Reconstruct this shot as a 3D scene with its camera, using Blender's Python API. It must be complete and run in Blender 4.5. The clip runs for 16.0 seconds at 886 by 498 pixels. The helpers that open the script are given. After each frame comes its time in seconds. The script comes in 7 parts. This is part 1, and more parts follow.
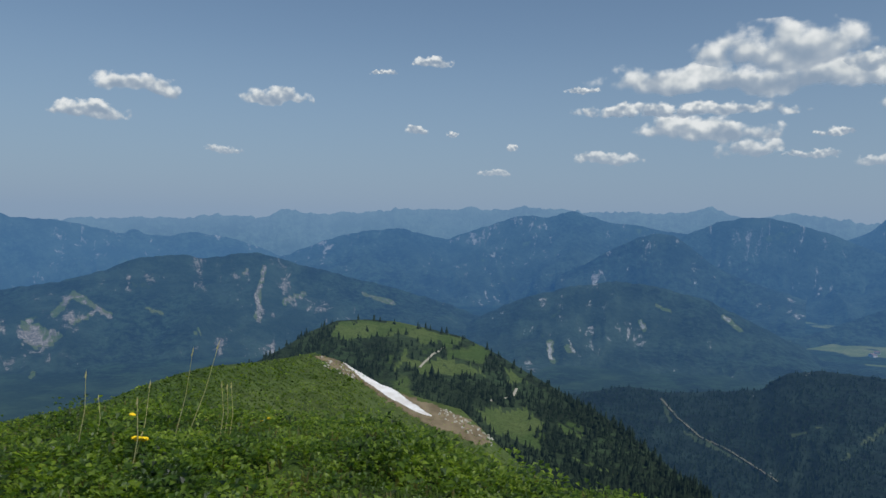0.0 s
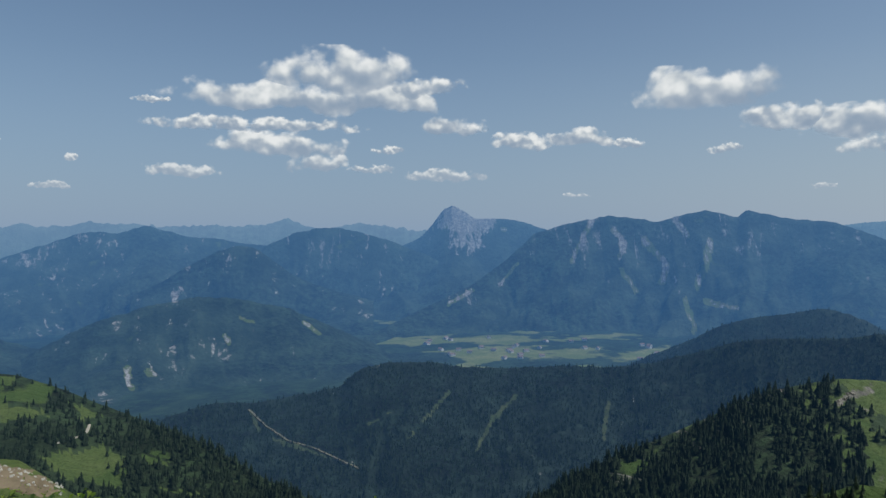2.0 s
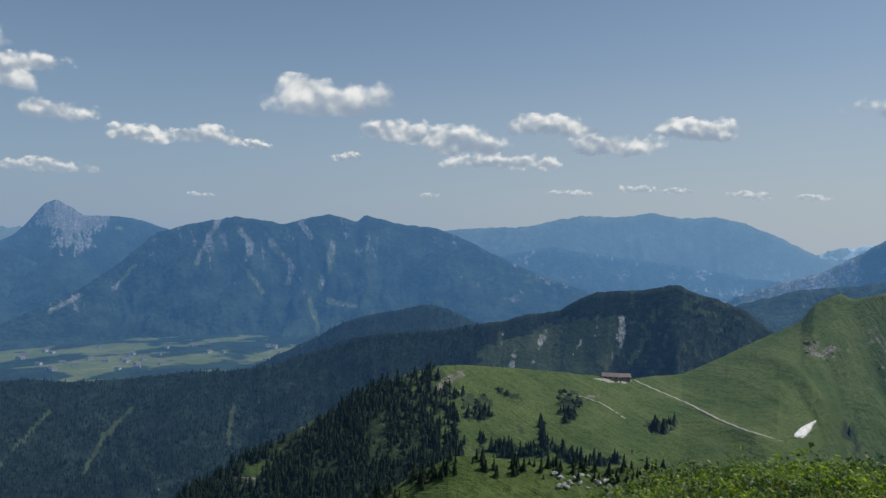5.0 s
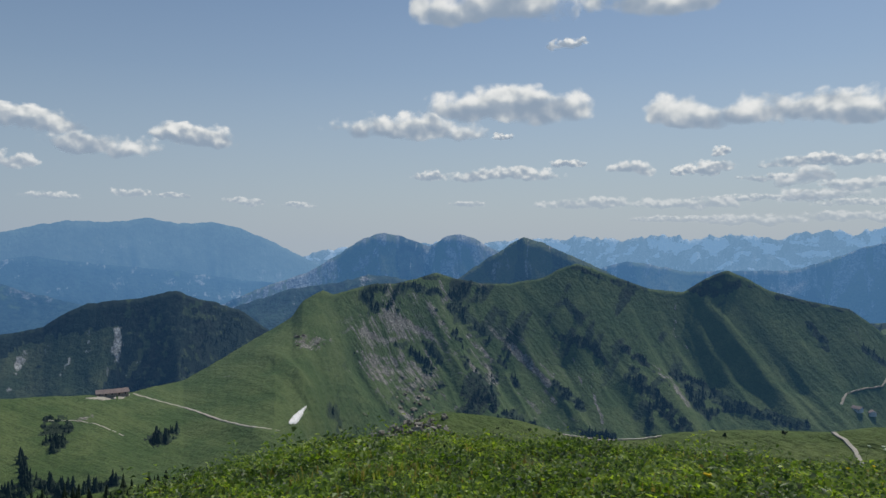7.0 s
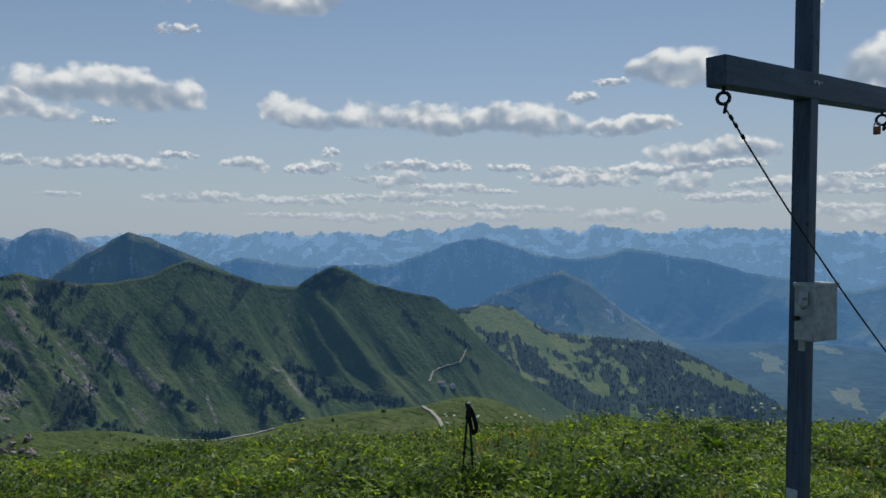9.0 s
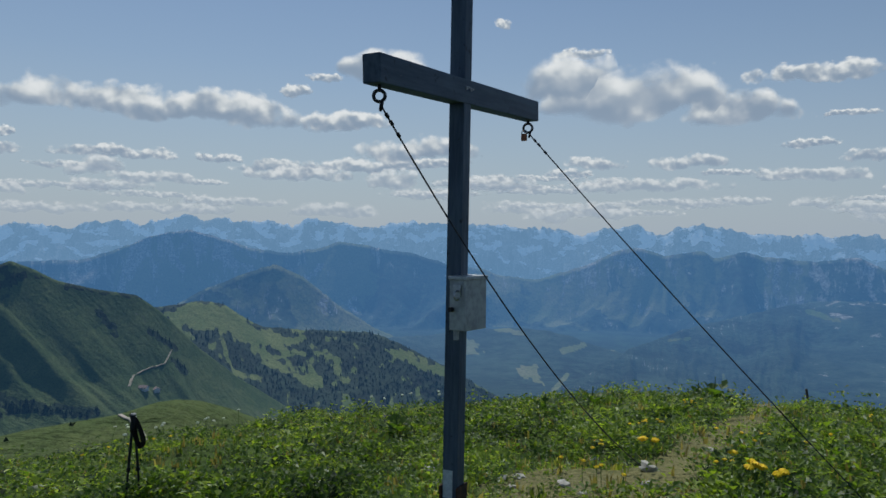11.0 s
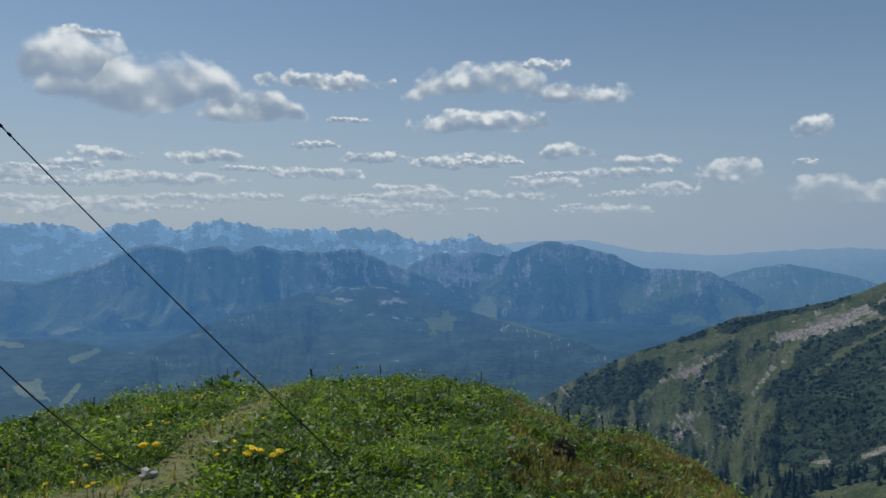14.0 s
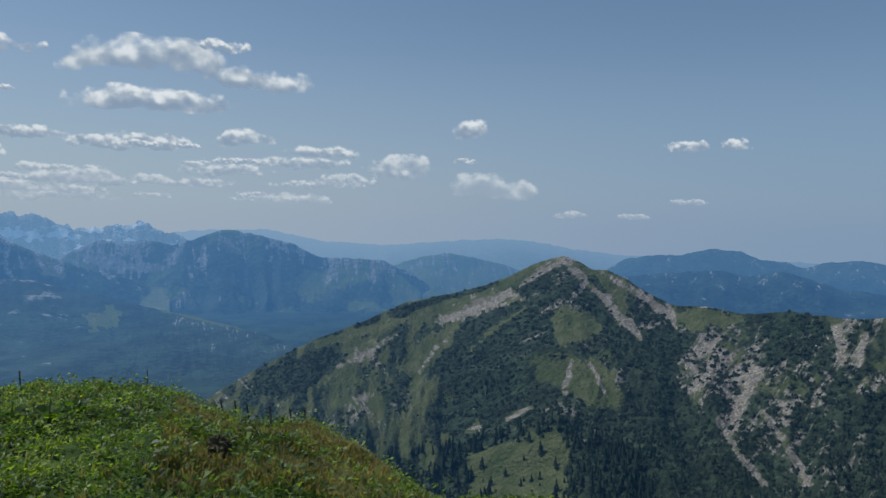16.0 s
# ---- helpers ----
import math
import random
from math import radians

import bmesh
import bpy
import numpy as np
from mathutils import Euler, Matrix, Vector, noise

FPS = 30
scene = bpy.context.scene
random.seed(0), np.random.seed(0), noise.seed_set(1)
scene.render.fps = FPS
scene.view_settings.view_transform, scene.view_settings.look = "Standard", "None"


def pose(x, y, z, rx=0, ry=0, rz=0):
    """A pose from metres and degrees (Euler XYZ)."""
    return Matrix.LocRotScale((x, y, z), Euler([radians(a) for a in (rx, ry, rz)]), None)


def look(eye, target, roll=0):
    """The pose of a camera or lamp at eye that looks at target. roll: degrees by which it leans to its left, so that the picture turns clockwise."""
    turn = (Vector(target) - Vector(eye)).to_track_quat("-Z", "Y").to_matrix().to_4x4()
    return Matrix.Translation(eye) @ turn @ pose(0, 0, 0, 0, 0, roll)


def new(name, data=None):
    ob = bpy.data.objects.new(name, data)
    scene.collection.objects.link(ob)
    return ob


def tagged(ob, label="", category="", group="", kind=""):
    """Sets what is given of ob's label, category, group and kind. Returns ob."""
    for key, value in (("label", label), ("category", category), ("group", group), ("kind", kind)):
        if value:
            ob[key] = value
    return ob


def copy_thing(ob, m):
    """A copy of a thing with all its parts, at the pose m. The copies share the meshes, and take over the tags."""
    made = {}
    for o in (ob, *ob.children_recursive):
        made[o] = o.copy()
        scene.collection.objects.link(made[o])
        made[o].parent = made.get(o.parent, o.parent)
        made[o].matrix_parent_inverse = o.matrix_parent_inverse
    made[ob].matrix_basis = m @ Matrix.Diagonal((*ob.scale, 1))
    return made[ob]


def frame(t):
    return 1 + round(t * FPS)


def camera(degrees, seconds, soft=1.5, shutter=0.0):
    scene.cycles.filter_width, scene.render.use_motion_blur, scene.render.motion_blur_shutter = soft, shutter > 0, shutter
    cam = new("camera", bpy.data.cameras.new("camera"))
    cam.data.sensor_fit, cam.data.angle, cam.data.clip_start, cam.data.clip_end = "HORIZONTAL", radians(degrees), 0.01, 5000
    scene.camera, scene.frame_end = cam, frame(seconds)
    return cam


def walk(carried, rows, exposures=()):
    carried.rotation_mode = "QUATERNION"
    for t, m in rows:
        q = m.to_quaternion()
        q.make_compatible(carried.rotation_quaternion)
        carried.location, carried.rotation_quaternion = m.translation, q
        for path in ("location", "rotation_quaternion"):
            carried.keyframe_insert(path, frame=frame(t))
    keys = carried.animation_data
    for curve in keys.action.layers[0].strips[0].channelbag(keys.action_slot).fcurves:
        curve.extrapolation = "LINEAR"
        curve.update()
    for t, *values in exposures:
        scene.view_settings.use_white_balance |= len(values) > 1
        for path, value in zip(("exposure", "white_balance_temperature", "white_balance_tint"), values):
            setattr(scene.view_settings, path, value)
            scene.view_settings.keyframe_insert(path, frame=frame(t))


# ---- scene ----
cam = camera(63.3, 16.0)
PATH = [
    (0, pose(0.096, 0.703, 1.641, 87.17, -1.25, 0.00)),
    (0.5, pose(0.099, 0.690, 1.645, 87.89, -0.59, -9.82)),
    (1, pose(0.101, 0.675, 1.649, 88.20, -0.01, -17.48)),
    (1.5, pose(0.101, 0.658, 1.651, 88.37, 0.26, -25.30)),
    (2, pose(0.106, 0.643, 1.653, 88.45, 0.33, -32.62)),
    (2.5, pose(0.113, 0.629, 1.653, 88.54, 0.33, -38.42)),
    (3, pose(0.122, 0.616, 1.654, 88.63, 0.24, -41.34)),
    (5.5, pose(0.250, 0.542, 1.637, 88.98, -0.76, -70.53)),
    (6, pose(0.264, 0.523, 1.632, 89.28, -0.30, -80.87)),
    (6.5, pose(0.276, 0.520, 1.627, 89.43, -0.18, -91.24)),
    (7, pose(0.278, 0.468, 1.624, 89.45, -0.06, -100.21)),
    (7.5, pose(0.281, 0.436, 1.626, 89.53, -0.07, -108.75)),
    (8, pose(0.251, 0.406, 1.627, 89.36, -0.04, -117.08)),
    (8.5, pose(0.175, 0.347, 1.634, 89.30, -0.14, -124.46)),
    (11, pose(0.000, -0.000, 1.651, 88.93, -0.66, -152.78)),
    (11.5, pose(-0.017, -0.040, 1.648, 88.89, -0.18, -161.08)),
    (12, pose(-0.045, -0.070, 1.653, 88.88, 0.33, -164.89)),
    (12.5, pose(-0.068, -0.101, 1.652, 88.92, 0.56, -168.42)),
    (13, pose(-0.105, -0.117, 1.648, 88.94, 0.56, -174.08)),
    (13.5, pose(-0.137, -0.121, 1.650, 88.89, 0.30, -181.00)),
    (14, pose(-0.148, -0.114, 1.649, 88.70, 0.10, -189.76)),
    (14.5, pose(-0.210, -0.154, 1.645, 88.46, -0.14, -196.91)),
    (15, pose(-0.302, -0.146, 1.649, 88.43, -0.53, -200.10)),
    (15.5, pose(-0.290, -0.072, 1.653, 88.25, -0.86, -205.96)),
    (16, pose(-0.328, -0.050, 1.670, 88.03, -0.90, -214.85)),
]
walk(cam, PATH, exposures=[(0.0, 0.02, 6230, 6.0), (3.0, 0.06, 6290, 6.0), (6.0, 0.06, 6400, 7.0), (8.5, -0.04, 6280, 7.0), (12.5, -0.09, 6080, 5.0), (14.0, -0.10, 6020, 5.0), (16.0, -0.06, 5950, 5.0)])

# ---- daylight: hazy midsummer sky, high sun in the south-east ----
SUN_AZ, SUN_EL = 138.0, 56.0
world = bpy.data.worlds.new("sky")
scene.world = world
world.use_nodes = True
sky = world.node_tree.nodes.new("ShaderNodeTexSky")
sky.sky_type = "NISHITA"
sky.sun_disc = False
sky.sun_elevation, sky.sun_rotation = radians(SUN_EL), radians(SUN_AZ)
sky.altitude, sky.air_density, sky.dust_density, sky.ozone_density = 1800, 1.25, 1.4, 2.6
world.node_tree.links.new(sky.outputs[0], world.node_tree.nodes["Background"].inputs[0])
world.node_tree.nodes["Background"].inputs[1].default_value = 0.073

sun_data = bpy.data.lights.new("sun", "SUN")
sun_data.energy, sun_data.angle, sun_data.color = 3.0, radians(0.5), (1.0, 0.95, 0.87)
sun = new("sun", sun_data)
sun.matrix_world = look((900 * math.sin(radians(SUN_AZ)) * math.cos(radians(SUN_EL)),
                         900 * math.cos(radians(SUN_AZ)) * math.cos(radians(SUN_EL)),
                         900 * math.sin(radians(SUN_EL))), (0, 0, 0))

EYE = 1.65            # eye level over the summit turf
FLOOR = -385.0        # valley floor


# ---- node helpers ----
def sock(nt, value, target):
    if isinstance(value, bpy.types.NodeSocket):
        nt.links.new(value, target)
    elif value is not None:
        if isinstance(value, (tuple, list)) and len(value) == 3 and len(target.default_value) == 4:
            value = (*value, 1.0)
        target.default_value = value


def calc(nt, op, a, b=None, c=None, clamp=False):
    n = nt.nodes.new("ShaderNodeMath")
    n.operation, n.use_clamp = op, clamp
    for v, s in zip((a, b, c), n.inputs):
        sock(nt, v, s)
    return n.outputs[0]


def blend(nt, fac, a, b, mode="MIX"):
    n = nt.nodes.new("ShaderNodeMix")
    n.data_type, n.blend_type = "RGBA", mode
    sock(nt, fac, n.inputs[0])
    sock(nt, a, n.inputs[6])
    sock(nt, b, n.inputs[7])
    return n.outputs[2]


def grain(nt, vec, scale, detail=4.0, rough=0.55, distort=0.0):
    n = nt.nodes.new("ShaderNodeTexNoise")
    sock(nt, vec, n.inputs["Vector"])
    n.inputs["Scale"].default_value, n.inputs["Detail"].default_value = scale, detail
    n.inputs["Roughness"].default_value, n.inputs["Distortion"].default_value = rough, distort
    return n.outputs[0]


def step(nt, value, lo, hi):
    n = nt.nodes.new("ShaderNodeMapRange")
    n.interpolation_type = "SMOOTHSTEP"
    sock(nt, value, n.inputs[0])
    sock(nt, lo, n.inputs[1])
    sock(nt, hi, n.inputs[2])
    return n.outputs[0]


def ramp(nt, fac, stops):
    n = nt.nodes.new("ShaderNodeValToRGB")
    sock(nt, fac, n.inputs[0])
    while len(n.color_ramp.elements) < len(stops):
        n.color_ramp.elements.new(0.5)
    for e, (p, c) in zip(n.color_ramp.elements, stops):
        e.position, e.color = p, (*c, 1.0) if len(c) == 3 else c
    return n.outputs[0]


def attr(nt, name):
    n = nt.nodes.new("ShaderNodeAttribute")
    n.attribute_name = name
    return n.outputs["Fac"]


def stretch(nt, vec, scale):
    n = nt.nodes.new("ShaderNodeVectorMath")
    n.operation = "MULTIPLY"
    sock(nt, vec, n.inputs[0])
    n.inputs[1].default_value = scale
    return n.outputs[0]


def surface(name, rough=0.9):
    m = bpy.data.materials.new(name)
    m.use_nodes = True
    b = m.node_tree.nodes["Principled BSDF"]
    b.inputs["Roughness"].default_value = rough
    b.inputs["Specular IOR Level"].default_value = 0.25
    return m, m.node_tree, b


def relief(nt, bsdf, height, strength, distance):
    n = nt.nodes.new("ShaderNodeBump")
    n.inputs["Strength"].default_value, n.inputs["Distance"].default_value = strength, distance
    sock(nt, height, n.inputs["Height"])
    nt.links.new(n.outputs[0], bsdf.inputs["Normal"])


def painted_haze(nt, bsdf):
    """Painted haze: mixes blue emission into a surface, growing with the distance from the summit."""
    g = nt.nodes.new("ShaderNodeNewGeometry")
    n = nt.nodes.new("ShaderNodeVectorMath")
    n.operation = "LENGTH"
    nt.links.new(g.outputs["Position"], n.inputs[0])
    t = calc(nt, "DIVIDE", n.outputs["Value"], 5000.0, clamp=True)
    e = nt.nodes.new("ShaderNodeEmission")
    # the painted haze is brighter towards the sun
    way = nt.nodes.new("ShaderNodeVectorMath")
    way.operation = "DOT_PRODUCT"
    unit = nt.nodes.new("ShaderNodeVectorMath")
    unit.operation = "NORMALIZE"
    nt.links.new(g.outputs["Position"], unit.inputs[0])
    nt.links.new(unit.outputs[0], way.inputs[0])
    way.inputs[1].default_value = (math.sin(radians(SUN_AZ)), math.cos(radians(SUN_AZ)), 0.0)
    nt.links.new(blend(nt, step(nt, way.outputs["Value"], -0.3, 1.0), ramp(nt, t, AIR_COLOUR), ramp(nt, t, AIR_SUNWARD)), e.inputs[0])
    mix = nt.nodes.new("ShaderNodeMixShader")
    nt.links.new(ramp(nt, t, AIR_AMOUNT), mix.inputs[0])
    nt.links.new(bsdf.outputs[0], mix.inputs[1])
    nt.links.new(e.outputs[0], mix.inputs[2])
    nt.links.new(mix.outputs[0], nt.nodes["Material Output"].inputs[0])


# emission colours and amounts of the painted haze, by distance over 5000 m
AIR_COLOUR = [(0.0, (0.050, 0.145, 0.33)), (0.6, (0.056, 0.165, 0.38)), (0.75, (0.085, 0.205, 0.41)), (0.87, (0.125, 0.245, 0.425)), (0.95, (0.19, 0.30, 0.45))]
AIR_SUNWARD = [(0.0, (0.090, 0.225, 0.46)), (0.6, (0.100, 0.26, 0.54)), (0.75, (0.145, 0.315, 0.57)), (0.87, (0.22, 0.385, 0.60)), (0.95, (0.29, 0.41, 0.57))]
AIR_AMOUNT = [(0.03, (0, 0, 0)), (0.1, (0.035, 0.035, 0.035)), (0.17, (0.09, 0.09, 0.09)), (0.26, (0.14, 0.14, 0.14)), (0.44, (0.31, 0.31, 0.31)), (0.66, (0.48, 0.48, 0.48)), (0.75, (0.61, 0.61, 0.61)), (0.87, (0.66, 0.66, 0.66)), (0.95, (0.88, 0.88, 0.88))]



def land(name, wood_col=(0.020, 0.034, 0.016), meadow_a=(0.085, 0.125, 0.030), meadow_b=(0.14, 0.15, 0.05),
         rock_col=(0.50, 0.48, 0.44), rock_lo=0.60, rock_hi=0.70, rock_up=0.0, streak=(1 / 40, 1 / 100, 1), shear=0.0, snow=None, fine=60.0, bump=2.0, patch=1.0):
    """Mountain ground: forest and meadow by the mesh's wood value, rock in streaks down the slope, old snow."""
    m, nt, b = surface(name)
    tc = nt.nodes.new("ShaderNodeTexCoord")
    pos, uv = tc.outputs["Object"], tc.outputs["UV"]
    xy = nt.nodes.new("ShaderNodeSeparateXYZ")
    nt.links.new(uv, xy.inputs[0])
    both = nt.nodes.new("ShaderNodeCombineXYZ")
    nt.links.new(calc(nt, "MULTIPLY_ADD", xy.outputs[1], shear, xy.outputs[0]), both.inputs[0])
    nt.links.new(xy.outputs[1], both.inputs[1])
    run = both.outputs[0]
    broad = grain(nt, pos, 0.28 / fine, 4, 0.55, 0.4)
    mott = grain(nt, pos, 1 / fine, 6, 0.65)
    small = grain(nt, pos, 6 / fine, 4, 0.6)
    tiny = grain(nt, pos, 20 / fine, 3, 0.6)
    meadow = blend(nt, step(nt, mott, 0.35, 0.65), meadow_a, meadow_b)
    meadow = blend(nt, calc(nt, "MULTIPLY", step(nt, tiny, 0.4, 0.7), 0.5), meadow, tuple(c * 0.45 for c in meadow_a))
    tone = calc(nt, "ADD", calc(nt, "MULTIPLY", small, 0.5), calc(nt, "MULTIPLY", mott, 0.5))
    wood = blend(nt, step(nt, tone, 0.40, 0.62), tuple(c * 0.5 for c in wood_col), tuple(c * 2.4 for c in wood_col))
    wood = blend(nt, calc(nt, "MULTIPLY", step(nt, tiny, 0.42, 0.62), 0.4), wood, tuple(c * 0.5 for c in wood_col))
    wood = blend(nt, step(nt, broad, 0.38, 0.66), wood, blend(nt, step(nt, mott, 0.4, 0.65), tuple(c * 1.2 for c in wood_col), (wood_col[0] * 2.6, wood_col[1] * 2.3, wood_col[2] * 2.4)))
    w = calc(nt, "ADD", attr(nt, "wood"), calc(nt, "MULTIPLY", calc(nt, "SUBTRACT", mott, 0.5), 1.2))
    w = step(nt, calc(nt, "ADD", w, calc(nt, "MULTIPLY", calc(nt, "SUBTRACT", broad, 0.5), -0.7)), 0.40, 0.56)
    col = blend(nt, w, meadow, wood)
    st = grain(nt, stretch(nt, run, streak), 1.0, 7, 0.68, 0.7)
    rk = calc(nt, "ADD", st, calc(nt, "MULTIPLY", calc(nt, "SUBTRACT", attr(nt, "up"), 0.5), rock_up))
    rk = calc(nt, "ADD", rk, calc(nt, "MULTIPLY", calc(nt, "SUBTRACT", small, 0.5), 0.25))
    rk = calc(nt, "ADD", rk, calc(nt, "MULTIPLY", calc(nt, "SUBTRACT", broad, 0.55), 0.55 * patch))
    rk = calc(nt, "ADD", rk, calc(nt, "MULTIPLY", calc(nt, "SUBTRACT", mott, 0.5), 0.40))
    rk = calc(nt, "ADD", rk, calc(nt, "MULTIPLY", calc(nt, "SUBTRACT", tiny, 0.5), 0.22))
    rk = calc(nt, "ADD", rk, attr(nt, "stone"))
    rocks = blend(nt, step(nt, small, 0.3, 0.7), tuple(c * 0.5 for c in rock_col), rock_col)
    rocks = blend(nt, calc(nt, "MULTIPLY", step(nt, tiny, 0.44, 0.58), 0.8), rocks, tuple(c * 0.25 for c in rock_col))
    rocks = blend(nt, calc(nt, "MULTIPLY", step(nt, st, 0.52, 0.44), 0.6), rocks, tuple(c * 0.35 for c in rock_col))
    col = blend(nt, step(nt, rk, rock_lo, rock_hi), col, rocks)
    if snow:
        sn = calc(nt, "ADD", grain(nt, stretch(nt, run, (1 / 95, 1 / 50, 1)), 1.0, 5, 0.58), calc(nt, "MULTIPLY", calc(nt, "SUBTRACT", attr(nt, "up"), 0.75), 0.35))
        col = blend(nt, step(nt, sn, snow, snow + 0.04), col, (0.95, 0.97, 1.0))
    nt.links.new(col, b.inputs["Base Color"])
    relief(nt, b, calc(nt, "ADD", calc(nt, "ADD", mott, st), small), 0.9, bump)
    # distance haze painted over the ground as emission
    painted_haze(nt, b)
    return m


def plain(name, col, col2=None, scale=8.0, rough=0.8, metal=0.0, bump=0.0, detail=5, air=False):
    m, nt, b = surface(name, rough)
    b.inputs["Metallic"].default_value = metal
    tc = nt.nodes.new("ShaderNodeTexCoord")
    g = grain(nt, tc.outputs["Object"], scale, detail, 0.62)
    nt.links.new(blend(nt, step(nt, g, 0.35, 0.65), col, col2 or tuple(c * 0.75 for c in col)), b.inputs["Base Color"])
    if bump:
        relief(nt, b, g, 0.6, bump)
    # far things get the distance haze painted in as emission
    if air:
        painted_haze(nt, b)
    return m


# ---- number helpers ----
def lattice(ix, iy, seed):
    h = (ix.astype(np.int64) * 374761393 + iy.astype(np.int64) * 668265263 + seed * 1442695041) & 0x7FFFFFFF
    h = ((h ^ (h >> 13)) * 1274126177) & 0x7FFFFFFF
    return ((h ^ (h >> 16)) & 0xFFFF) / 65535.0


def value(x, y, seed=0):
    x, y = np.broadcast_arrays(np.asarray(x, float), np.asarray(y, float))
    ix, iy = np.floor(x), np.floor(y)
    fx, fy = x - ix, y - iy
    fx, fy = fx * fx * fx * (fx * (fx * 6 - 15) + 10), fy * fy * fy * (fy * (fy * 6 - 15) + 10)
    a, b = lattice(ix, iy, seed), lattice(ix + 1, iy, seed)
    c, d = lattice(ix, iy + 1, seed), lattice(ix + 1, iy + 1, seed)
    return a + (b - a) * fx + (c - a) * fy + (a - b - c + d) * fx * fy


def fbm(x, y, seed=0, octaves=5, gain=0.5, ridged=False):
    total, amp, norm = 0.0, 1.0, 0.0
    for k in range(octaves):
        v = value(np.asarray(x) * 2 ** k + 17.3 * k, np.asarray(y) * 2 ** k + 9.1 * k, seed + k)
        total = total + amp * (1 - np.abs(2 * v - 1) if ridged else v)
        norm += amp
        amp *= gain
    return total / norm


def mesh_of(name, verts, faces, smooth=True):
    """A mesh from arrays of places and of faces that all have the same number of corners."""
    me = bpy.data.meshes.new(name)
    faces = np.asarray(faces, np.int32)
    k = faces.shape[1]
    me.vertices.add(len(verts))
    me.vertices.foreach_set("co", np.asarray(verts, np.float32).ravel())
    me.loops.add(faces.size)
    me.loops.foreach_set("vertex_index", faces.ravel())
    me.polygons.add(len(faces))
    me.polygons.foreach_set("loop_start", np.arange(0, faces.size, k, dtype=np.int32))
    me.polygons.foreach_set("use_smooth", np.full(len(faces), smooth))
    me.update(calc_edges=True)
    return me


def number(me, name, values):
    a = me.attributes.new(name, "FLOAT", "POINT")
    a.data.foreach_set("value", np.asarray(values, np.float32).ravel())


def grid_faces(rows, cols):
    i = np.arange(rows * cols).reshape(rows, cols)
    return np.stack([i[:-1, :-1], i[:-1, 1:], i[1:, 1:], i[1:, :-1]], -1).reshape(-1, 4)


def sheet(name, az, R, Z, material, up, run, wood, smooth=True, stone=0.0):
    """A piece of country on a fan of bearings az (degrees, clockwise) and distances R."""
    a = np.radians(az)[None, :]
    verts = np.stack([R * np.sin(a), R * np.cos(a), Z], -1).reshape(-1, 3)
    me = mesh_of(name, verts, grid_faces(*R.shape)[:, ::-1], smooth)
    uv = me.uv_layers.new(name="run")
    idx = np.empty(len(me.loops), np.int32)
    me.loops.foreach_get("vertex_index", idx)
    uv.data.foreach_set("uv", run.reshape(-1, 2)[idx].astype(np.float32).ravel())
    number(me, "up", up)
    number(me, "wood", wood)
    number(me, "stone", np.broadcast_to(stone, R.shape))
    me.materials.append(material)
    return new(name, me)


LAND = {}

# ---- what grows where on the slopes: kind, half width of a stroke (0: an area), bearings and angles from the summit ----
COVER = {}
COVER["r1"] = []
COVER["r1"].append(("wood", 0.00, [(93.1, -3.44), (95, -3.21), (95.8, -5.21), (94.2, -5.99)]))
COVER["r1"].append(("wood", 0.27, [(96.7, -3.28), (98.2, -3.72), (100.5, -4.13)]))
COVER["r1"].append(("wood", 0.34, [(100.9, -5.14), (102.2, -6.21), (103.6, -7.57)]))
COVER["r1"].append(("wood", 0.32, [(96.3, -7.65), (97.6, -8.6), (98.9, -9.88)]))
COVER["r1"].append(("wood", 0.23, [(98.9, -8.04), (100, -9.42)]))
COVER["r1"].append(("wood", 0.20, [(101, -7.12), (102.2, -10.12)]))
COVER["r1"].append(("wood", 0.27, [(104.6, -9.6), (106.2, -11.3)]))
COVER["r1"].append(("wood", 0.32, [(108.9, -11.06), (111.1, -12.62)]))
COVER["r1"].append(("wood", 0.32, [(103.9, -11.76), (104.3, -13.08)]))
COVER["r1"].append(("wood", 0.27, [(104.8, -13.59), (107.6, -14.52)]))
COVER["r1"].append(("wood", 0.25, [(109, -7.36), (112.1, -7.96), (112.9, -9.23)]))
COVER["r1"].append(("wood", 0.23, [(109.9, -4.7), (111.1, -6.01)]))
COVER["r1"].append(("wood", 0.27, [(114.5, -8.15), (116.5, -9.61)]))
COVER["r1"].append(("wood", 0.50, [(115.1, -10.2), (116.8, -12.03), (119, -13.89)]))
COVER["r1"].append(("wood", 0.27, [(115.5, -10.97), (116.3, -13.71)]))
COVER["r1"].append(("wood", 0.50, [(117.9, -10.28), (119.7, -10.65), (121.7, -11.94)]))
COVER["r1"].append(("wood", 0.41, [(119.1, -11.4), (120.8, -12.8)]))
COVER["r1"].append(("wood", 0.34, [(111.1, -14.64), (113.5, -14.99)]))
COVER["r1"].append(("wood", 0.18, [(97.6, -2.61), (99.7, -2.81)]))
COVER["r1"].append(("wood", 0.16, [(109.8, -1.72), (113.3, -2.92), (116.4, -3.41)]))
COVER["r1"].append(("wood", 0.00, [(65.9, -12.12), (68.2, -12.48), (68.1, -13.11), (66.2, -12.77)]))
COVER["r1"].append(("wood", 0.00, [(71, -12.15), (72.6, -12.1), (72.9, -14.07), (71.6, -14.53), (70.7, -13.82)]))
COVER["r1"].append(("wood", 0.00, [(77.4, -13.95), (80.1, -13.75), (80.2, -14.42), (78.2, -14.99)]))
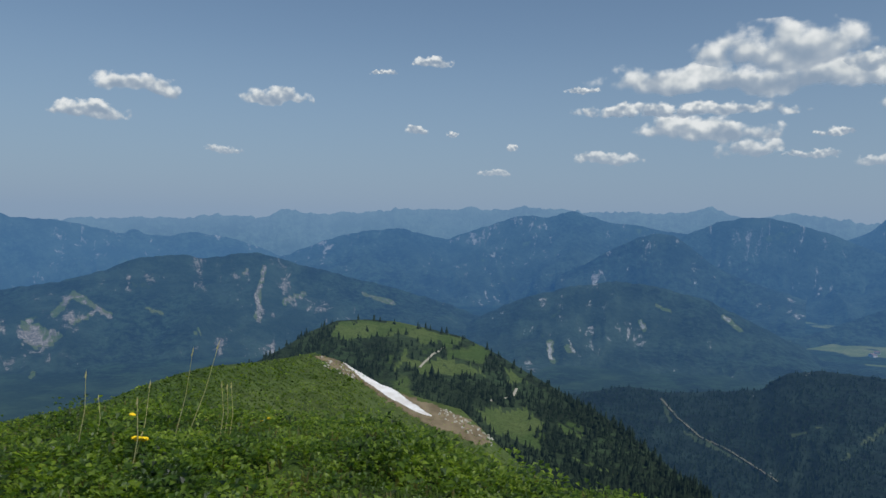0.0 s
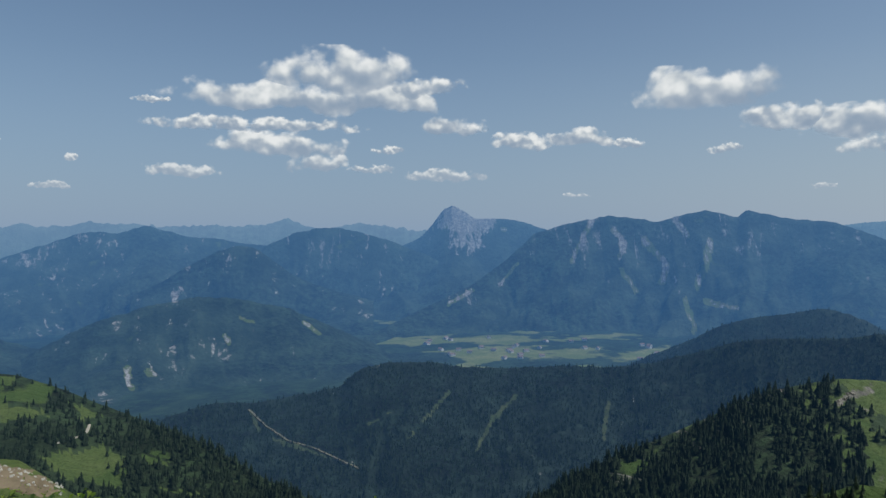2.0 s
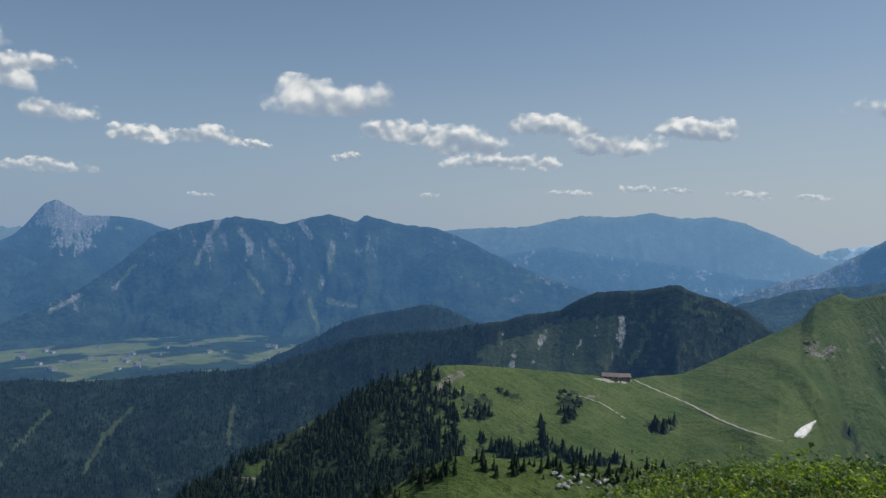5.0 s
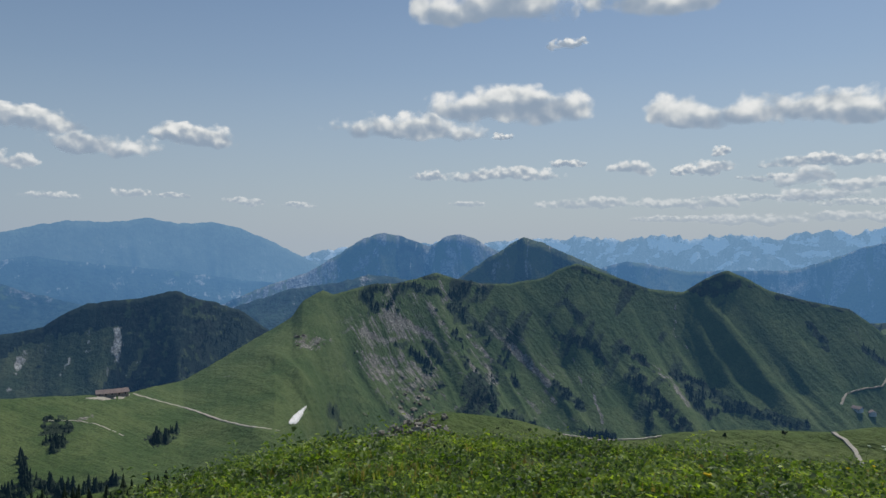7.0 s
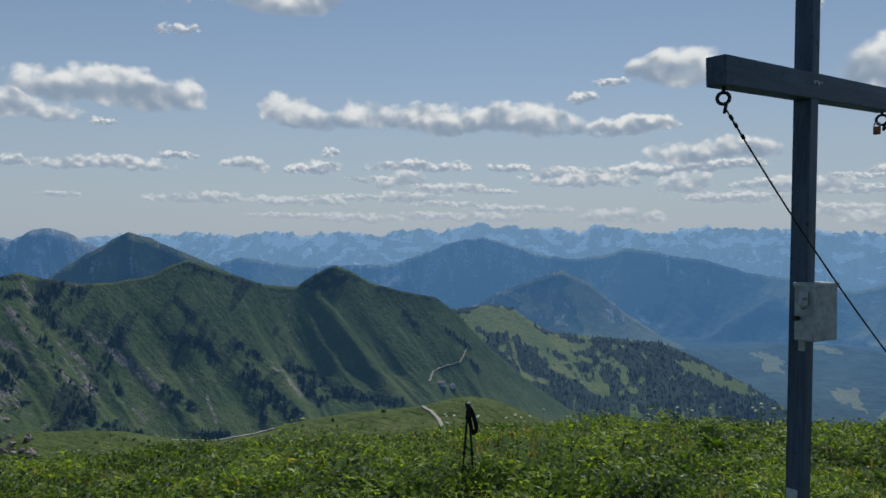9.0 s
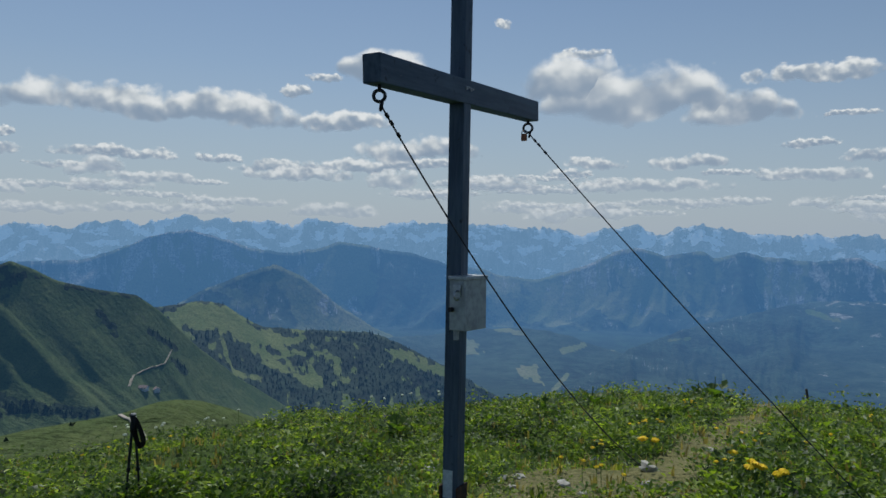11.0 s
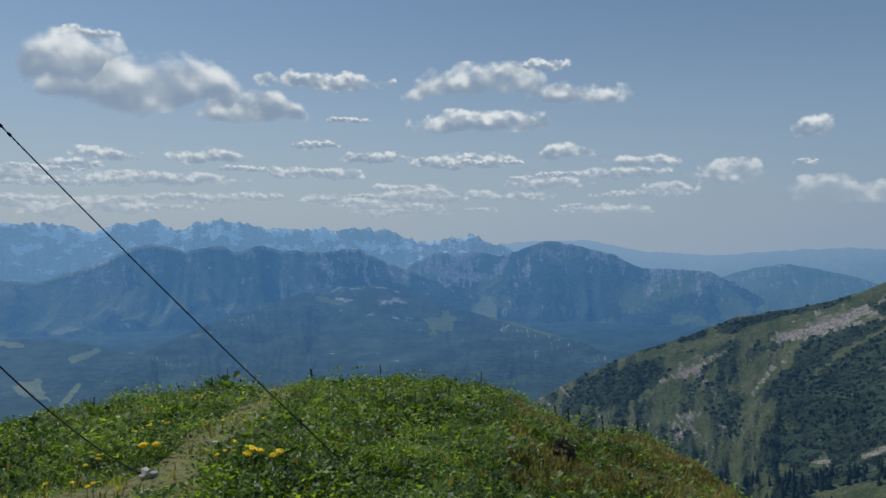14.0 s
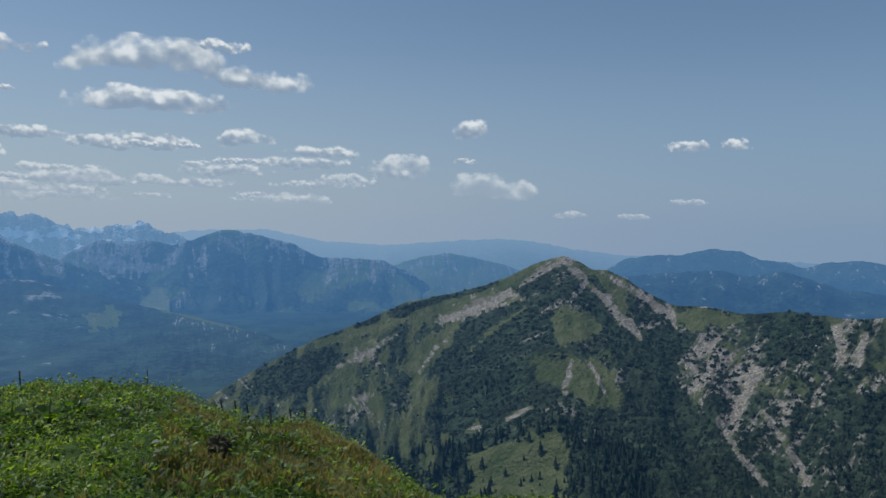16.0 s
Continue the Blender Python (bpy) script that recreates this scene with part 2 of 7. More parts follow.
COVER["r1"].append(("wood", 0.36, [(65, -16.31), (67.7, -17.02), (70.7, -16.42)]))
COVER["r1"].append(("wood", 0.27, [(71.3, -16.96), (73.6, -17.48), (76, -16.88)]))
COVER["r1"].append(("wood", 0.20, [(69.8, -14.41), (70, -16.04)]))
COVER["r1"].append(("wood", 0.00, [(58.3, -10.27), (61.6, -10.62), (63, -12.09), (63.3, -14.59), (63.6, -17.67), (58.3, -16.8)]))
COVER["r1"].append(("wood", 0.00, [(63.1, -12.49), (65.5, -12.54), (65.8, -14.51), (63.6, -14.64)]))
COVER["r1"].append(("wood", 0.36, [(118, -9.98), (120.7, -11.41), (124.5, -12.47), (126.8, -12.88)]))
COVER["r1"].append(("wood", 0.23, [(125.2, -3.89), (128.3, -4.24), (129.9, -4.76)]))
COVER["r1"].append(("wood", 0.23, [(127.2, -5.81), (128.4, -7.44)]))
COVER["r1"].append(("wood", 0.20, [(130.6, -7.24), (132.5, -8.7)]))
COVER["r1"].append(("wood", 0.20, [(132.2, -9.49), (133.1, -10.42)]))
COVER["r1"].append(("wood", 0.27, [(133.2, -6.66), (135.4, -6.35)]))
COVER["r1"].append(("wood", 0.00, [(116.2, -2.36), (120.7, -2.01), (123.4, -3.36), (120.7, -4.25)]))
COVER["r1"].append(("rock", 0.00, [(96.7, -11.58), (98.5, -11.53), (100.3, -12.97), (99.2, -13.86), (97.6, -13.7)]))
COVER["r1"].append(("rock", 0.16, [(94.8, -11.61), (96.5, -13.09), (97.8, -13.86)]))
COVER["r1"].append(("rock", 0.16, [(99.9, -3.16), (100.5, -4.57)]))
COVER["r1"].append(("rock", 0.18, [(93.8, -7.01), (95.6, -7.88), (96.5, -7.65)]))
COVER["r1"].append(("rock", 0.23, [(96.2, -5.88), (97.8, -6.74), (99.2, -7.6)]))
COVER["r1"].append(("rock", 0.18, [(102.7, -7.94), (104.4, -9.61), (105.1, -10.26)]))
COVER["r1"].append(("rock", 0.18, [(105.7, -8.27), (107.3, -9.89), (108.6, -11.16)]))
COVER["r1"].append(("rock", 0.18, [(100.1, -11.92), (101.2, -12.98)]))
COVER["r1"].append(("rock", 0.09, [(110.4, -8.89), (111.1, -10.91)]))
COVER["r1"].append(("rock", 0.11, [(112, -9.21), (111.9, -11.26), (112.7, -13.69)]))
COVER["r1"].append(("rock", 0.09, [(118.2, -4.4), (118, -6.8), (119, -7.99)]))
COVER["r1"].append(("rock", 0.18, [(116.4, -9.3), (118.2, -10.72), (119, -12.25)]))
COVER["r1"].append(("rock", 0.00, [(88.5, -7.7), (89.7, -7.17), (91.4, -7.7), (90.5, -8.58), (88.7, -8.4)]))
COVER["r1"].append(("rock", 0.11, [(82.8, -10.34), (83.6, -10.19)]))
COVER["r1"].append(("rock", 0.23, [(61.4, -12.19), (62.4, -11.46), (63.3, -11.1)]))
COVER["r1"].append(("rock", 0.23, [(63.8, -16.89), (64.7, -15.97), (65.3, -15.06)]))
COVER["r1"].append(("rock", 0.00, [(61.8, -15.8), (62, -15.16), (62.5, -15.24), (62.5, -15.82)]))
COVER["r1"].append(("rock", 0.11, [(73.1, -12.46), (74.1, -12.35)]))
COVER["r1"].append(("cliff", 0.00, [(93.3, -8.57), (99.2, -9.35), (100.9, -11.46), (96.5, -11.58), (94.2, -10.75)]))
COVER["r1"].append(("cliff", 0.32, [(95.1, -4.1), (96.5, -6.76), (97.4, -9.39)]))
COVER["r1"].append(("cliff", 0.23, [(99.1, -4.95), (100.9, -7.56), (102.7, -10.1)]))
COVER["r1"].append(("cliff", 0.23, [(102.2, -7.52), (104.4, -11.31)]))
COVER["d1"] = []
COVER["d1"].append(("rock", 0.22, [(71.6, -6.68), (71.1, -7.79)]))
COVER["d1"].append(("rock", 0.26, [(74, -6.47), (73.8, -8.92)]))
COVER["d1"].append(("rock", 0.26, [(75.8, -6.4), (75.5, -8.4), (74.7, -9.8)]))
COVER["d1"].append(("rock", 0.32, [(70, -7.62), (69, -10.01)]))
COVER["d1"].append(("rock", 0.22, [(73, -8), (71.9, -9.37)]))
COVER["d1"].append(("rock", 0.26, [(67.8, -9.17), (67.1, -10.49)]))
COVER["d1"].append(("rock", 0.18, [(66.4, -7.87), (66.3, -9.07)]))
COVER["d1"].append(("rock", 0.18, [(77.4, -8.46), (76.5, -9.63)]))
COVER["d1"].append(("meadow", 0.00, [(64.7, -9.15), (68.5, -7.66), (71.6, -6.56), (76.1, -6.28), (75.3, -9.15), (74.4, -10.96), (64.7, -10.45)]))
COVER["d1"].append(("wood", 0.00, [(76.4, -5.76), (81.3, -4.09), (87, -6.8), (83, -9.83), (75.7, -11.28)]))
COVER["d1"].append(("meadow", 0.13, [(33, -12.72), (31.2, -14.76), (29.7, -16.34)]))
COVER["d1"].append(("meadow", 0.15, [(38.4, -13.07), (36.6, -14.74), (35.2, -17.22)]))
COVER["d1"].append(("meadow", 0.15, [(45.6, -13.38), (45.2, -16.06)]))
COVER["d1"].append(("meadow", 0.12, [(28.6, -14.21), (26.5, -15.1)]))
COVER["d1"].append(("meadow", 0.12, [(19.1, -15.84), (23.9, -17.6)]))
COVER["d1"].append(("meadow", 0.12, [(17.4, -13.7), (18.2, -15.15)]))
COVER["west"] = []
COVER["west"].append(("meadow", 0.27, [(205.1, -9.55), (207.6, -8.78), (211.2, -7.8), (215.7, -6.41), (217.1, -5.49)]))
COVER["west"].append(("meadow", 0.00, [(211.2, -11.77), (212.6, -9.66), (215.2, -8.29), (216.6, -7.29), (215.7, -9.17), (214.4, -10.96), (213.1, -12.2)]))
COVER["west"].append(("meadow", 0.16, [(204.3, -12.99), (205.9, -12.17), (206.8, -11.53)]))
COVER["west"].append(("meadow", 0.00, [(232.7, -6.52), (234.3, -6.01), (237.5, -6.42), (237.9, -6.8), (236.7, -7.29), (234.4, -7.66), (233, -7.36)]))
COVER["west"].append(("meadow", 0.00, [(223.7, -7.09), (224.8, -6.17), (226.8, -6.76), (227.5, -8.03), (226.4, -8.96), (224, -9.28)]))
COVER["west"].append(("meadow", 0.00, [(224.7, -10.99), (226.4, -10.04), (228.6, -11.21), (229.3, -13.48), (227, -13.77), (225.2, -12.69)]))
COVER["west"].append(("meadow", 0.11, [(218.4, -8.58), (221.5, -6.5)]))
COVER["west"].append(("meadow", 0.11, [(217.1, -9.94), (219.3, -8.11)]))
COVER["west"].append(("meadow", 0.00, [(217.2, -17.69), (220.4, -16.95), (224.9, -18.57), (225.8, -20.59), (217.3, -21.04)]))
COVER["west"].append(("rock", 0.00, [(206.9, -14.24), (207.8, -13.49), (209.5, -13.42), (208.6, -14.87)]))
COVER["west"].append(("rock", 0.16, [(206.7, -11.32), (209, -10.24), (211.2, -8.78)]))
COVER["west"].append(("rock", 0.00, [(213.1, -8.32), (217, -5.58), (220.2, -4.97), (221.5, -5.83), (218.8, -6.79), (215.7, -7.84)]))
COVER["west"].append(("rock", 0.18, [(213.1, -11.76), (214.4, -9.99), (215.7, -8.64)]))
COVER["west"].append(("rock", 0.00, [(216.8, -16.52), (217.3, -15.58), (218.2, -15.13), (218, -15.9)]))
COVER["west"].append(("rock", 0.14, [(220.3, -15.14), (222.1, -14.21)]))
COVER["west"].append(("rock", 0.20, [(224.5, -2.63), (226.3, -4.36), (228.1, -6.05), (230.4, -8.54)]))
COVER["west"].append(("rock", 0.23, [(226.7, -3.11), (228.9, -4.27), (232.7, -6.69)]))
COVER["west"].append(("rock", 0.16, [(232.5, -5.85), (233, -7.44)]))
COVER["west"].append(("rock", 0.18, [(229.6, -7.28), (230.3, -8.54)]))
COVER["west"].append(("rock", 0.27, [(237.3, -13.57), (238, -12.09), (238.9, -10.39)]))
COVER["west"].append(("rock", 0.23, [(236.2, -14.1), (237.8, -16.48), (239.4, -17.99)]))
COVER["west"].append(("rock", 0.18, [(239.2, -13.16), (241.2, -15.63), (242.4, -17.51)]))
COVER["west"].append(("rock", 0.20, [(243.8, -6.76), (244.2, -9.07)]))
COVER["west"].append(("rock", 0.20, [(245.5, -7), (245.2, -9.03)]))
COVER["west"].append(("rock", 0.20, [(225.2, -10.54), (224.8, -13.14)]))
COVER["west"].append(("rock", 0.16, [(226.5, -10.47), (228, -12.94)]))
COVER["west"].append(("cliff", 0.00, [(232.8, -8.39), (237.1, -6.94), (242.7, -7.25), (247.8, -8.67), (247.9, -11.63), (241.1, -12.54), (242.1, -17.18), (237.4, -15.75), (233.3, -11.72)]))
COVER["west"].append(("cliff", 0.36, [(225, -3.07), (227.2, -5.21), (229.4, -7.73)]))
COVER["west"].append(("dark", 0.00, [(228.2, -9.17), (232.4, -8.5), (232.9, -11.74), (234.2, -14.91), (239.2, -18.77), (224.9, -20.38), (229.2, -15.37), (230.4, -12.78)]))
COVER["west"].append(("dark", 0.00, [(244.6, -11.41), (247.9, -10.52), (248, -14.53), (243.9, -13.02)]))
COVER["west"].append(("dark", 0.00, [(200.2, -11.67), (205, -10.07), (206.7, -10.88), (204.1, -12.99), (201.1, -13.4)]))
COVER["west"].append(("dark", 0.23, [(211.2, -7.22), (214.8, -5.84), (219.2, -4.63)]))
COVER["west"].append(("dark", 0.45, [(222, -7.15), (219.3, -9.88), (216.7, -12.58)]))
COVER["west"].append(("dark", 0.36, [(226.8, -4.34), (228.1, -8.22), (233.2, -8.37)]))
COVER["r2"] = []
COVER["r2"].append(("meadow", 0.00, [(131.5, -6.07), (134.1, -5.14), (135.9, -5.55), (138, -7.15), (141.8, -8.28), (140.6, -8.85), (136.3, -7.72), (134.1, -7.34), (132.4, -6.5)]))
COVER["r2"].append(("meadow", 0.18, [(138, -7.79), (140.6, -9.18), (141.8, -9.33)]))
COVER["r2"].append(("meadow", 0.23, [(138.9, -9.26), (140.4, -10.46)]))
COVER["r2"].append(("meadow", 0.18, [(142.4, -10.34), (143.1, -11.34)]))
COVER["r2"].append(("meadow", 0.00, [(147.9, -8.96), (149.6, -8.96), (151.8, -9.73), (153.9, -10.91), (153.2, -11.29), (150.4, -10.56)]))
COVER["r2"].append(("meadow", 0.14, [(135.9, -8.51), (136.8, -11.06)]))
COVER["r2"].append(("meadow", 0.16, [(150.9, -12.07), (151.1, -13.6)]))
COVER["r2"].append(("meadow", 0.16, [(137.6, -11.87), (138.9, -12.64)]))
COVER["r2"].append(("meadow", 0.00, [(136.3, -7.61), (138.6, -7.63), (139, -8.44), (136.9, -8.43)]))
COVER["r2"].append(("meadow", 0.18, [(138.9, -9.97), (141.4, -11.01), (142.8, -11.75)]))
COVER["r2"].append(("meadow", 0.23, [(136.6, -10.64), (138.6, -11.15)]))
COVER["r2"].append(("meadow", 0.18, [(136.6, -11.76), (137.9, -12.49)]))
COVER["r2"].append(("meadow", 0.16, [(148.6, -9.21), (150.8, -10.19)]))
COVER["r2"].append(("meadow", 0.16, [(155.7, -11.75), (157.6, -12.27)]))
COVER["r2"].append(("meadow", 0.14, [(151, -13.11), (151.4, -14.17)]))
COVER["knoll"] = []
COVER["knoll"].append(("meadow", 0.00, [(-8.6, -10.03), (-8.4, -8.8), (-3.6, -8.51), (1.9, -9.82), (1, -10.47), (-3.6, -9.66), (-7.2, -10.03)]))
COVER["knoll"].append(("meadow", 0.00, [(-3.5, -11.78), (1, -11.53), (4, -12.58), (-0.8, -12.92)]))
COVER["knoll"].append(("meadow", 0.00, [(4.6, -11.68), (7.6, -13.29), (5.5, -13.04)]))
COVER["knoll"].append(("meadow", 0.00, [(2.9, -15.21), (7.4, -15.02), (8.4, -16.57), (8.4, -18.25), (4.8, -17.27)]))
COVER["knoll"].append(("meadow", 0.00, [(9.2, -15.89), (11.9, -16.96), (9.7, -16.91)]))
COVER["knoll"].append(("meadow", 0.14, [(10.7, -18.5), (14.2, -19.41)]))
COVER["knoll"].append(("meadow", 0.11, [(-3.5, -12.43), (-2.7, -10.98)]))
COVER["massif"] = []
COVER["massif"].append(("rock", 0.14, [(44.3, 0.69), (43.6, -0.88), (42.7, -2.77)]))
COVER["massif"].append(("rock", 0.16, [(45.9, 0.01), (46.8, -1.34), (46.3, -2.33)]))
COVER["massif"].append(("rock", 0.18, [(48.1, -0.67), (49.9, -2.68), (49.6, -4.02)]))
COVER["massif"].append(("rock", 0.16, [(53.1, -0.91), (52.7, -2.67), (52.1, -4.22)]))
COVER["massif"].append(("rock", 0.16, [(50.3, 0.66), (51.4, -0.46)]))
COVER["massif"].append(("rock", 0.14, [(51.2, -5.33), (51.9, -7.74)]))
COVER["massif"].append(("rock", 0.16, [(52.7, -5.53), (54.9, -5.93)]))
COVER["massif"].append(("rock", 0.11, [(46.5, -3.14), (47.7, -4.92)]))
COVER["massif"].append(("rock", 0.11, [(38.5, -2.66), (37.1, -4.45)]))
COVER["massif"].append(("rock", 0.14, [(34.9, -4.87), (33.1, -5.95)]))
COVER["v1"] = []
COVER["v1"].append(("rock", 0.00, [(-30.5, -8.26), (-29.6, -7.92), (-28.1, -9.38), (-29, -10.18), (-30.3, -9.62)]))
COVER["v1"].append(("rock", 0.16, [(-28.4, -7.59), (-27.2, -6.25), (-24.8, -7.95)]))
COVER["v1"].append(("rock", 0.14, [(-27.2, -8.24), (-26.1, -7.69)]))
COVER["v1"].append(("rock", 0.16, [(-13.9, -4.4), (-14.3, -6.49), (-14.3, -8.45)]))
COVER["v1"].append(("rock", 0.18, [(-6.3, -6.48), (-3.9, -7.13)]))
COVER["v1"].append(("rock", 0.11, [(-12.3, -7.16), (-10.8, -6.5)]))
COVER["v1"].append(("rock", 0.00, [(-19.6, -9.38), (-19, -8.9), (-18.7, -9.66)]))
COVER["v1"].append(("rock", 0.11, [(-15.9, -5.19), (-15.1, -4.75)]))
COVER["v1"].append(("rock", 0.14, [(-22.4, -7.42), (-21.4, -7.86)]))
COVER["v1"].append(("rock", 0.11, [(-30.2, -12.3), (-29.7, -11.59)]))
COVER["v2"] = []
COVER["v2"].append(("rock", 0.14, [(8.7, -9.88), (8.9, -11.4)]))
COVER["v2"].append(("rock", 0.00, [(9.9, -10.13), (10.5, -9.92), (10.8, -10.95)]))
COVER["v2"].append(("rock", 0.14, [(21.6, -7.16), (22.8, -8.1)]))
COVER["v2"].append(("rock", 0.11, [(15.7, -7.98), (15.9, -8.61)]))
COVER["v2"].append(("rock", 0.11, [(16.7, -6.62), (17.7, -6.99)]))
COVER["s2"] = []
COVER["s2"].append(("meadow", 0.00, [(164.6, -5.48), (167.3, -3.27), (170.5, -2.94), (172, -4.88), (170, -5.99), (168.2, -4.63), (165.9, -5.95)]))
COVER["s2"].append(("meadow", 0.00, [(141.1, -5.46), (141.8, -5.1), (143.3, -7.4), (141.4, -7.39)]))
COVER["s2"].append(("meadow", 0.16, [(172.2, -5.78), (173.8, -5.56)]))
COVER["s2"].append(("meadow", 0.18, [(136.7, -1.74), (138.7, -2.58)]))
COVER["s2"].append(("meadow", 0.16, [(157.7, -6.87), (161, -6.08)]))
COVER["s2"].append(("rock", 0.14, [(142.2, -3.51), (143.3, -2.33)]))
COVER["s2"].append(("rock", 0.14, [(144.8, -5.46), (145.8, -4.89)]))
COVER["s2"].append(("rock", 0.11, [(178, -2.09), (180.7, -2.45)]))
COVER["s2"].append(("rock", 0.18, [(132.1, -1.75), (133, -2.85)]))
COVER["s2"].append(("rock", 0.23, [(135.4, -1.5), (136.9, -2.37)]))
COVER["s2"].append(("rock", 0.14, [(138, -4.1), (136.7, -5.88)]))
COVER["s2"].append(("rock", 0.11, [(144.6, -5.21), (146.2, -6.19)]))
COVER["s3"] = []
COVER["s3"].append(("meadow", 0.00, [(141, -5.33), (141.8, -5.09), (143.6, -7.56), (141.8, -7.65)]))
COVER["s3"].append(("meadow", 0.18, [(134.6, -4.16), (136.7, -4.57)]))
COVER["s4b"] = []
COVER["s4b"].append(("rock", 0.18, [(188.5, -2.86), (190.5, -3.46), (193.9, -3.61)]))
COVER["s4b"].append(("rock", 0.16, [(191.7, -2), (192.2, -3.64)]))
COVER["s4b"].append(("rock", 0.14, [(195, -1.58), (194.3, -3.2)]))
COVER["s4b"].append(("rock", 0.11, [(197.8, -1.18), (199.1, -2.34)]))
COVER["s4b"].append(("meadow", 0.00, [(186.1, -4.16), (187.5, -4.35), (187.3, -5.41), (185.9, -5.23)]))
COVER["s4b"].append(("meadow", 0.18, [(192.4, -4.87), (193.9, -5.44)]))
COVER["s4b"].append(("meadow", 0.16, [(190.1, -4.51), (191.6, -5.3)]))
COVER["s4a"] = []
COVER["s4a"].append(("meadow", 0.00, [(188.1, -6.66), (190.1, -6.43), (190.9, -6.98), (190.3, -7.75), (188.7, -7.98)]))
COVER["s4a"].append(("meadow", 0.18, [(193.7, -6.66), (195.7, -7.16), (196.8, -7.5)]))
COVER["s4a"].append(("meadow", 0.18, [(197.1, -7.67), (200.1, -8.23)]))
COVER["s4a"].append(("meadow", 0.11, [(174.4, -9.98), (174.2, -10.85)]))
COVER["s4a"].append(("meadow", 0.11, [(170.4, -7.78), (171.8, -7.56)]))
COVER["s4a"].append(("meadow", 0.14, [(179.8, -5.09), (181.9, -5.73)]))
COVER["s5"] = []
COVER["s5"].append(("meadow", 0.00, [(153.8, -8.02), (155.3, -8.3), (155.7, -9.61), (154.4, -9.34)]))
COVER["s5"].append(("meadow", 0.18, [(157, -7.28), (159.2, -7.66)]))
COVER["s5"].append(("meadow", 0.00, [(158.3, -10.16), (160.1, -9.79), (160.9, -11.56), (159.2, -11.14)]))
COVER["s5"].append(("meadow", 0.16, [(162.3, -8.98), (164.1, -8.36)]))
COVER["s5"].append(("meadow", 0.16, [(166.3, -8.62), (167.3, -7.97)]))
COVER["s5"].append(("meadow", 0.18, [(161.8, -12.02), (162.7, -10.74)]))
COVER["pair"] = []
COVER["pair"].append(("rock", 0.20, [(93.8, -1.8), (94.8, -0.83)]))
COVER["pair"].append(("rock", 0.18, [(95.3, 0.15), (96.2, -0.64)]))
COVER["pair"].append(("rock", 0.20, [(100.7, -0.66), (101.3, -1.28)]))
COVER["pair"].append(("rock", 0.18, [(102.3, -0.24), (103.2, -1.29)]))
COVER["peak"] = []
COVER["peak"].append(("rock", 0.00, [(31.6, -0.16), (33.1, 1.75), (34.9, 0.86), (35.3, 0.05), (34.2, -0.39), (33.1, 0.28)]))
COVER["peak"].append(("rock", 0.18, [(33.8, 0.95), (34.2, -1.06)]))
COVER["peak"].append(("rock", 0.14, [(35.8, 0.5), (37.6, 0.04)]))


def within(a, e, poly):
    hit = np.zeros(a.shape, bool)
    for (x0, y0), (x1, y1) in zip(poly, poly[1:] + poly[:1]):
        hit ^= ((y0 > e) != (y1 > e)) & (a < (x1 - x0) * (e - y0) / (y1 - y0 + 1e-9) + x0)
    return hit


def beside(a, e, line):
    """How far, in degrees, each place lies from a line."""
    best = np.full(a.shape, 99.0)
    for (x0, y0), (x1, y1) in zip(line, line[1:]):
        t = np.clip(((a - x0) * (x1 - x0) + (e - y0) * (y1 - y0)) / ((x1 - x0) ** 2 + (y1 - y0) ** 2 + 1e-9), 0, 1)
        best = np.minimum(best, np.hypot(a - x0 - t * (x1 - x0), e - y0 - t * (y1 - y0)))
    return best


def covered(key, a, e, wd, rock):
    """Lays woods, meadows, scree and cliffs over a slope, with ragged edges."""
    da, de = fbm(a * 1.1, e * 2.2, 301, 5, 0.6) - 0.5, fbm(a * 1.1, e * 2.2, 302, 5, 0.6) - 0.5
    patchy = fbm(a * 2.2, e * 4.4, 303, 3)
    for kind, width, line in sorted(COVER.get(key, ()), key=lambda c: (c[0] == "rock", c[1] > 0)):
        m = np.clip(1.7 - beside(a + 0.5 * da, e + 0.25 * de, line) / width, 0, 1) if width else within(a + 1.5 * da, e + 0.8 * de, line).astype(float)
        if kind in ("wood", "dark"):
            wd = wd + m * ((1.15 if kind == "dark" else 0.76) + 1.6 * (patchy - 0.5) - wd)
            rock = rock - m * 0.25
        elif kind == "meadow":
            wd = wd + m * (0.16 + 0.8 * (patchy - 0.5) - wd)
            rock = rock - m * 0.18
        elif kind == "rock":
            wd = wd + m * (0.1 - wd)
            rock = rock + m * ((0.19 if width else 0.13) + 0.35 * (patchy - 0.5) - np.minimum(rock, 0))
        else:
            wd = wd + m * 0.6 * (0.5 + 0.9 * (patchy - 0.5) - wd)
            rock = rock + m * (0.11 + 0.3 * (patchy - 0.5))
    return wd, rock


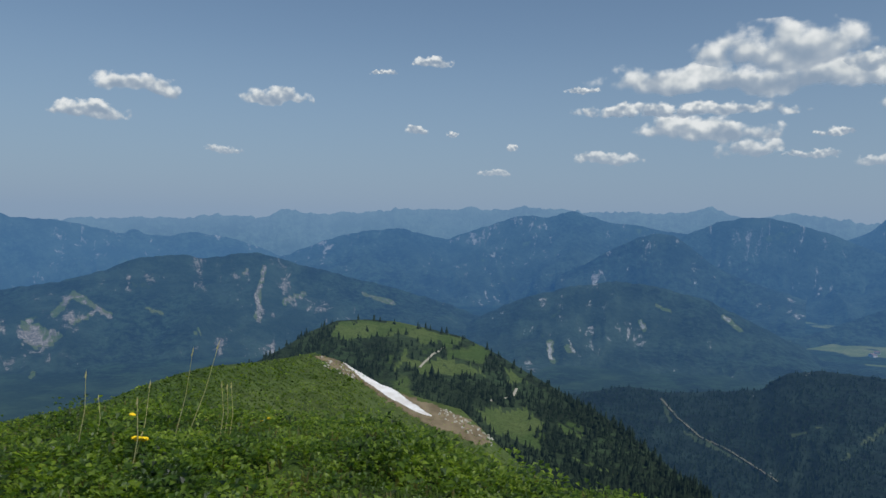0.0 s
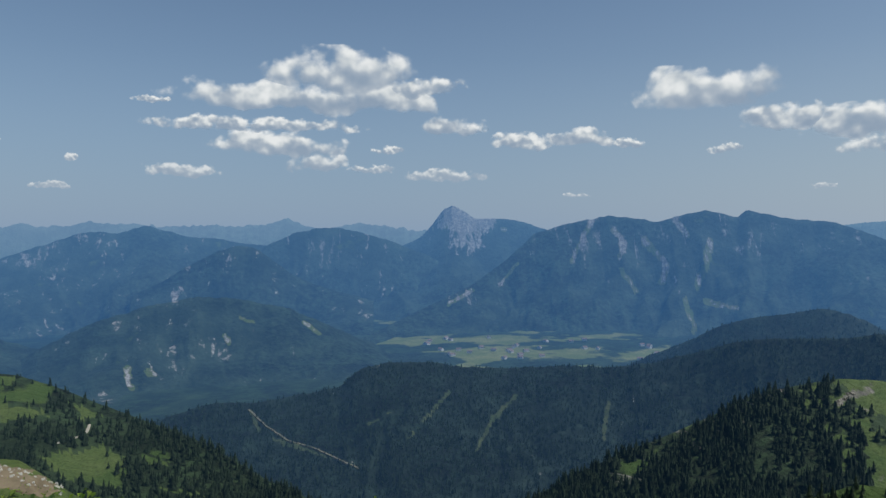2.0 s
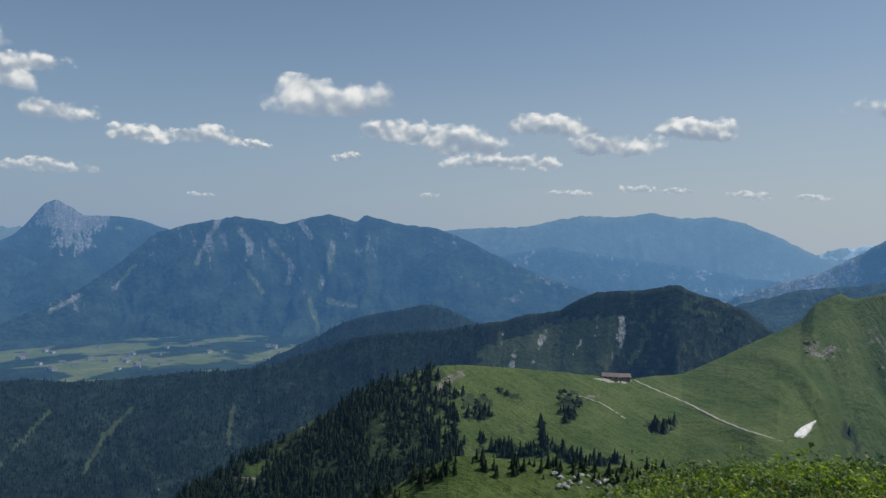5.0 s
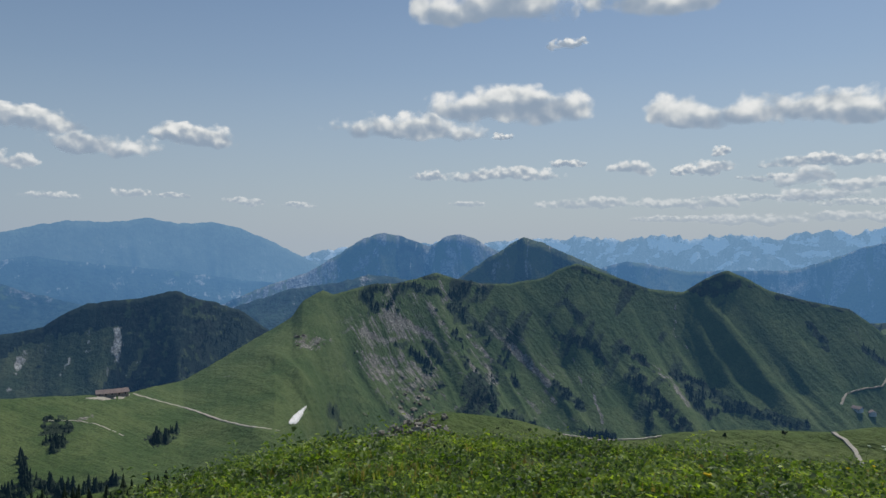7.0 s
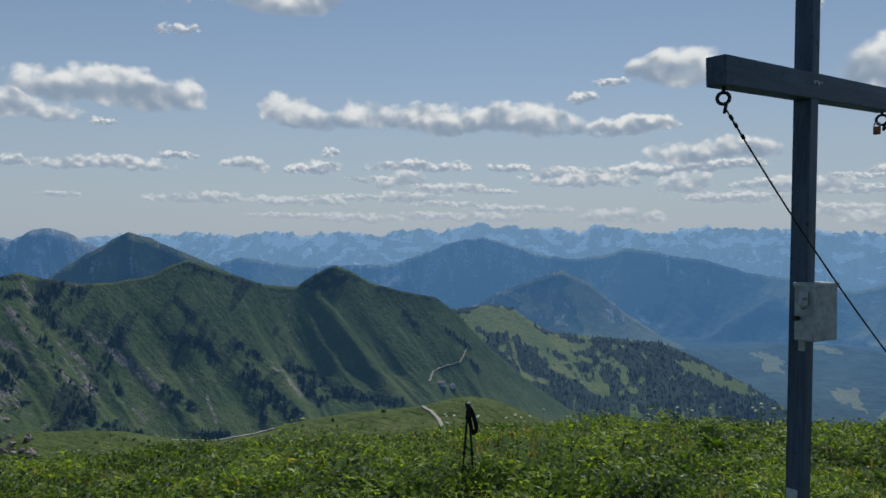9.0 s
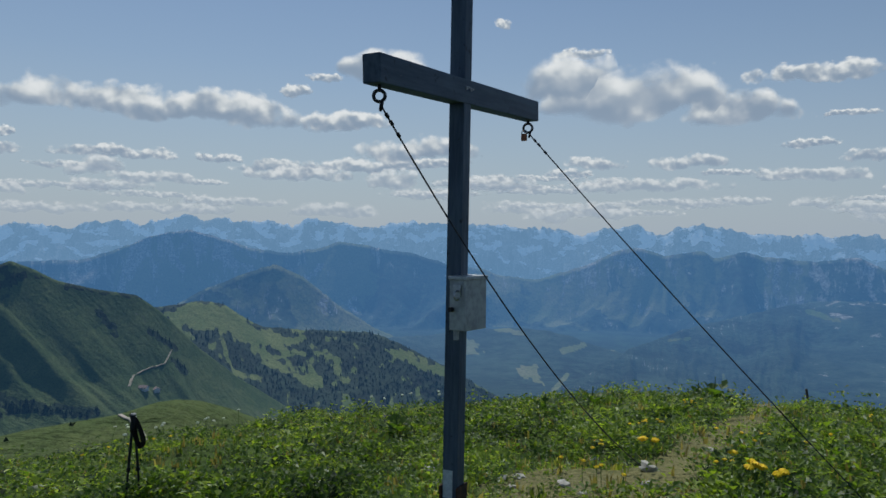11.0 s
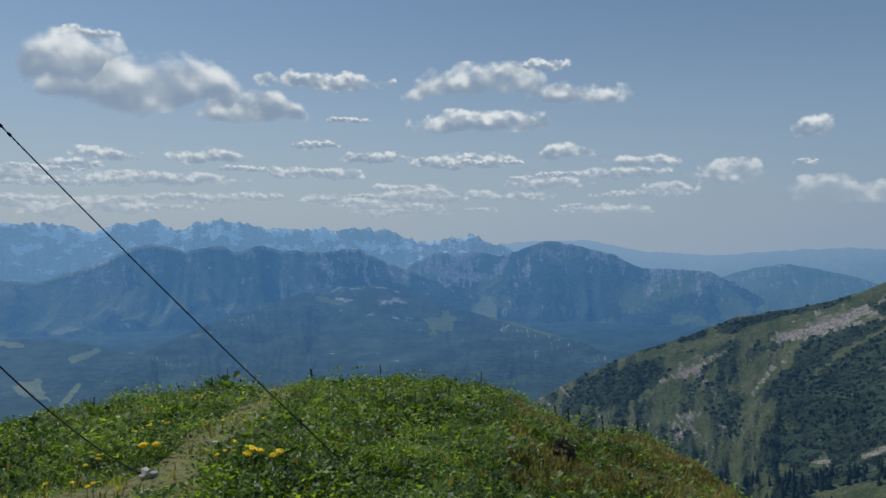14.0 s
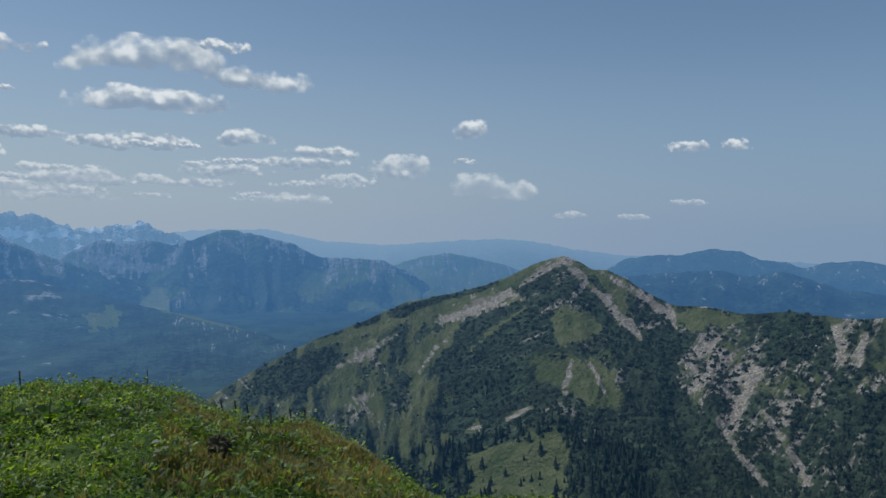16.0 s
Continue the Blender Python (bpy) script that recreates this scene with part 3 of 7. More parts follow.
def ridge(key, name, crest, far, foot, z_foot, material, label, category="mountain", step_az=0.14, rows=36, lam=None, amp=0.34,
          jag=0.11, jag_at=1.6, p=1.15, wood=0.8, back=0.22, seed=1, kind="", stone=None, sharp=0.0, lean=0.0):
    """A mountain from its crest line (bearing, height in degrees seen from the summit), the crest's distance and its foot."""
    az = np.arange(crest[0][0], crest[-1][0] + step_az / 2, step_az)
    ca, ce = zip(*crest)
    el = np.interp(az, ca, ce)
    k = max(1, int(0.35 / step_az))
    pad = np.pad(el, k, mode="edge")
    el = 0.5 * el + 0.5 * np.convolve(pad, np.ones(2 * k + 1) / (2 * k + 1), "valid")
    el = el + jag * 2 * (fbm(az * jag_at, az * 0, seed + 50, 5, 0.6) - 0.5)
    if sharp:
        el = el + sharp * (fbm(az * 0.9, az * 0, seed + 70, 5, 0.62, True) - 0.72)
    rc = np.interp(az, *zip(*far)) if isinstance(far, (list, tuple)) else np.full_like(az, far)
    rf = np.interp(az, *zip(*foot)) if isinstance(foot, (list, tuple)) else np.full_like(az, foot)
    zf = np.interp(az, *zip(*z_foot)) if isinstance(z_foot, (list, tuple)) else np.full_like(az, z_foot)
    zc = np.maximum(EYE + rc * np.tan(np.radians(el)), zf + 1.0)
    nb = max(4, rows // 6)
    s = np.concatenate([np.linspace(0, 1, rows), 1 + np.linspace(0, 1, nb + 1)[1:]])[:, None]
    front = np.clip(s, 0, 1)
    beyond = np.clip(s - 1, 0, 1)
    R = rf + (rc - rf) * front + beyond * back * rc
    H = (zc - zf)[None, :]
    steep = np.interp(az, *zip(*p))[None, :] if isinstance(p, list) else p
    Z = zf + H * front ** steep
    lam = lam or float(np.mean(rc)) * 0.06
    lat = np.radians(az)[None, :] * rc[None, :]
    flat = lat
    lat = lat + lean * (R - rc[None, :])
    warp = 1.6 * (fbm(lat / lam / 2, R / lam / 2, seed + 9, 3) - 0.5)
    g = fbm(lat / lam + warp, R / lam * 0.35, seed, 5, 0.52, True)
    g2 = fbm(lat / lam * 3.1 + warp, R / lam * 1.3, seed + 3, 4, 0.5)
    taper = np.clip((1 - front) * 3.0, 0, 1) ** 0.8 * np.clip(front * 6 + 0.2, 0, 1)
    spur = fbm(lat / lam * 0.33 + 0.7 * warp, R / lam * 0.12, seed + 5, 3, 0.45, True)
    Z = Z - amp * H * taper * (0.75 * (1 - g) + 0.3 * g2 + 1.1 * (1 - spur))
    Z = np.maximum(Z, zf - 1.0) - beyond * np.maximum(H * 0.75, back * rc[None, :] * 0.6)
    if callable(wood):
        wd = wood(az[None, :] + 0 * s, np.broadcast_to(front, R.shape), g, flat)
    else:
        wd = np.full(R.shape, float(wood)) + 0.5 * (g - 0.6)
    run = np.stack([np.radians(az)[None, :] * rc[None, :] + 0 * s, front * np.hypot(rc - rf, zc - zf)[None, :]], -1)
    rock = stone(az[None, :] + 0 * s, np.broadcast_to(front, R.shape), g, flat) if stone else np.clip((front - 0.35) * 0.6, -0.2, 0) + 0 * R
    wd, rock = covered(key, az[None, :] + 0 * s, np.degrees(np.arctan2(Z - EYE, R)), wd, rock)
    ob = sheet(name, az, R, Z, material, np.broadcast_to(front, R.shape), run, wd, True, rock)
    LAND[key] = (az, R[:rows], Z[:rows], wd[:rows])
    return tagged(ob, label, category, kind=kind)


def on(key, az, el):
    """The place on a piece of country under the bearing az and the angle el seen from the summit."""
    A, R, Z, _ = LAND[key]
    j = int(np.clip(np.searchsorted(A, az), 1, len(A) - 1))
    e = np.degrees(np.arctan2(Z[:, j] - EYE, R[:, j]))
    e = np.maximum.accumulate(e)
    r, z = np.interp(el, e, R[:, j]), np.interp(el, e, Z[:, j])
    a = radians(az)
    return Vector((r * math.sin(a), r * math.cos(a), z))


# ---- the haze along the horizon, painted as a glowing cylinder behind everything ----
def haze_bank():
    m = bpy.data.materials.new("horizon_haze_glow")
    m.use_nodes = True
    nt = m.node_tree
    nt.nodes.remove(nt.nodes["Principled BSDF"])
    tc = nt.nodes.new("ShaderNodeTexCoord")
    xyz = nt.nodes.new("ShaderNodeSeparateXYZ")
    nt.links.new(tc.outputs["Object"], xyz.inputs[0])
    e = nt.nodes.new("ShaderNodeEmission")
    # the painted haze glow is brightest towards the sun
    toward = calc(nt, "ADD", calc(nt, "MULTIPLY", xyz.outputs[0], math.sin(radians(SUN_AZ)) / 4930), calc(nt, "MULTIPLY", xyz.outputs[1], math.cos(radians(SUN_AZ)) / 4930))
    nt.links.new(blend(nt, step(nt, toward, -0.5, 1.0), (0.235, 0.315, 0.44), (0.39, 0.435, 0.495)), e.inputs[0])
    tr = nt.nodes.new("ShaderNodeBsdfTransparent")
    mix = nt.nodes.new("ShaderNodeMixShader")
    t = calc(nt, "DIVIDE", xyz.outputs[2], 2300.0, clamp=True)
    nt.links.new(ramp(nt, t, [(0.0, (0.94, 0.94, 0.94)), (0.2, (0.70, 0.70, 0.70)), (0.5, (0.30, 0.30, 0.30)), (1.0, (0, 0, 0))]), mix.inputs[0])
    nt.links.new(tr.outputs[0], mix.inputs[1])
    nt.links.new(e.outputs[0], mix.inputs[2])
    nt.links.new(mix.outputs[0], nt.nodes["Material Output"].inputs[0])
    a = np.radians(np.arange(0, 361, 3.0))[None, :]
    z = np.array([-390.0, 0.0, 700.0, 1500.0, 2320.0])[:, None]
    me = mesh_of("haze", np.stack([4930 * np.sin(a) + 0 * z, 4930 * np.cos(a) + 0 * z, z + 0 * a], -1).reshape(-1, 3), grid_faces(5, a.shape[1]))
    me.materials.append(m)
    return tagged(new("backdrop", me), "glowing sheet painted as pale summer haze along the whole horizon", "haze", kind="structure")


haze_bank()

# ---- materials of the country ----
# each of these glows bluer with distance, as painted haze
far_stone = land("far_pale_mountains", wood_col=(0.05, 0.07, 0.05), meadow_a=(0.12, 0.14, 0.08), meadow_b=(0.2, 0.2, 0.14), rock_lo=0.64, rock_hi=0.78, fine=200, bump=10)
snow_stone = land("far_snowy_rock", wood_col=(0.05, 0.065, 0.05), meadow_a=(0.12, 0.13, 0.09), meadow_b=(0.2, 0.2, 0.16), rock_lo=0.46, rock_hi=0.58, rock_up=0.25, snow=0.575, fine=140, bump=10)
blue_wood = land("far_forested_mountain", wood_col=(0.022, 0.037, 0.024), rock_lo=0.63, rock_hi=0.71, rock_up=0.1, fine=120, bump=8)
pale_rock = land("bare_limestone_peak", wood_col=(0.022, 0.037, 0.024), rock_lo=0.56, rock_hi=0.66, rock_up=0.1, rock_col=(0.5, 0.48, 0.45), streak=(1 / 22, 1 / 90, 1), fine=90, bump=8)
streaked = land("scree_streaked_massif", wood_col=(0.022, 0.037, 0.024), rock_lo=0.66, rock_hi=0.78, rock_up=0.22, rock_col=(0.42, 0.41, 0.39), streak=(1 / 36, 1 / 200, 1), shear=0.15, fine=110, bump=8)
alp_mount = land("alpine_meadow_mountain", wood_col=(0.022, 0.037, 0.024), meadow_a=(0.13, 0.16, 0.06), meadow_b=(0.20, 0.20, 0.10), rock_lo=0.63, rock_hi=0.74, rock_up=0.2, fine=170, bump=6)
# spruce and meadow colours set darker here, standing in for cloud shade
shade_dark_wood = land("shade_darkened_spruce_slope", wood_col=(0.009, 0.017, 0.011), meadow_a=(0.042, 0.066, 0.028), meadow_b=(0.080, 0.095, 0.042), rock_col=(0.66, 0.63, 0.56), rock_lo=0.66, rock_hi=0.76, streak=(1 / 16, 1 / 60, 1), fine=45, bump=3)
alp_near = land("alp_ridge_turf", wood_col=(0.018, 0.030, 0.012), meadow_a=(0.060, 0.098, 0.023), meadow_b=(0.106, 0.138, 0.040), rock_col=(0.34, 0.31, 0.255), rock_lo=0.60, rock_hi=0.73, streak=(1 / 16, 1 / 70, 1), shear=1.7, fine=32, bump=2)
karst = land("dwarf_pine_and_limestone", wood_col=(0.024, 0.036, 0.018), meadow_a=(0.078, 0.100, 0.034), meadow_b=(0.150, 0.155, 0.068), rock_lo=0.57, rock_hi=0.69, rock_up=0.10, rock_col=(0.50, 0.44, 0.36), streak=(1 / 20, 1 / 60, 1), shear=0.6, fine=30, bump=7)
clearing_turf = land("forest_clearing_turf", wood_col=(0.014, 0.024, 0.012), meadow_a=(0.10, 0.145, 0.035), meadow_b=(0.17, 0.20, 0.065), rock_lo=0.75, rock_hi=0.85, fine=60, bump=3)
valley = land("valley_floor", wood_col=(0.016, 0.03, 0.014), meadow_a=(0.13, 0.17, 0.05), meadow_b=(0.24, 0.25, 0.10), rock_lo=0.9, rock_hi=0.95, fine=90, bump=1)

# ---- valley floor: one sheet to the horizon ----
az = np.arange(0, 360.1, 1.0)
rr = np.concatenate([np.linspace(1, 1800, 8), np.linspace(1850, 3200, 46), np.linspace(3300, 4920, 8)])[:, None]
R = rr + 0 * az
fields = np.clip((az - 23) / 5, 0, 1) * np.clip((54 - az) / 5, 0, 1) * np.clip((rr - 1900) / 100, 0, 1)
wd = 1.3 * (1 - fields) + fields * (0.42 + 2.0 * (fbm(R * np.sin(np.radians(az)) / 260, R * np.cos(np.radians(az)) / 110, 5, 4) - 0.42))
ground = sheet("ground", az, R, np.full(R.shape, FLOOR), valley, 0 * R, np.stack([R, R], -1), wd)
tagged(ground, "green valley floor with hay meadows and dark woods", "ground", kind="structure")

# ---- the far ranges, from the horizon inwards ----
ridge("far_n", "far_hills_north", [(-34, -0.9), (-28, -0.98), (-22.8, -0.6), (-19.7, -0.75), (-17.3, -0.36), (-14.3, -0.56), (-12.4, 0.18), (-10, -0.21), (-8.3, 0.01), (-5.6, 0.02), (-3.7, 0.51), (-2, 0.23), (0.6, 0.38), (2.9, 0.61), (5.1, 0.43), (6.5, 0.77), (9.6, 0.57), (13, 0.38), (14.3, 0.58), (16.4, 0.36), (18, 0.48), (20.5, 0.99), (22.4, 0.32), (24, 0.2), (26, 0.58), (27.6, 0.43), (30.5, 0), (36, -0.6), (62, 0)],
      4550, 3700, FLOOR, far_stone, "pale blue row of hills on the hazy horizon", seed=3, jag=0.12, jag_at=1.6, sharp=0.45, kind="structure")
ridge("far_e", "plateau_range", [(58, -0.2), (63, 0.27), (65, 0.42), (68.3, 0.6), (70.7, 1.16), (72.6, 1.48), (75.7, 1.43), (77.9, 1.76), (80.1, 1.38), (82.3, 1.49), (84, 1.2), (86.6, 0.14), (90.3, -1.72), (94, -3)],
      4150, 3300, FLOOR, far_stone, "hazy blue mountain range with a flat rocky top", seed=4, jag=0.10, jag_at=2.0)
ridge("far_s", "snowy_range_south_east", [(84, -1.3), (89.3, -0.95), (91.5, -0.51), (96.4, -0.15), (103.6, 0.0), (107.6, 0.4), (111.6, 0.49), (114.2, 0.18), (116.3, 0.62), (117.9, 0.61), (119.1, 0.31), (121.1, 0.6), (123.4, 0.6), (125.2, 0.47), (128.8, 1.15), (130.1, 0.8), (132.8, 1.38), (134.5, 1.02), (136.3, 1.15), (137.6, 0.93), (139.5, 1.05), (140.5, 0.71), (142.6, 1.22), (144.6, 1.12), (146.5, 0.78), (148.4, 0.9), (150.3, 1.09), (153.8, 0.95)],
      4300, 3800, FLOOR, snow_stone, "jagged hazy alpine range with patches of old snow", seed=5, jag=0.10, jag_at=2.6, sharp=0.8, amp=0.34, lam=190)
ridge("far_sw", "snowy_range_south", [(153.8, 0.95), (156.7, 0.86), (160.2, 0.97), (161.5, 0.74), (163.8, 0.36), (165.6, 0.7), (167.9, 1.04), (169.6, 0.53), (171.9, 1.04), (174.1, 0.88), (176.3, 0.33), (179.8, 0.3), (182.6, 0.52), (184.5, 0.4), (186.1, 0.13), (188.1, -0.74), (190.5, -0.34), (192.6, -0.15), (193.9, -0.97), (198, -1.6)],
      4250, 3750, FLOOR, snow_stone, "jagged grey alpine range with bright snow fields", seed=6, jag=0.12, jag_at=2.6, sharp=0.9, amp=0.34, lam=190)
ridge("far_w", "far_hills_west", [(186, -1.2), (193.9, -0.97), (196.1, -0.7), (199, -0.63), (200.8, -0.62), (203.1, -0.95), (205.3, -1.47), (209.8, -1.7), (212.4, -1.6), (216.5, -1.23), (220, -1.08), (222.7, -1.34), (224.9, -1.74), (228.8, -2.2), (237, -2.3), (250, -2.4)],
      4760, 4000, FLOOR, far_stone, "pale blue hills fading into the western haze", seed=7, kind="structure")
ridge("hidden", "hills_behind", [(246, -2.4), (262, -1.8), (280, -2.2), (300, -1.4), (316, -1.2), (328, -0.9)],
      4400, 3500, FLOOR, far_stone, "pale hazy hills closing the horizon", seed=8, step_az=0.4, kind="structure")
ridge("n2a", "rocky_tipped_hill", [(-36, -0.9), (-33, -0.7), (-31.5, -0.57), (-31, -0.87), (-28, -1.06), (-26.2, -1.43), (-23.9, -2.0), (-23.2, -1.5), (-22.4, -2.05), (-20.9, -2.12), (-19.3, -1.76), (-16.8, -2.16), (-15.2, -2.58), (-12, -3.8)],
      3900, 3000, FLOOR, blue_wood, "dark blue forested hills with a pale rock tooth", seed=11, amp=0.48, lam=300)
ridge("n2b", "rounded_wooded_range", [(-15, -4.6), (-13.5, -3.96), (-10.9, -2.97), (-8.3, -1.95), (-5.6, -1.41), (-3.1, -1.27), (-2, -1.56), (0.3, -2.1), (2.9, -1.14), (5.2, -0.33), (6.5, -0.03), (8.3, -0.12), (10.2, 0.45), (11.7, -0.04), (13, -0.45), (15.2, -0.62), (17.3, -0.99), (19.3, -1.15), (22.1, -2.11), (26, -3.5)],
      3600, 2500, FLOOR, blue_wood, "long blue forested mountain with a small rocky summit", seed=12, amp=0.5, lam=300)
ridge("n2d", "twin_wooded_mountain", [(15, -3.4), (17.1, -2.42), (18.8, -1.18), (21.1, -0.12), (23.1, 0.18), (24.7, 0.13), (26.9, -0.46), (29.2, -1.15), (32.3, -2.5), (34, -3.6)],
      3500, 2900, FLOOR, blue_wood, "blue forested mountain with two rounded tops", seed=13, amp=0.48, lam=300)
ridge("n2c", "wooded_pyramid", [(9, -4.8), (11.4, -3.66), (12.7, -2.81), (15.3, -1.51), (16.6, -1.17), (18, -1.31), (20.6, -3.35), (22.4, -4.26), (27, -5.6)],
      3100, 2400, FLOOR, blue_wood, "dark forested mountain shaped like a pyramid", seed=14, amp=0.48, lam=300)
ridge("peak", "limestone_peak", [(23, -5), (25.1, -3.83), (28.7, -1.6), (30.7, -0.7), (31.6, 0.19), (32.55, 1.5), (32.8, 1.72), (33.0, 1.6), (33.35, 1.98), (34.3, 1.42), (35.2, 0.84), (37.5, 0.86), (39.3, 0.45), (40.9, -0.08), (43.4, -1.16), (47, -3)],
      3750, 2900, FLOOR, pale_rock, "steep pale limestone peak over forested flanks", seed=15, jag=0.08, jag_at=2.0, amp=0.2,
      wood=0.95, stone=lambda a, s, g, l: np.clip((s - 0.70 - 0.10 * np.abs(a - 33.3) + 0.5 * (g - 0.6)) * 2.2, -0.4, 0.09))
ridge("fore", "foothill_range", [(60, -4), (64.5, -2.17), (66.3, -1.71), (70.3, -0.98), (73.5, -1.48), (80.2, -2.17), (84.5, -2.95), (88.7, -3.3), (96, -4)],
      3700, 2900, FLOOR, blue_wood, "hazy forested foothills before a higher range", seed=16)
ridge("massif", "long_massif", [(25, -9.2), (27, -8.2), (29, -7.2), (31.3, -6.13), (34.9, -4.42), (37.6, -2.43), (39.8, -0.42), (41.6, 0.16), (43.9, 0.69), (45.7, 1), (48.3, 0.67), (49.2, 0.44), (51, 1.01), (52.7, 1.39), (54.9, 0.71), (55.5, 1.32), (56, 1.2), (57.8, 0.69), (60.7, 0.46), (63, -0.27), (65.3, -1.4), (69.5, -3.24), (73.5, -4.53), (84, -6.5)],
      [(25, 2350), (29, 2750), (40, 3300), (60, 3300), (84, 2700)], [(25, 2250), (29, 2500), (45, 2620), (84, 1900)], FLOOR, streaked, "broad forested massif with pale scree gullies", seed=17, amp=0.30, lam=210, rows=48, stone=lambda a, s, g, l: np.clip((s - 0.35) * 0.6, -0.2, 0) - 0.3 * np.clip((32 - a) / 2, 0, 1))
ridge("pair", "double_rocky_peak", [(80, -6), (83.7, -4.5), (86.6, -3.33), (89.5, -2.38), (92, -0.95), (93.8, 0.3), (95.5, 0.75), (96.9, 0.48), (99.1, -0.37), (100.5, 0.49), (101.4, 0.71), (102.7, 0.31), (104.1, -0.5), (106.8, -1.84), (112, -3.6)],
      2900, 2350, FLOOR, alp_mount, "two blue rocky peaks with pale bare flanks", seed=18, amp=0.42, lam=160, wood=lambda a, s, g, l: 0.95 - 0.6 * s + 1.2 * (fbm(l / 150, s * 3, 126, 4) - 0.5), stone=lambda a, s, g, l: np.clip((s - 0.55) * 0.5, -0.2, 0.12))
ridge("lowb", "low_wooded_spur", [(80, -6.4), (83.4, -5.23), (85.1, -4.63), (88.5, -3.59), (92, -3.18), (94.2, -2.6), (96.4, -2.75), (99.1, -3.66), (103, -5)],
      1900, 1300, -300, blue_wood, "low dark wooded spur with a rocky edge", seed=19)
ridge("green", "grassy_pyramid", [(97.5, -5), (100, -3.88), (103.2, -1.62), (105, -0.5), (106.5, 0.4), (108.1, -0.04), (109.9, -0.93), (111.6, -1.59), (113.7, -2.66), (117, -4.2)],
      1700, 1380, -250, land("grassy_peak_turf", meadow_a=(0.07, 0.10, 0.03), meadow_b=(0.12, 0.13, 0.05), rock_lo=0.60, rock_hi=0.70, fine=40, bump=4), "pointed grassy peak with steep dark flanks", seed=20, wood=lambda a, s, g, l: 0.42 + 1.6 * (fbm(l / 40, s * 3, 127, 4) - 0.5) + 0.03 * (105 - a), amp=0.42, lam=70)
ridge("s2", "green_mountain_chain", [(106, -4.6), (110.6, -2.85), (111.9, -2.21), (114.5, -1.47), (116.2, -1.65), (118.9, -2.23), (121.6, -2.1), (126.1, -2), (128.3, -1.32), (130.6, -0.28), (133.4, 0.26), (135, -0.18), (137.6, -1.05), (140.5, -1.54), (143, -1.09), (144.6, -0.57), (146.2, -0.77), (148.1, -1.17), (150.3, -1.42), (153.7, -2.39), (155.8, -2.56), (157.5, -3.12), (160.2, -3.4), (163.7, -2.34), (166.4, -1.02), (168, -0.76), (170, -1.37), (172.7, -0.94), (173.6, -1.53), (175.4, -0.96), (177.2, -1.33), (180.2, -1.57), (182.8, -1.14), (184.5, -2.02), (186.5, -2.87), (188.9, -3.7), (194, -5)],
      3300, 2750, FLOOR, alp_mount, "chain of hazy green mountains with bare grassy sides", seed=21, amp=0.5, lam=280, rows=48, stone=lambda a, s, g, l: -0.03 + 0.08 * s,
      wood=lambda a, s, g, l: 0.80 - 0.42 * s + 0.6 * (g - 0.6) + 2.1 * (fbm(l / 260, s * 2.2, 121, 4) - 0.5))
ridge("s3", "pointed_spur", [(127, -7.6), (131.5, -5.99), (134.6, -4.17), (137.6, -3.02), (139.7, -2.34), (141.8, -3.38), (144.6, -5.63), (147.4, -7.37), (150.4, -8.59), (156, -9.6)],
      2500, 2080, FLOOR, alp_mount, "pointed green mountain spur over a deep valley", seed=22, amp=0.4, lam=200, wood=lambda a, s, g, l: 0.74 - 0.4 * s + 0.5 * (g - 0.6) + 1.8 * (fbm(l / 130, s * 2.5, 122, 4) - 0.5))
ridge("s4c", "scarred_grey_mountain", [(205, -5.4), (208.9, -4.1), (211.5, -3.16), (213.2, -2.59), (215.3, -2.29), (217.4, -2.59), (219.9, -3.16), (221.1, -3.55), (223.8, -4.89), (228, -6.5)],
      3800, 3000, FLOOR, streaked, "hazy mountain with pale grey scree scars", seed=23, wood=0.3)
ridge("s4b", "rock_crested_mountain", [(181, -5.6), (184.5, -4.18), (186.1, -3.3), (187.7, -2.23), (189.3, -1.51), (190.9, -1.8), (192.2, -1.46), (194.3, -1.9), (195.9, -1.33), (198.1, -0.64), (200.4, -1.07), (203.1, -1.72), (205.3, -2.82), (208, -2.78), (210.2, -2.96), (212.4, -4.02), (214.5, -5.27), (217.5, -6.87), (222, -8.6)],
      3500, 2950, FLOOR, land("rock_crest_forest", wood_col=(0.022, 0.037, 0.024), rock_lo=0.60, rock_hi=0.68, rock_up=0.28, rock_col=(0.42, 0.4, 0.38), streak=(1 / 45, 1 / 200, 1), fine=110, bump=8), "broad forested mountain with a pale rocky crest", seed=24, amp=0.42, lam=230, rows=48, wood=lambda a, s, g, l: 0.88 - 0.4 * s + 0.4 * (g - 0.6) + 1.8 * (fbm(l / 220, s * 3, 124, 4) - 0.5))
ridge("s4a", "wooded_foothill", [(158, -13), (161.8, -12.02), (164.1, -10.78), (167.3, -8.64), (171.3, -6.89), (175.8, -5.56), (178.9, -4.66), (180.6, -4.34), (183.6, -4.19), (185.4, -4.35), (188.4, -5.12), (191.9, -6.26), (196.4, -7.38), (200.9, -8.69), (205.4, -10.37), (212, -12)],
      [(158, 1500), (166, 2100), (172, 2600), (180, 2950), (190, 2850), (205, 2050), (212, 1800)], [(158, 1300), (180, 1700), (212, 1400)], FLOOR, blue_wood, "dark blue forested foothill with small clearings", seed=25, amp=0.36, lam=210, rows=44, wood=lambda a, s, g, l: 0.95 + 0.4 * (g - 0.6) + 0.7 * (fbm(l / 130, s * 5, 125, 4) - 0.5))
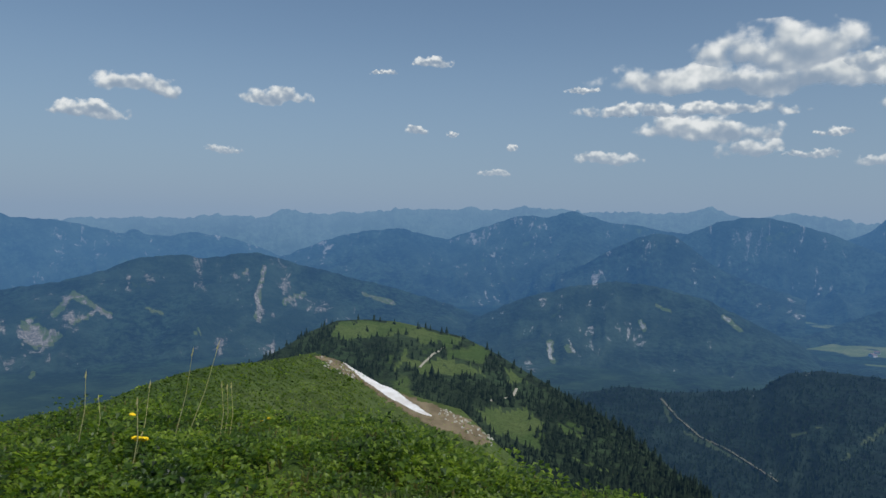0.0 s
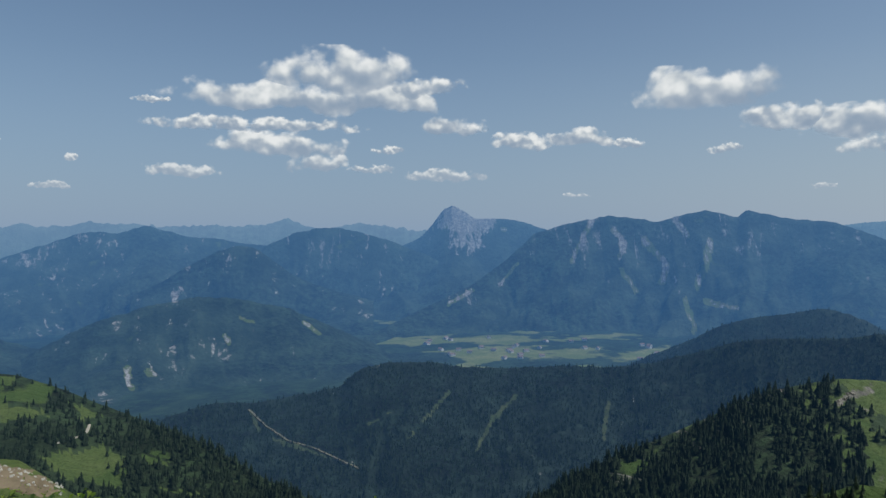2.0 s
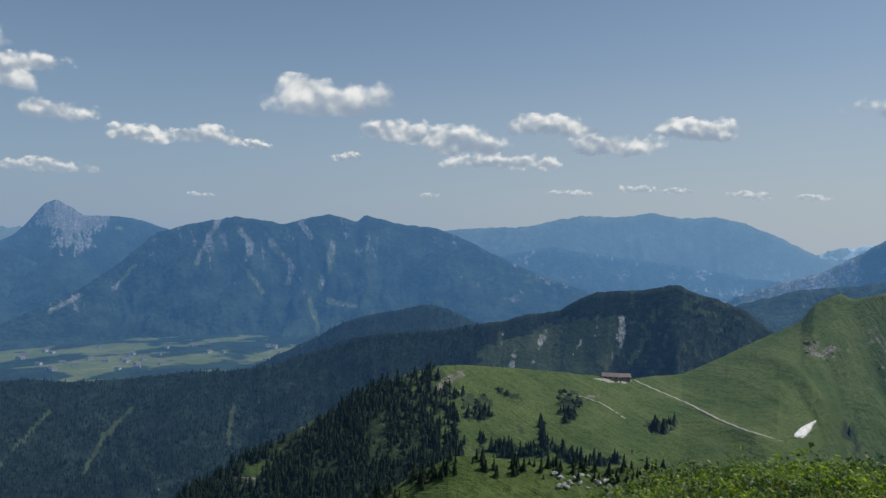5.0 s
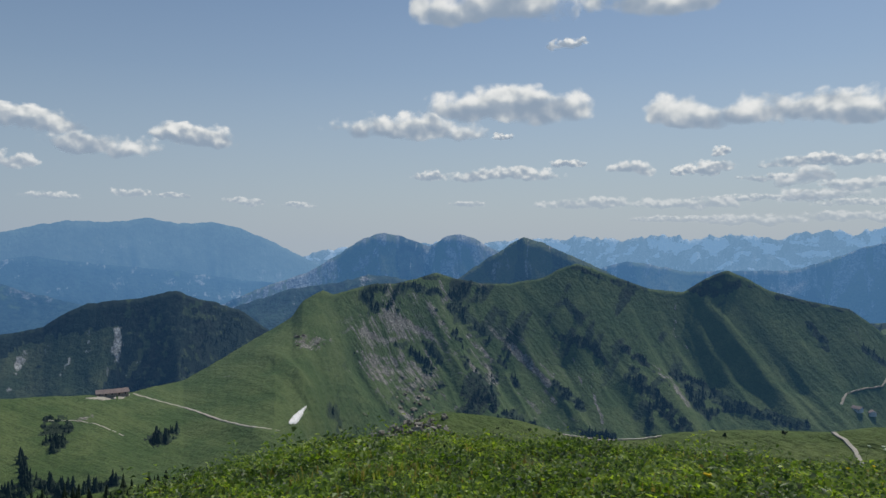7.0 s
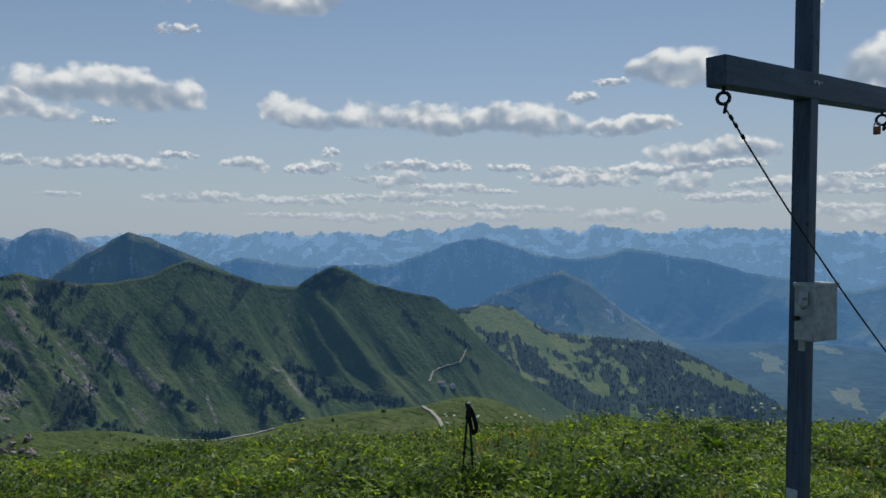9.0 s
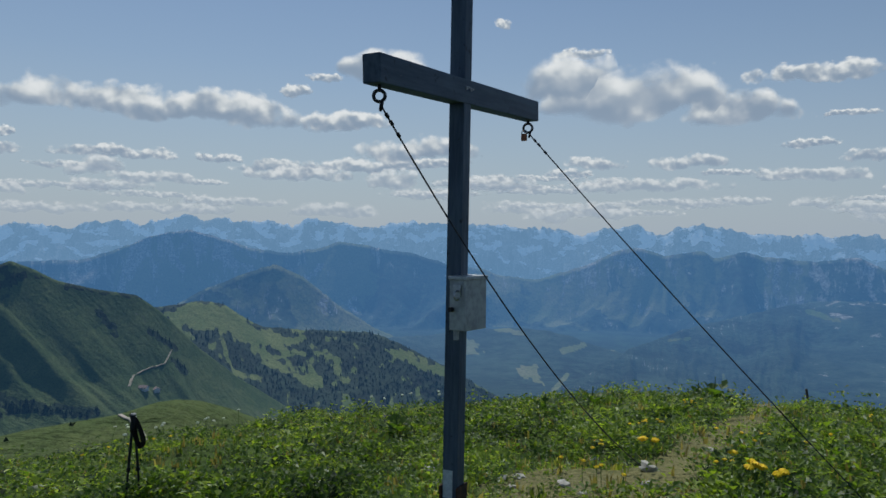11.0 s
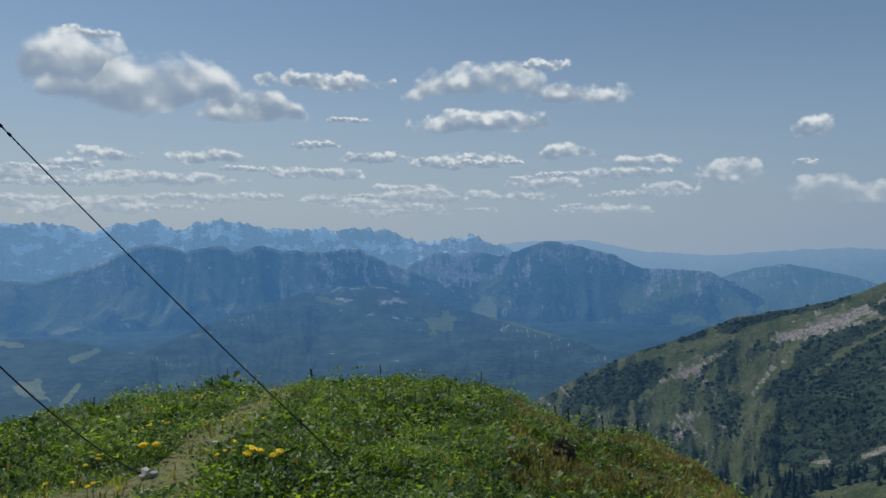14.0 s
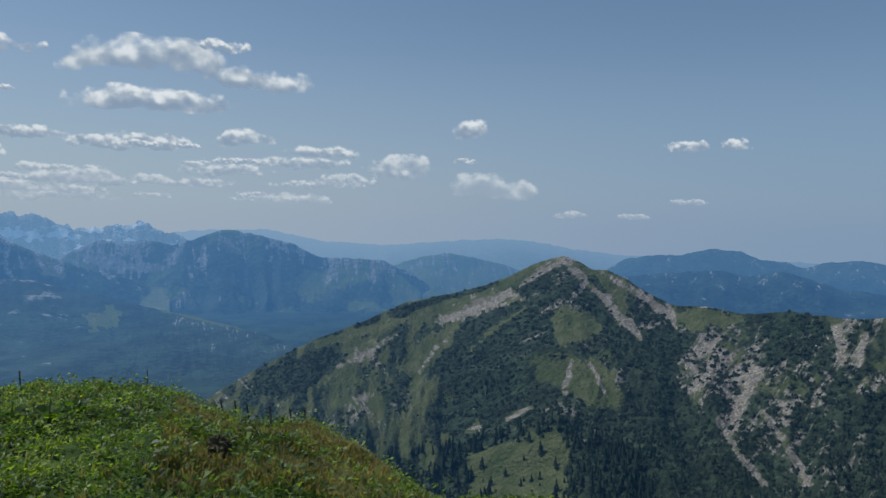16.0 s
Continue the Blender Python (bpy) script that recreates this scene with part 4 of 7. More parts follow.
ridge("s5", "valley_foothill", [(136, -11), (141, -9.6), (145, -8.8), (149, -8.1), (152, -7.9), (155, -7.3), (157, -7.35), (159, -7.15), (161, -7.4), (163, -7.7), (164.5, -8.3), (167, -8.9), (169, -9.8), (174, -11.2)],
      [(136, 1900), (152, 2500), (165, 2300), (174, 1900)], [(136, 1600), (174, 1500)], FLOOR, alp_mount, "wooded foothills with meadows over a side valley", "hill", seed=45, amp=0.36, lam=170, stone=lambda a, s, g, l: -0.25 + 0 * s, wood=lambda a, s, g, l: 0.92 + 0.7 * (fbm(l / 120, s * 5, 46, 4) - 0.5))
ridge("w3", "western_blue_range", [(222, -5), (226.7, -4.0), (229.2, -2.43), (231.7, -2.01), (233, -2.11), (235.4, -1.49), (237.3, -1.65), (238.9, -2.22), (240.4, -2.37), (241.5, -2.73), (243.2, -2.26), (244.9, -2.08), (250, -2.5), (262, -3.2)],
      4000, 3200, FLOOR, blue_wood, "hazy blue wooded mountain range", seed=26)
ridge("w2", "western_wooded_range", [(223, -5.4), (227.2, -4.55), (228.9, -3.84), (233, -3.35), (235.8, -3.08), (238.1, -3.49), (240.4, -2.98), (241.5, -3.34), (243.6, -4.02), (250, -4.8), (262, -5.5)],
      3400, 2600, FLOOR, blue_wood, "dark blue wooded hills in haze", seed=27)
ridge("v1", "scree_marked_hill", [(-40, -5.4), (-31.7, -5.79), (-28.3, -5.42), (-25.4, -4.68), (-22.8, -3.67), (-20.1, -3.47), (-18.1, -3.8), (-16, -3.45), (-14.3, -3.36), (-12.6, -3.87), (-10, -4.51), (-7.3, -5.15), (-3.7, -6), (0.8, -7.26), (5.4, -8.91), (9, -10)],
      2400, 1500, FLOOR, land("scree_forest_hill", wood_col=(0.018, 0.032, 0.020), rock_lo=0.61, rock_hi=0.70, rock_col=(0.4, 0.36, 0.31), streak=(1 / 45, 1 / 110, 1), fine=90, bump=7), "forested hill with bare scree scars", seed=28, amp=0.42, rows=52, lam=230)
ridge("v2", "wooded_dome_hill", [(-6, -11), (0.9, -9.49), (3.1, -8.1), (6.2, -6.66), (9.7, -5.64), (13.2, -4.97), (16.2, -5.14), (20.3, -5.98), (24.2, -7.77), (26.9, -8.9), (29, -10.2), (31, -12), (33, -14)],
      2250, 1600, FLOOR, land("dome_hill_forest", wood_col=(0.018, 0.032, 0.020), rock_lo=0.64, rock_hi=0.73, streak=(1 / 40, 1 / 110, 1), fine=90, bump=7), "rounded forested hill with a few rock bands", seed=29, amp=0.42, rows=52, lam=210)

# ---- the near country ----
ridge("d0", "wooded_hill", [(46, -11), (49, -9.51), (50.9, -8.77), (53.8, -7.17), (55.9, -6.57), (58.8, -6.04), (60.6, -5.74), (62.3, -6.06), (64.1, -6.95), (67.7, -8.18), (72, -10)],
      1700, 1300, -350, shade_dark_wood, "dark blue-green wooded hill beside the valley", "hill", seed=31, amp=0.1, wood=0.95)


def d1_wood(a, s, g, l):
    w = 0.95 + 0.5 * (g - 0.6)
    face = np.clip((a - 66) / 4, 0, 1) * np.clip((89 - a) / 3, 0, 1)
    return np.where(face > 0, w - face * (0.12 + 1.2 * (fbm(l / 14, s * 1.5, 78, 4) - 0.45)), w)


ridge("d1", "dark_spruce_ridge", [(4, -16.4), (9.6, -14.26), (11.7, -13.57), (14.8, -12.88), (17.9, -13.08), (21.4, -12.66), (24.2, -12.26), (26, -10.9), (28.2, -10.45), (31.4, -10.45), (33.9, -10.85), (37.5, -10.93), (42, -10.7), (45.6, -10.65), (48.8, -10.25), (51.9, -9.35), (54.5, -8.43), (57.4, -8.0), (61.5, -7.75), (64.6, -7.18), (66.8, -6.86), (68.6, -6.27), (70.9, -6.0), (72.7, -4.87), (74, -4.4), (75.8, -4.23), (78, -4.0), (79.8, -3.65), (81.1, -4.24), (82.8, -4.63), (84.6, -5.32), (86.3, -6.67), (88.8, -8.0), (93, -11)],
      [(4, 1250), (40, 1300), (60, 1150), (80, 1050), (93, 1000)], [(4, 620), (50, 640), (64, 740), (93, 780)], [(4, -385), (30, -330), (50, -320), (64, -270), (93, -215)], shade_dark_wood, "dark spruce-covered ridge with grassy avalanche tracks", "ridge", seed=32, amp=0.26, lam=64, rows=56, wood=d1_wood, step_az=0.12, stone=lambda a, s, g, l: 0.11 * np.clip((a - 65) / 3, 0, 1) * np.clip((0.95 - s) * 4, 0, 1) - 0.05 * (a < 65))


def knoll_wood(a, s, g, l):
    n = fbm(l / 34, s * 8, 81, 4)
    w = 0.80 + 1.5 * (n - 0.5)
    w = np.where(a < -9.0, 1.0, w)
    w = w + np.clip((a - 7) / 8, 0, 0.28)
    return w


ridge("knoll", "wooded_knoll", [(-22, -16.5), (-17.6, -13.64), (-14.7, -11.8), (-12.5, -10.74), (-10.4, -9.46), (-8.2, -8.59), (-5.9, -8.5), (-3.7, -8.62), (-1, -9.15), (1.8, -9.75), (4.1, -10.75), (6.4, -12.0), (10, -13.8), (12.2, -14.75), (14.4, -16.0), (16.6, -17.4), (18.7, -18.8), (22, -20.4), (27, -23)],
      [(-22, 560), (-5, 620), (5, 560), (27, 330)], [(-22, 240), (27, 190)], [(-22, -180), (-5, -170), (27, -165)], alp_near, "green knoll dotted with dark spruces", "hill", seed=33, amp=0.05, lam=60, rows=60, wood=knoll_wood, step_az=0.12, jag=0.03, stone=lambda a, s, g, l: -0.1)


def r1_wood(a, s, g, l):
    n = fbm(l / 20, s * 13, 91, 4)
    diag = fbm(l / 19 - s * 16, s * 3.0, 92, 4)
    forest = 0.86 + 1.3 * (n - 0.5)
    alp = 0.24 + 1.2 * (n - 0.5) - 0.5 * np.clip((s - 0.72) / 0.12, 0, 1)
    steep = 0.34 + 0.9 * (diag - 0.5) + 0.8 * (fbm(l / 45 - s * 3, s * 5, 93, 4) - 0.5) + 0.12 * s - 0.16 * np.clip((a - 104) / 5, 0, 1) - 0.25 * np.clip((a - 106) / 6, 0, 1) * np.clip((0.55 - s) * 3, 0, 1)
    k1, k2 = np.clip((a - 60.5) / 2.5, 0, 1), np.clip((a - 90) / 5, 0, 1)
    bare = np.clip((a - 74) / 3, 0, 1) * np.clip((91 - a) / 3, 0, 1)
    w = forest * (1 - k1) + alp * k1
    w = w - 0.5 * bare
    w = w * (1 - k2) + steep * k2
    w = w - 0.3 * np.clip((a - 119) / 4, 0, 1)
    foot = np.clip((0.22 - s) / 0.1, 0, 1) * np.clip((a - 100) / 5, 0, 1)
    return w + 0.5 * foot


def r1_stone(a, s, g, l):
    k = np.clip((a - 91) / 3, 0, 1)
    cliff = np.exp(-(((a - 99) / 7) ** 2 + ((s - 0.45) / 0.3) ** 2))
    wood_rock = np.clip((62 - a) / 3, 0, 1)
    alp = np.clip((a - 62) / 3, 0, 1) * (1 - k)
    return (0.035 - 0.08 * np.clip((a - 106) / 6, 0, 1)) * k + 0.01 * cliff * k + 0.05 * wood_rock - 0.12 * alp


ridge("r1", "rocky_grass_ridge", [(34, -24), (40.2, -20.2), (43.4, -18.6), (46.5, -16.9), (48.8, -16), (51, -14.9), (53.2, -13.8), (55.3, -12.45), (57.4, -11.6), (59.5, -11.0), (61.5, -10.5), (63.7, -10.4), (66.9, -10.51), (70.5, -10.66), (74.1, -10.85), (75.9, -11.03), (78.1, -10.61), (80.3, -10.3), (82.1, -9.36), (84.6, -7.94), (86.7, -6.77), (88.3, -5.84), (89.1, -4.6), (90.7, -3.75), (91.5, -4.15), (92.9, -3.73), (94.6, -3.3), (96.4, -3.3), (98.2, -2.86), (99.6, -2.41), (100.9, -2.85), (103.2, -3.3), (105.4, -3.29), (108.1, -2.82), (109.4, -2.1), (110.7, -1.63), (112, -2.06), (114.2, -2.85), (116.3, -3.6), (118.7, -3.76), (120.3, -2.7), (121.7, -2.03), (123.1, -2.65), (124.6, -3.48), (126.8, -4.1), (129.7, -4.6), (131.5, -6.0), (134, -8.6), (137, -11), (141, -13.5)],
      [(34, 380), (55, 440), (75, 520), (88, 640), (100, 780), (121, 900), (141, 960)], [(34, 190), (75, 210), (87, 260), (93, 520), (110, 620), (141, 720)], [(34, -185), (45, -165), (75, -130), (87, -125), (93, -165), (110, -182), (130, -205), (141, -262)], alp_near, "green alp ridge with cliffs and scattered spruces", "ridge", seed=34, amp=0.22, lam=120, rows=100, wood=r1_wood, step_az=0.11, jag=0.05, p=[(34, 1.05), (92, 1.05), (100, 1.15), (110, 1.5), (141, 1.45)], stone=r1_stone, lean=1.1)
ridge("r2", "patchy_forest_hill", [(118, -12), (124, -7.6), (126.1, -6.4), (129.7, -5.4), (131.5, -5.54), (132.4, -5.35), (134.1, -5.12), (135.9, -5.45), (137.6, -6.6), (138.9, -7.22), (142.6, -7.5), (146.6, -7.65), (148.5, -8.2), (151.1, -9.4), (153.9, -10.7), (156.5, -12.22), (162, -14.5)],
      1250, 620, -335, clearing_turf, "wooded hill with bright grazed clearings", "hill", seed=35, amp=0.07, lam=80, rows=60, wood=lambda a, s, g, l: 0.82 + 0.012 * (a - 138) + 2.3 * (fbm(l / 16, s * 26, 95, 4, 0.6) - 0.5) - 0.10 * (1 - s) * (a < 147), step_az=0.12)


def west_wood(a, s, g, l):
    n = fbm(l / 24 - s * 5, s * 9, 96, 4)
    w = 0.64 + 1.3 * (n - 0.5)
    w = np.where((a < 216) & (s > 0.45), w - 0.15, w)
    return w + 0.25 * np.clip((a - 224) / 8, 0, 1) * np.clip((0.9 - s) * 3, 0, 1)


ridge("west", "rocky_summit_mountain", [(192, -16.5), (197.7, -12.74), (200.2, -11.38), (202.3, -10.37), (204.9, -9.12), (208.5, -7.82), (212, -6.24), (215.6, -5.51), (218.3, -4.79), (220.1, -4.08), (221.9, -3.14), (223.4, -2.57), (224.5, -2.33), (225.8, -2.83), (226.7, -3.38), (227.8, -3.35), (229.3, -4.04), (231, -5.06), (232.7, -5.85), (235.1, -5.85), (237.5, -6.21), (239, -6.12), (240.8, -5.87), (242.6, -5.99), (244.4, -6.13), (248, -5.8), (258, -7), (272, -10)],
      [(192, 900), (215, 1000), (225, 950), (248, 760), (272, 700)], [(192, 420), (272, 330)], [(192, -290), (225, -230), (272, -200)], karst, "rocky mountain with dwarf pine and pale limestone", "mountain", seed=36, amp=0.26, lam=85, rows=100, wood=west_wood, step_az=0.12, jag=0.07, stone=lambda a, s, g, l: 0.07 * np.clip((a - 227) / 4, 0, 1) * (g > 0.55) + 0.10 * np.clip((s - 0.8) * 4, 0, 1) * (np.abs(a - 228) < 7) - 0.03)
ridge("q1", "small_meadow_mound", [(50, -23), (57.3, -19.9), (60.3, -18.35), (62.5, -17.3), (64.7, -17.25), (67.9, -17.43), (71.5, -17.52), (75.1, -17.51), (77.8, -17.1), (81.3, -17.6), (86, -18.4)],
      150, 70, -68, alp_near, "grassy mound below the summit", "hill", seed=37, amp=0.03, lam=20, rows=30, wood=0.12, jag=0.02, stone=lambda a, s, g, l: -0.2)
ridge("q2", "lower_grass_shoulder", [(84, -18), (89, -16.6), (92.9, -15.78), (96.4, -14.6), (99.1, -13.56), (100, -13.27), (103.2, -13.54), (106.3, -13.91), (109.9, -14.84), (112.5, -15.04), (115.1, -14.8), (118.4, -14.11), (122.4, -13.6), (126.1, -13.3), (128.4, -13.12), (131.1, -12.46), (132.4, -12.34), (134.2, -12.53), (136.3, -13.2), (138.5, -14.12), (141.8, -15.31), (147, -18)],
      170, 60, -62, alp_near, "broad grassy shoulder with a footpath", "hill", seed=38, amp=0.03, lam=24, rows=36, wood=0.1, jag=0.02, stone=lambda a, s, g, l: -0.2)
ridge("shoulder", "grassy_shoulder", [(-40, -15.6), (-31.8, -14.6), (-26.9, -14.1), (-24.7, -13.8), (-22.4, -12.95), (-20, -12.28), (-17.6, -11.77), (-14.7, -11.66), (-11.6, -11.3), (-9.9, -10.98), (-7.7, -11.7), (-4.5, -13.53), (-0.8, -14.57), (1.9, -15.24), (4.2, -17.2), (7.9, -20.0), (12.4, -22), (17.6, -24), (22, -26)],
      [(-40, 30), (-10, 75), (22, 60)], [(-40, 17), (-10, 26), (22, 22)], [(-40, -11), (-10, -20), (22, -27)], alp_near, "grassy mountain shoulder running down from the summit", "hill", seed=39, amp=0.03, lam=9, rows=40, wood=0.1, jag=0.03, p=1.0, stone=lambda a, s, g, l: -0.2)

# ---- the summit: a grassy dome that falls away on every side ----
BROW = [(-180, -11.2), (-160, -14.6), (-157, -15), (-154.5, -14.8), (-150, -16.8), (-147, -18.8), (-143, -21), (-120, -20), (-60, -16), (-40, -15), (-31.8, -14.6), (-25, -13.9), (-20.5, -13.5), (-16.9, -14.1), (-14.7, -14.4),
        (-8.2, -15.0), (-3.7, -15.6), (0, -16.3), (4.7, -18.0), (9.2, -19.3), (14.6, -20.0), (17.6, -20.3), (30, -23), (60, -21.5), (67.9, -20.16), (71.5, -18.84), (76, -17.27), (80.4, -16.43), (84.7, -15.92), (88.9, -15.5),
        (96.7, -15.25), (105.5, -15.6), (114.2, -15.65), (126.1, -15.3), (138.5, -14.74), (146.6, -13.9), (153.9, -13.25), (160.4, -12.55), (164.8, -11.8), (169, -11.3), (180, -11.3)]
BROW2 = [(180, -11.25), (187.5, -11.1), (191.9, -11.5), (195.5, -12.25), (198.2, -13.52), (200.5, -14.6)]


def brow(a):
    a = (np.asarray(a, float) + 180) % 360 - 180
    e = np.interp(a, *zip(*BROW))
    return np.where(a < -159.5, np.interp(a + 360, *zip(*BROW2)), e) - 0.6


def turf_height(x, y):
    r = np.hypot(x, y)
    t = np.tan(np.radians(-brow(np.degrees(np.arctan2(x, y)))))
    drop = r * r * t * t / (4 * 1.62)
    edge = 2.4 * 1.62 / t * 1.6          # beyond the brow the slope grows no steeper
    far = edge * edge * t * t / (4 * 1.62) + (r - edge) * 2 * edge * t * t / (4 * 1.62)
    bumps = 0.08 * (fbm(x / 0.26, y / 0.26, 64, 2) - 0.5) + 0.17 * (fbm(x / 0.62, y / 0.62, 63, 2) - 0.5) + 0.12 * (fbm(x / 1.9, y / 1.9, 61, 3) - 0.5) + 0.16 * (fbm(x / 6, y / 6, 62, 2) - 0.5) * np.clip(r / 8, 0, 1)
    return 0.03 - np.where(r < edge, drop, far) + bumps


az = np.arange(0, 360.01, 0.9)
rr = np.concatenate([np.linspace(0.01, 3, 8), np.linspace(3.2, 17, 84), np.geomspace(17.3, 130, 30)])[:, None]
R = rr + 0 * az
X, Y = R * np.sin(np.radians(az)), R * np.cos(np.radians(az))
Z = turf_height(X, Y)


def worn_at(x, y):
    """How far feet have worn the turf: the trail along the crest and the ground round the cross."""
    t = np.clip((-y - 4.0) / 13.0, 0, 1)
    mid = 0.86 - 0.30 * t + 0.12 * np.sin(t * 9.0)
    trail = 0.85 * np.exp(-((x - mid) / (0.30 + 0.05 * t)) ** 2) * ((-y > 5.2) & (-y < 17.5))
    base = np.exp(-(((x - 1.45) / 0.8) ** 2 + ((y + 5.15) / 0.75) ** 2)) * 0.85
    west = np.exp(-(((x + 3.9) / 1.1) ** 2 + ((y + 8.0) / 2.4) ** 2)) * 0.85
    n = fbm(x / 0.7, y / 0.7, 65, 4)
    return np.clip(np.maximum(np.maximum(trail, base), west) * 1.35 - 1.2 * (n - 0.38), 0, 1)


def summit_turf():
    m, nt, b = surface("summit_turf", 0.95)
    tc = nt.nodes.new("ShaderNodeTexCoord")
    pos = tc.outputs["Object"]
    g1, g2, g3 = grain(nt, pos, 0.35, 5, 0.6), grain(nt, pos, 3.0, 5, 0.65), grain(nt, pos, 22.0, 4, 0.7)
    green = blend(nt, step(nt, g2, 0.35, 0.65), (0.026, 0.050, 0.007), (0.070, 0.115, 0.015))
    green = blend(nt, step(nt, g1, 0.45, 0.7), green, (0.08, 0.09, 0.022))
    soil = blend(nt, step(nt, g3, 0.35, 0.65), (0.115, 0.118, 0.042), (0.22, 0.20, 0.085))
    nt.links.new(blend(nt, step(nt, calc(nt, "ADD", attr(nt, "worn"), calc(nt, "MULTIPLY", calc(nt, "SUBTRACT", g3, 0.5), 0.5)), 0.35, 0.6), green, soil), b.inputs["Base Color"])
    relief(nt, b, calc(nt, "ADD", g2, calc(nt, "MULTIPLY", g3, 0.5)), 0.9, 0.06)
    return m


turf = summit_turf()
summit = sheet("summit_ground", az, R, Z, turf, 0 * R, np.stack([X, Y], -1), 0 * R)
number(summit.data, "worn", worn_at(X, Y))
tagged(summit, "grassy summit dome with a trodden earth trail", "ground", kind="structure")


# ---- helpers for built things ----
def thing(name, place, label, category, group="", rz=0.0):
    ob = new(name)
    ob.empty_display_size = 0.2
    ob.matrix_world = pose(*place, 0, 0, rz)
    return tagged(ob, label, category, group)


def part(name, bm, material, parent, label="", smooth=False, bevel=0.0):
    if bevel:
        bmesh.ops.bevel(bm, geom=bm.edges[:], offset=bevel, segments=2, affect="EDGES", profile=0.6)
    me = bpy.data.meshes.new(name)
    bm.to_mesh(me)
    bm.free()
    me.materials.append(material)
    me.polygons.foreach_set("use_smooth", [smooth] * len(me.polygons))
    ob = new(name, me)
    ob.parent = parent
    return tagged(ob, label) if label else ob


def box(size, at=(0, 0, 0), turn=None):
    bm = bmesh.new()
    bmesh.ops.create_cube(bm, size=1.0)
    m = Matrix.Translation(at) @ (turn or Matrix.Identity(4)) @ Matrix.Diagonal((*size, 1))
    bmesh.ops.transform(bm, matrix=m, verts=bm.verts[:])
    return bm


def rod(points, radius, sides=8, bm=None, tip=None):
    """A round bar along a line of places; tip: the radius at its end."""
    bm = bm or bmesh.new()
    pts = [Vector(p) for p in points]
    rings = []
    for i, p in enumerate(pts):
        d = (pts[min(i + 1, len(pts) - 1)] - pts[max(i - 1, 0)]).normalized()
        side = d.orthogonal().normalized() if i == 0 else (side - d * side.dot(d)).normalized()
        up = d.cross(side)
        r = radius + ((tip if tip is not None else radius) - radius) * i / max(1, len(pts) - 1)
        rings.append([bm.verts.new(p + (side * math.cos(a) + up * math.sin(a)) * r) for a in np.linspace(0, math.tau, sides, endpoint=False)])
    for a, b in zip(rings, rings[1:]):
        for k in range(sides):
            bm.faces.new((a[k], a[(k + 1) % sides], b[(k + 1) % sides], b[k]))
    bm.faces.new(rings[0][::-1])
    bm.faces.new(rings[-1])
    return bm


def ring(centre, normal, major, minor, a0=0.0, a1=math.tau, n=18, sides=8, bm=None):
    nrm = Vector(normal).normalized()
    s = nrm.orthogonal().normalized()
    t = nrm.cross(s)
    full = abs(a1 - a0 - math.tau) < 1e-6
    pts = [Vector(centre) + (s * math.cos(a) + t * math.sin(a)) * major for a in np.linspace(a0, a1, n + 1)]
    return rod(pts, minor, sides, bm)


def height(x, y):
    return float(turf_height(np.array([x]), np.array([y]))[0])


# ---- the summit cross ----
def cross_paint(name, along):
    m, nt, b = surface(name, 0.55)
    tc = nt.nodes.new("ShaderNodeTexCoord")
    st = nt.nodes.new("ShaderNodeVectorMath")
    st.operation = "MULTIPLY"
    nt.links.new(tc.outputs["Object"], st.inputs[0])
    st.inputs[1].default_value = along
    g = grain(nt, st.outputs[0], 1.0, 6, 0.65)
    spots = grain(nt, tc.outputs["Object"], 14.0, 5, 0.7)
    col = blend(nt, step(nt, g, 0.3, 0.7), (0.040, 0.056, 0.082), (0.085, 0.112, 0.150))
    col = blend(nt, step(nt, spots, 0.60, 0.68), col, (0.03, 0.034, 0.04))
    col = blend(nt, step(nt, spots, 0.30, 0.24), col, (0.30, 0.32, 0.34))
    nt.links.new(col, b.inputs["Base Color"])
    relief(nt, b, g, 0.4, 0.004)
    return m


def metal(name, col, rough):
    return plain(name, col, tuple(c * 0.6 for c in col), 25.0, rough, 0.9, 0.001)


timber = cross_paint("weathered_blue_grey_post", (30, 30, 3.0))
beam_timber = cross_paint("weathered_blue_grey_beam", (30, 2.0, 22))
zinc = plain("dull_galvanised_sheet", (0.42, 0.43, 0.42), (0.28, 0.29, 0.29), 18.0, 0.45, 0.55, 0.001)
iron = metal("dark_forged_iron", (0.05, 0.05, 0.055), 0.5)
steel = metal("bright_steel", (0.5, 0.5, 0.5), 0.35)
rusty = plain("rusty_steel", (0.10, 0.055, 0.035), (0.05, 0.035, 0.03), 30.0, 0.85, 0.3, 0.001)
copper = plain("reddish_brass", (0.35, 0.13, 0.07), (0.22, 0.09, 0.05), 40.0, 0.5, 0.6)
chalk = plain("white_paint_scuff", (0.55, 0.58, 0.60), (0.40, 0.43, 0.45), 40.0, 0.8)

CX, CY = 1.82, -3.70
BASE = 0.10
cross = thing("summit_cross", (CX, CY, BASE), "tall weathered blue-grey summit cross held by steel cables", "cross")
post = part("post", box((0.094, 0.094, 4.3), (0, 0, 2.15)), timber, cross, bevel=0.006)
post.matrix_basis = Matrix.Rotation(radians(-0.45), 4, "Y")
BEAM_Z = 2.374
tilt = Matrix.Rotation(radians(-3.2), 4, "X") @ Matrix.Rotation(radians(-1.2), 4, "Z")
beam = part("crossbeam", box((0.100, 2.014, 0.138)), beam_timber, cross, bevel=0.008)
beam.matrix_basis = Matrix.Translation((-0.022, -0.10, BEAM_Z)) @ tilt
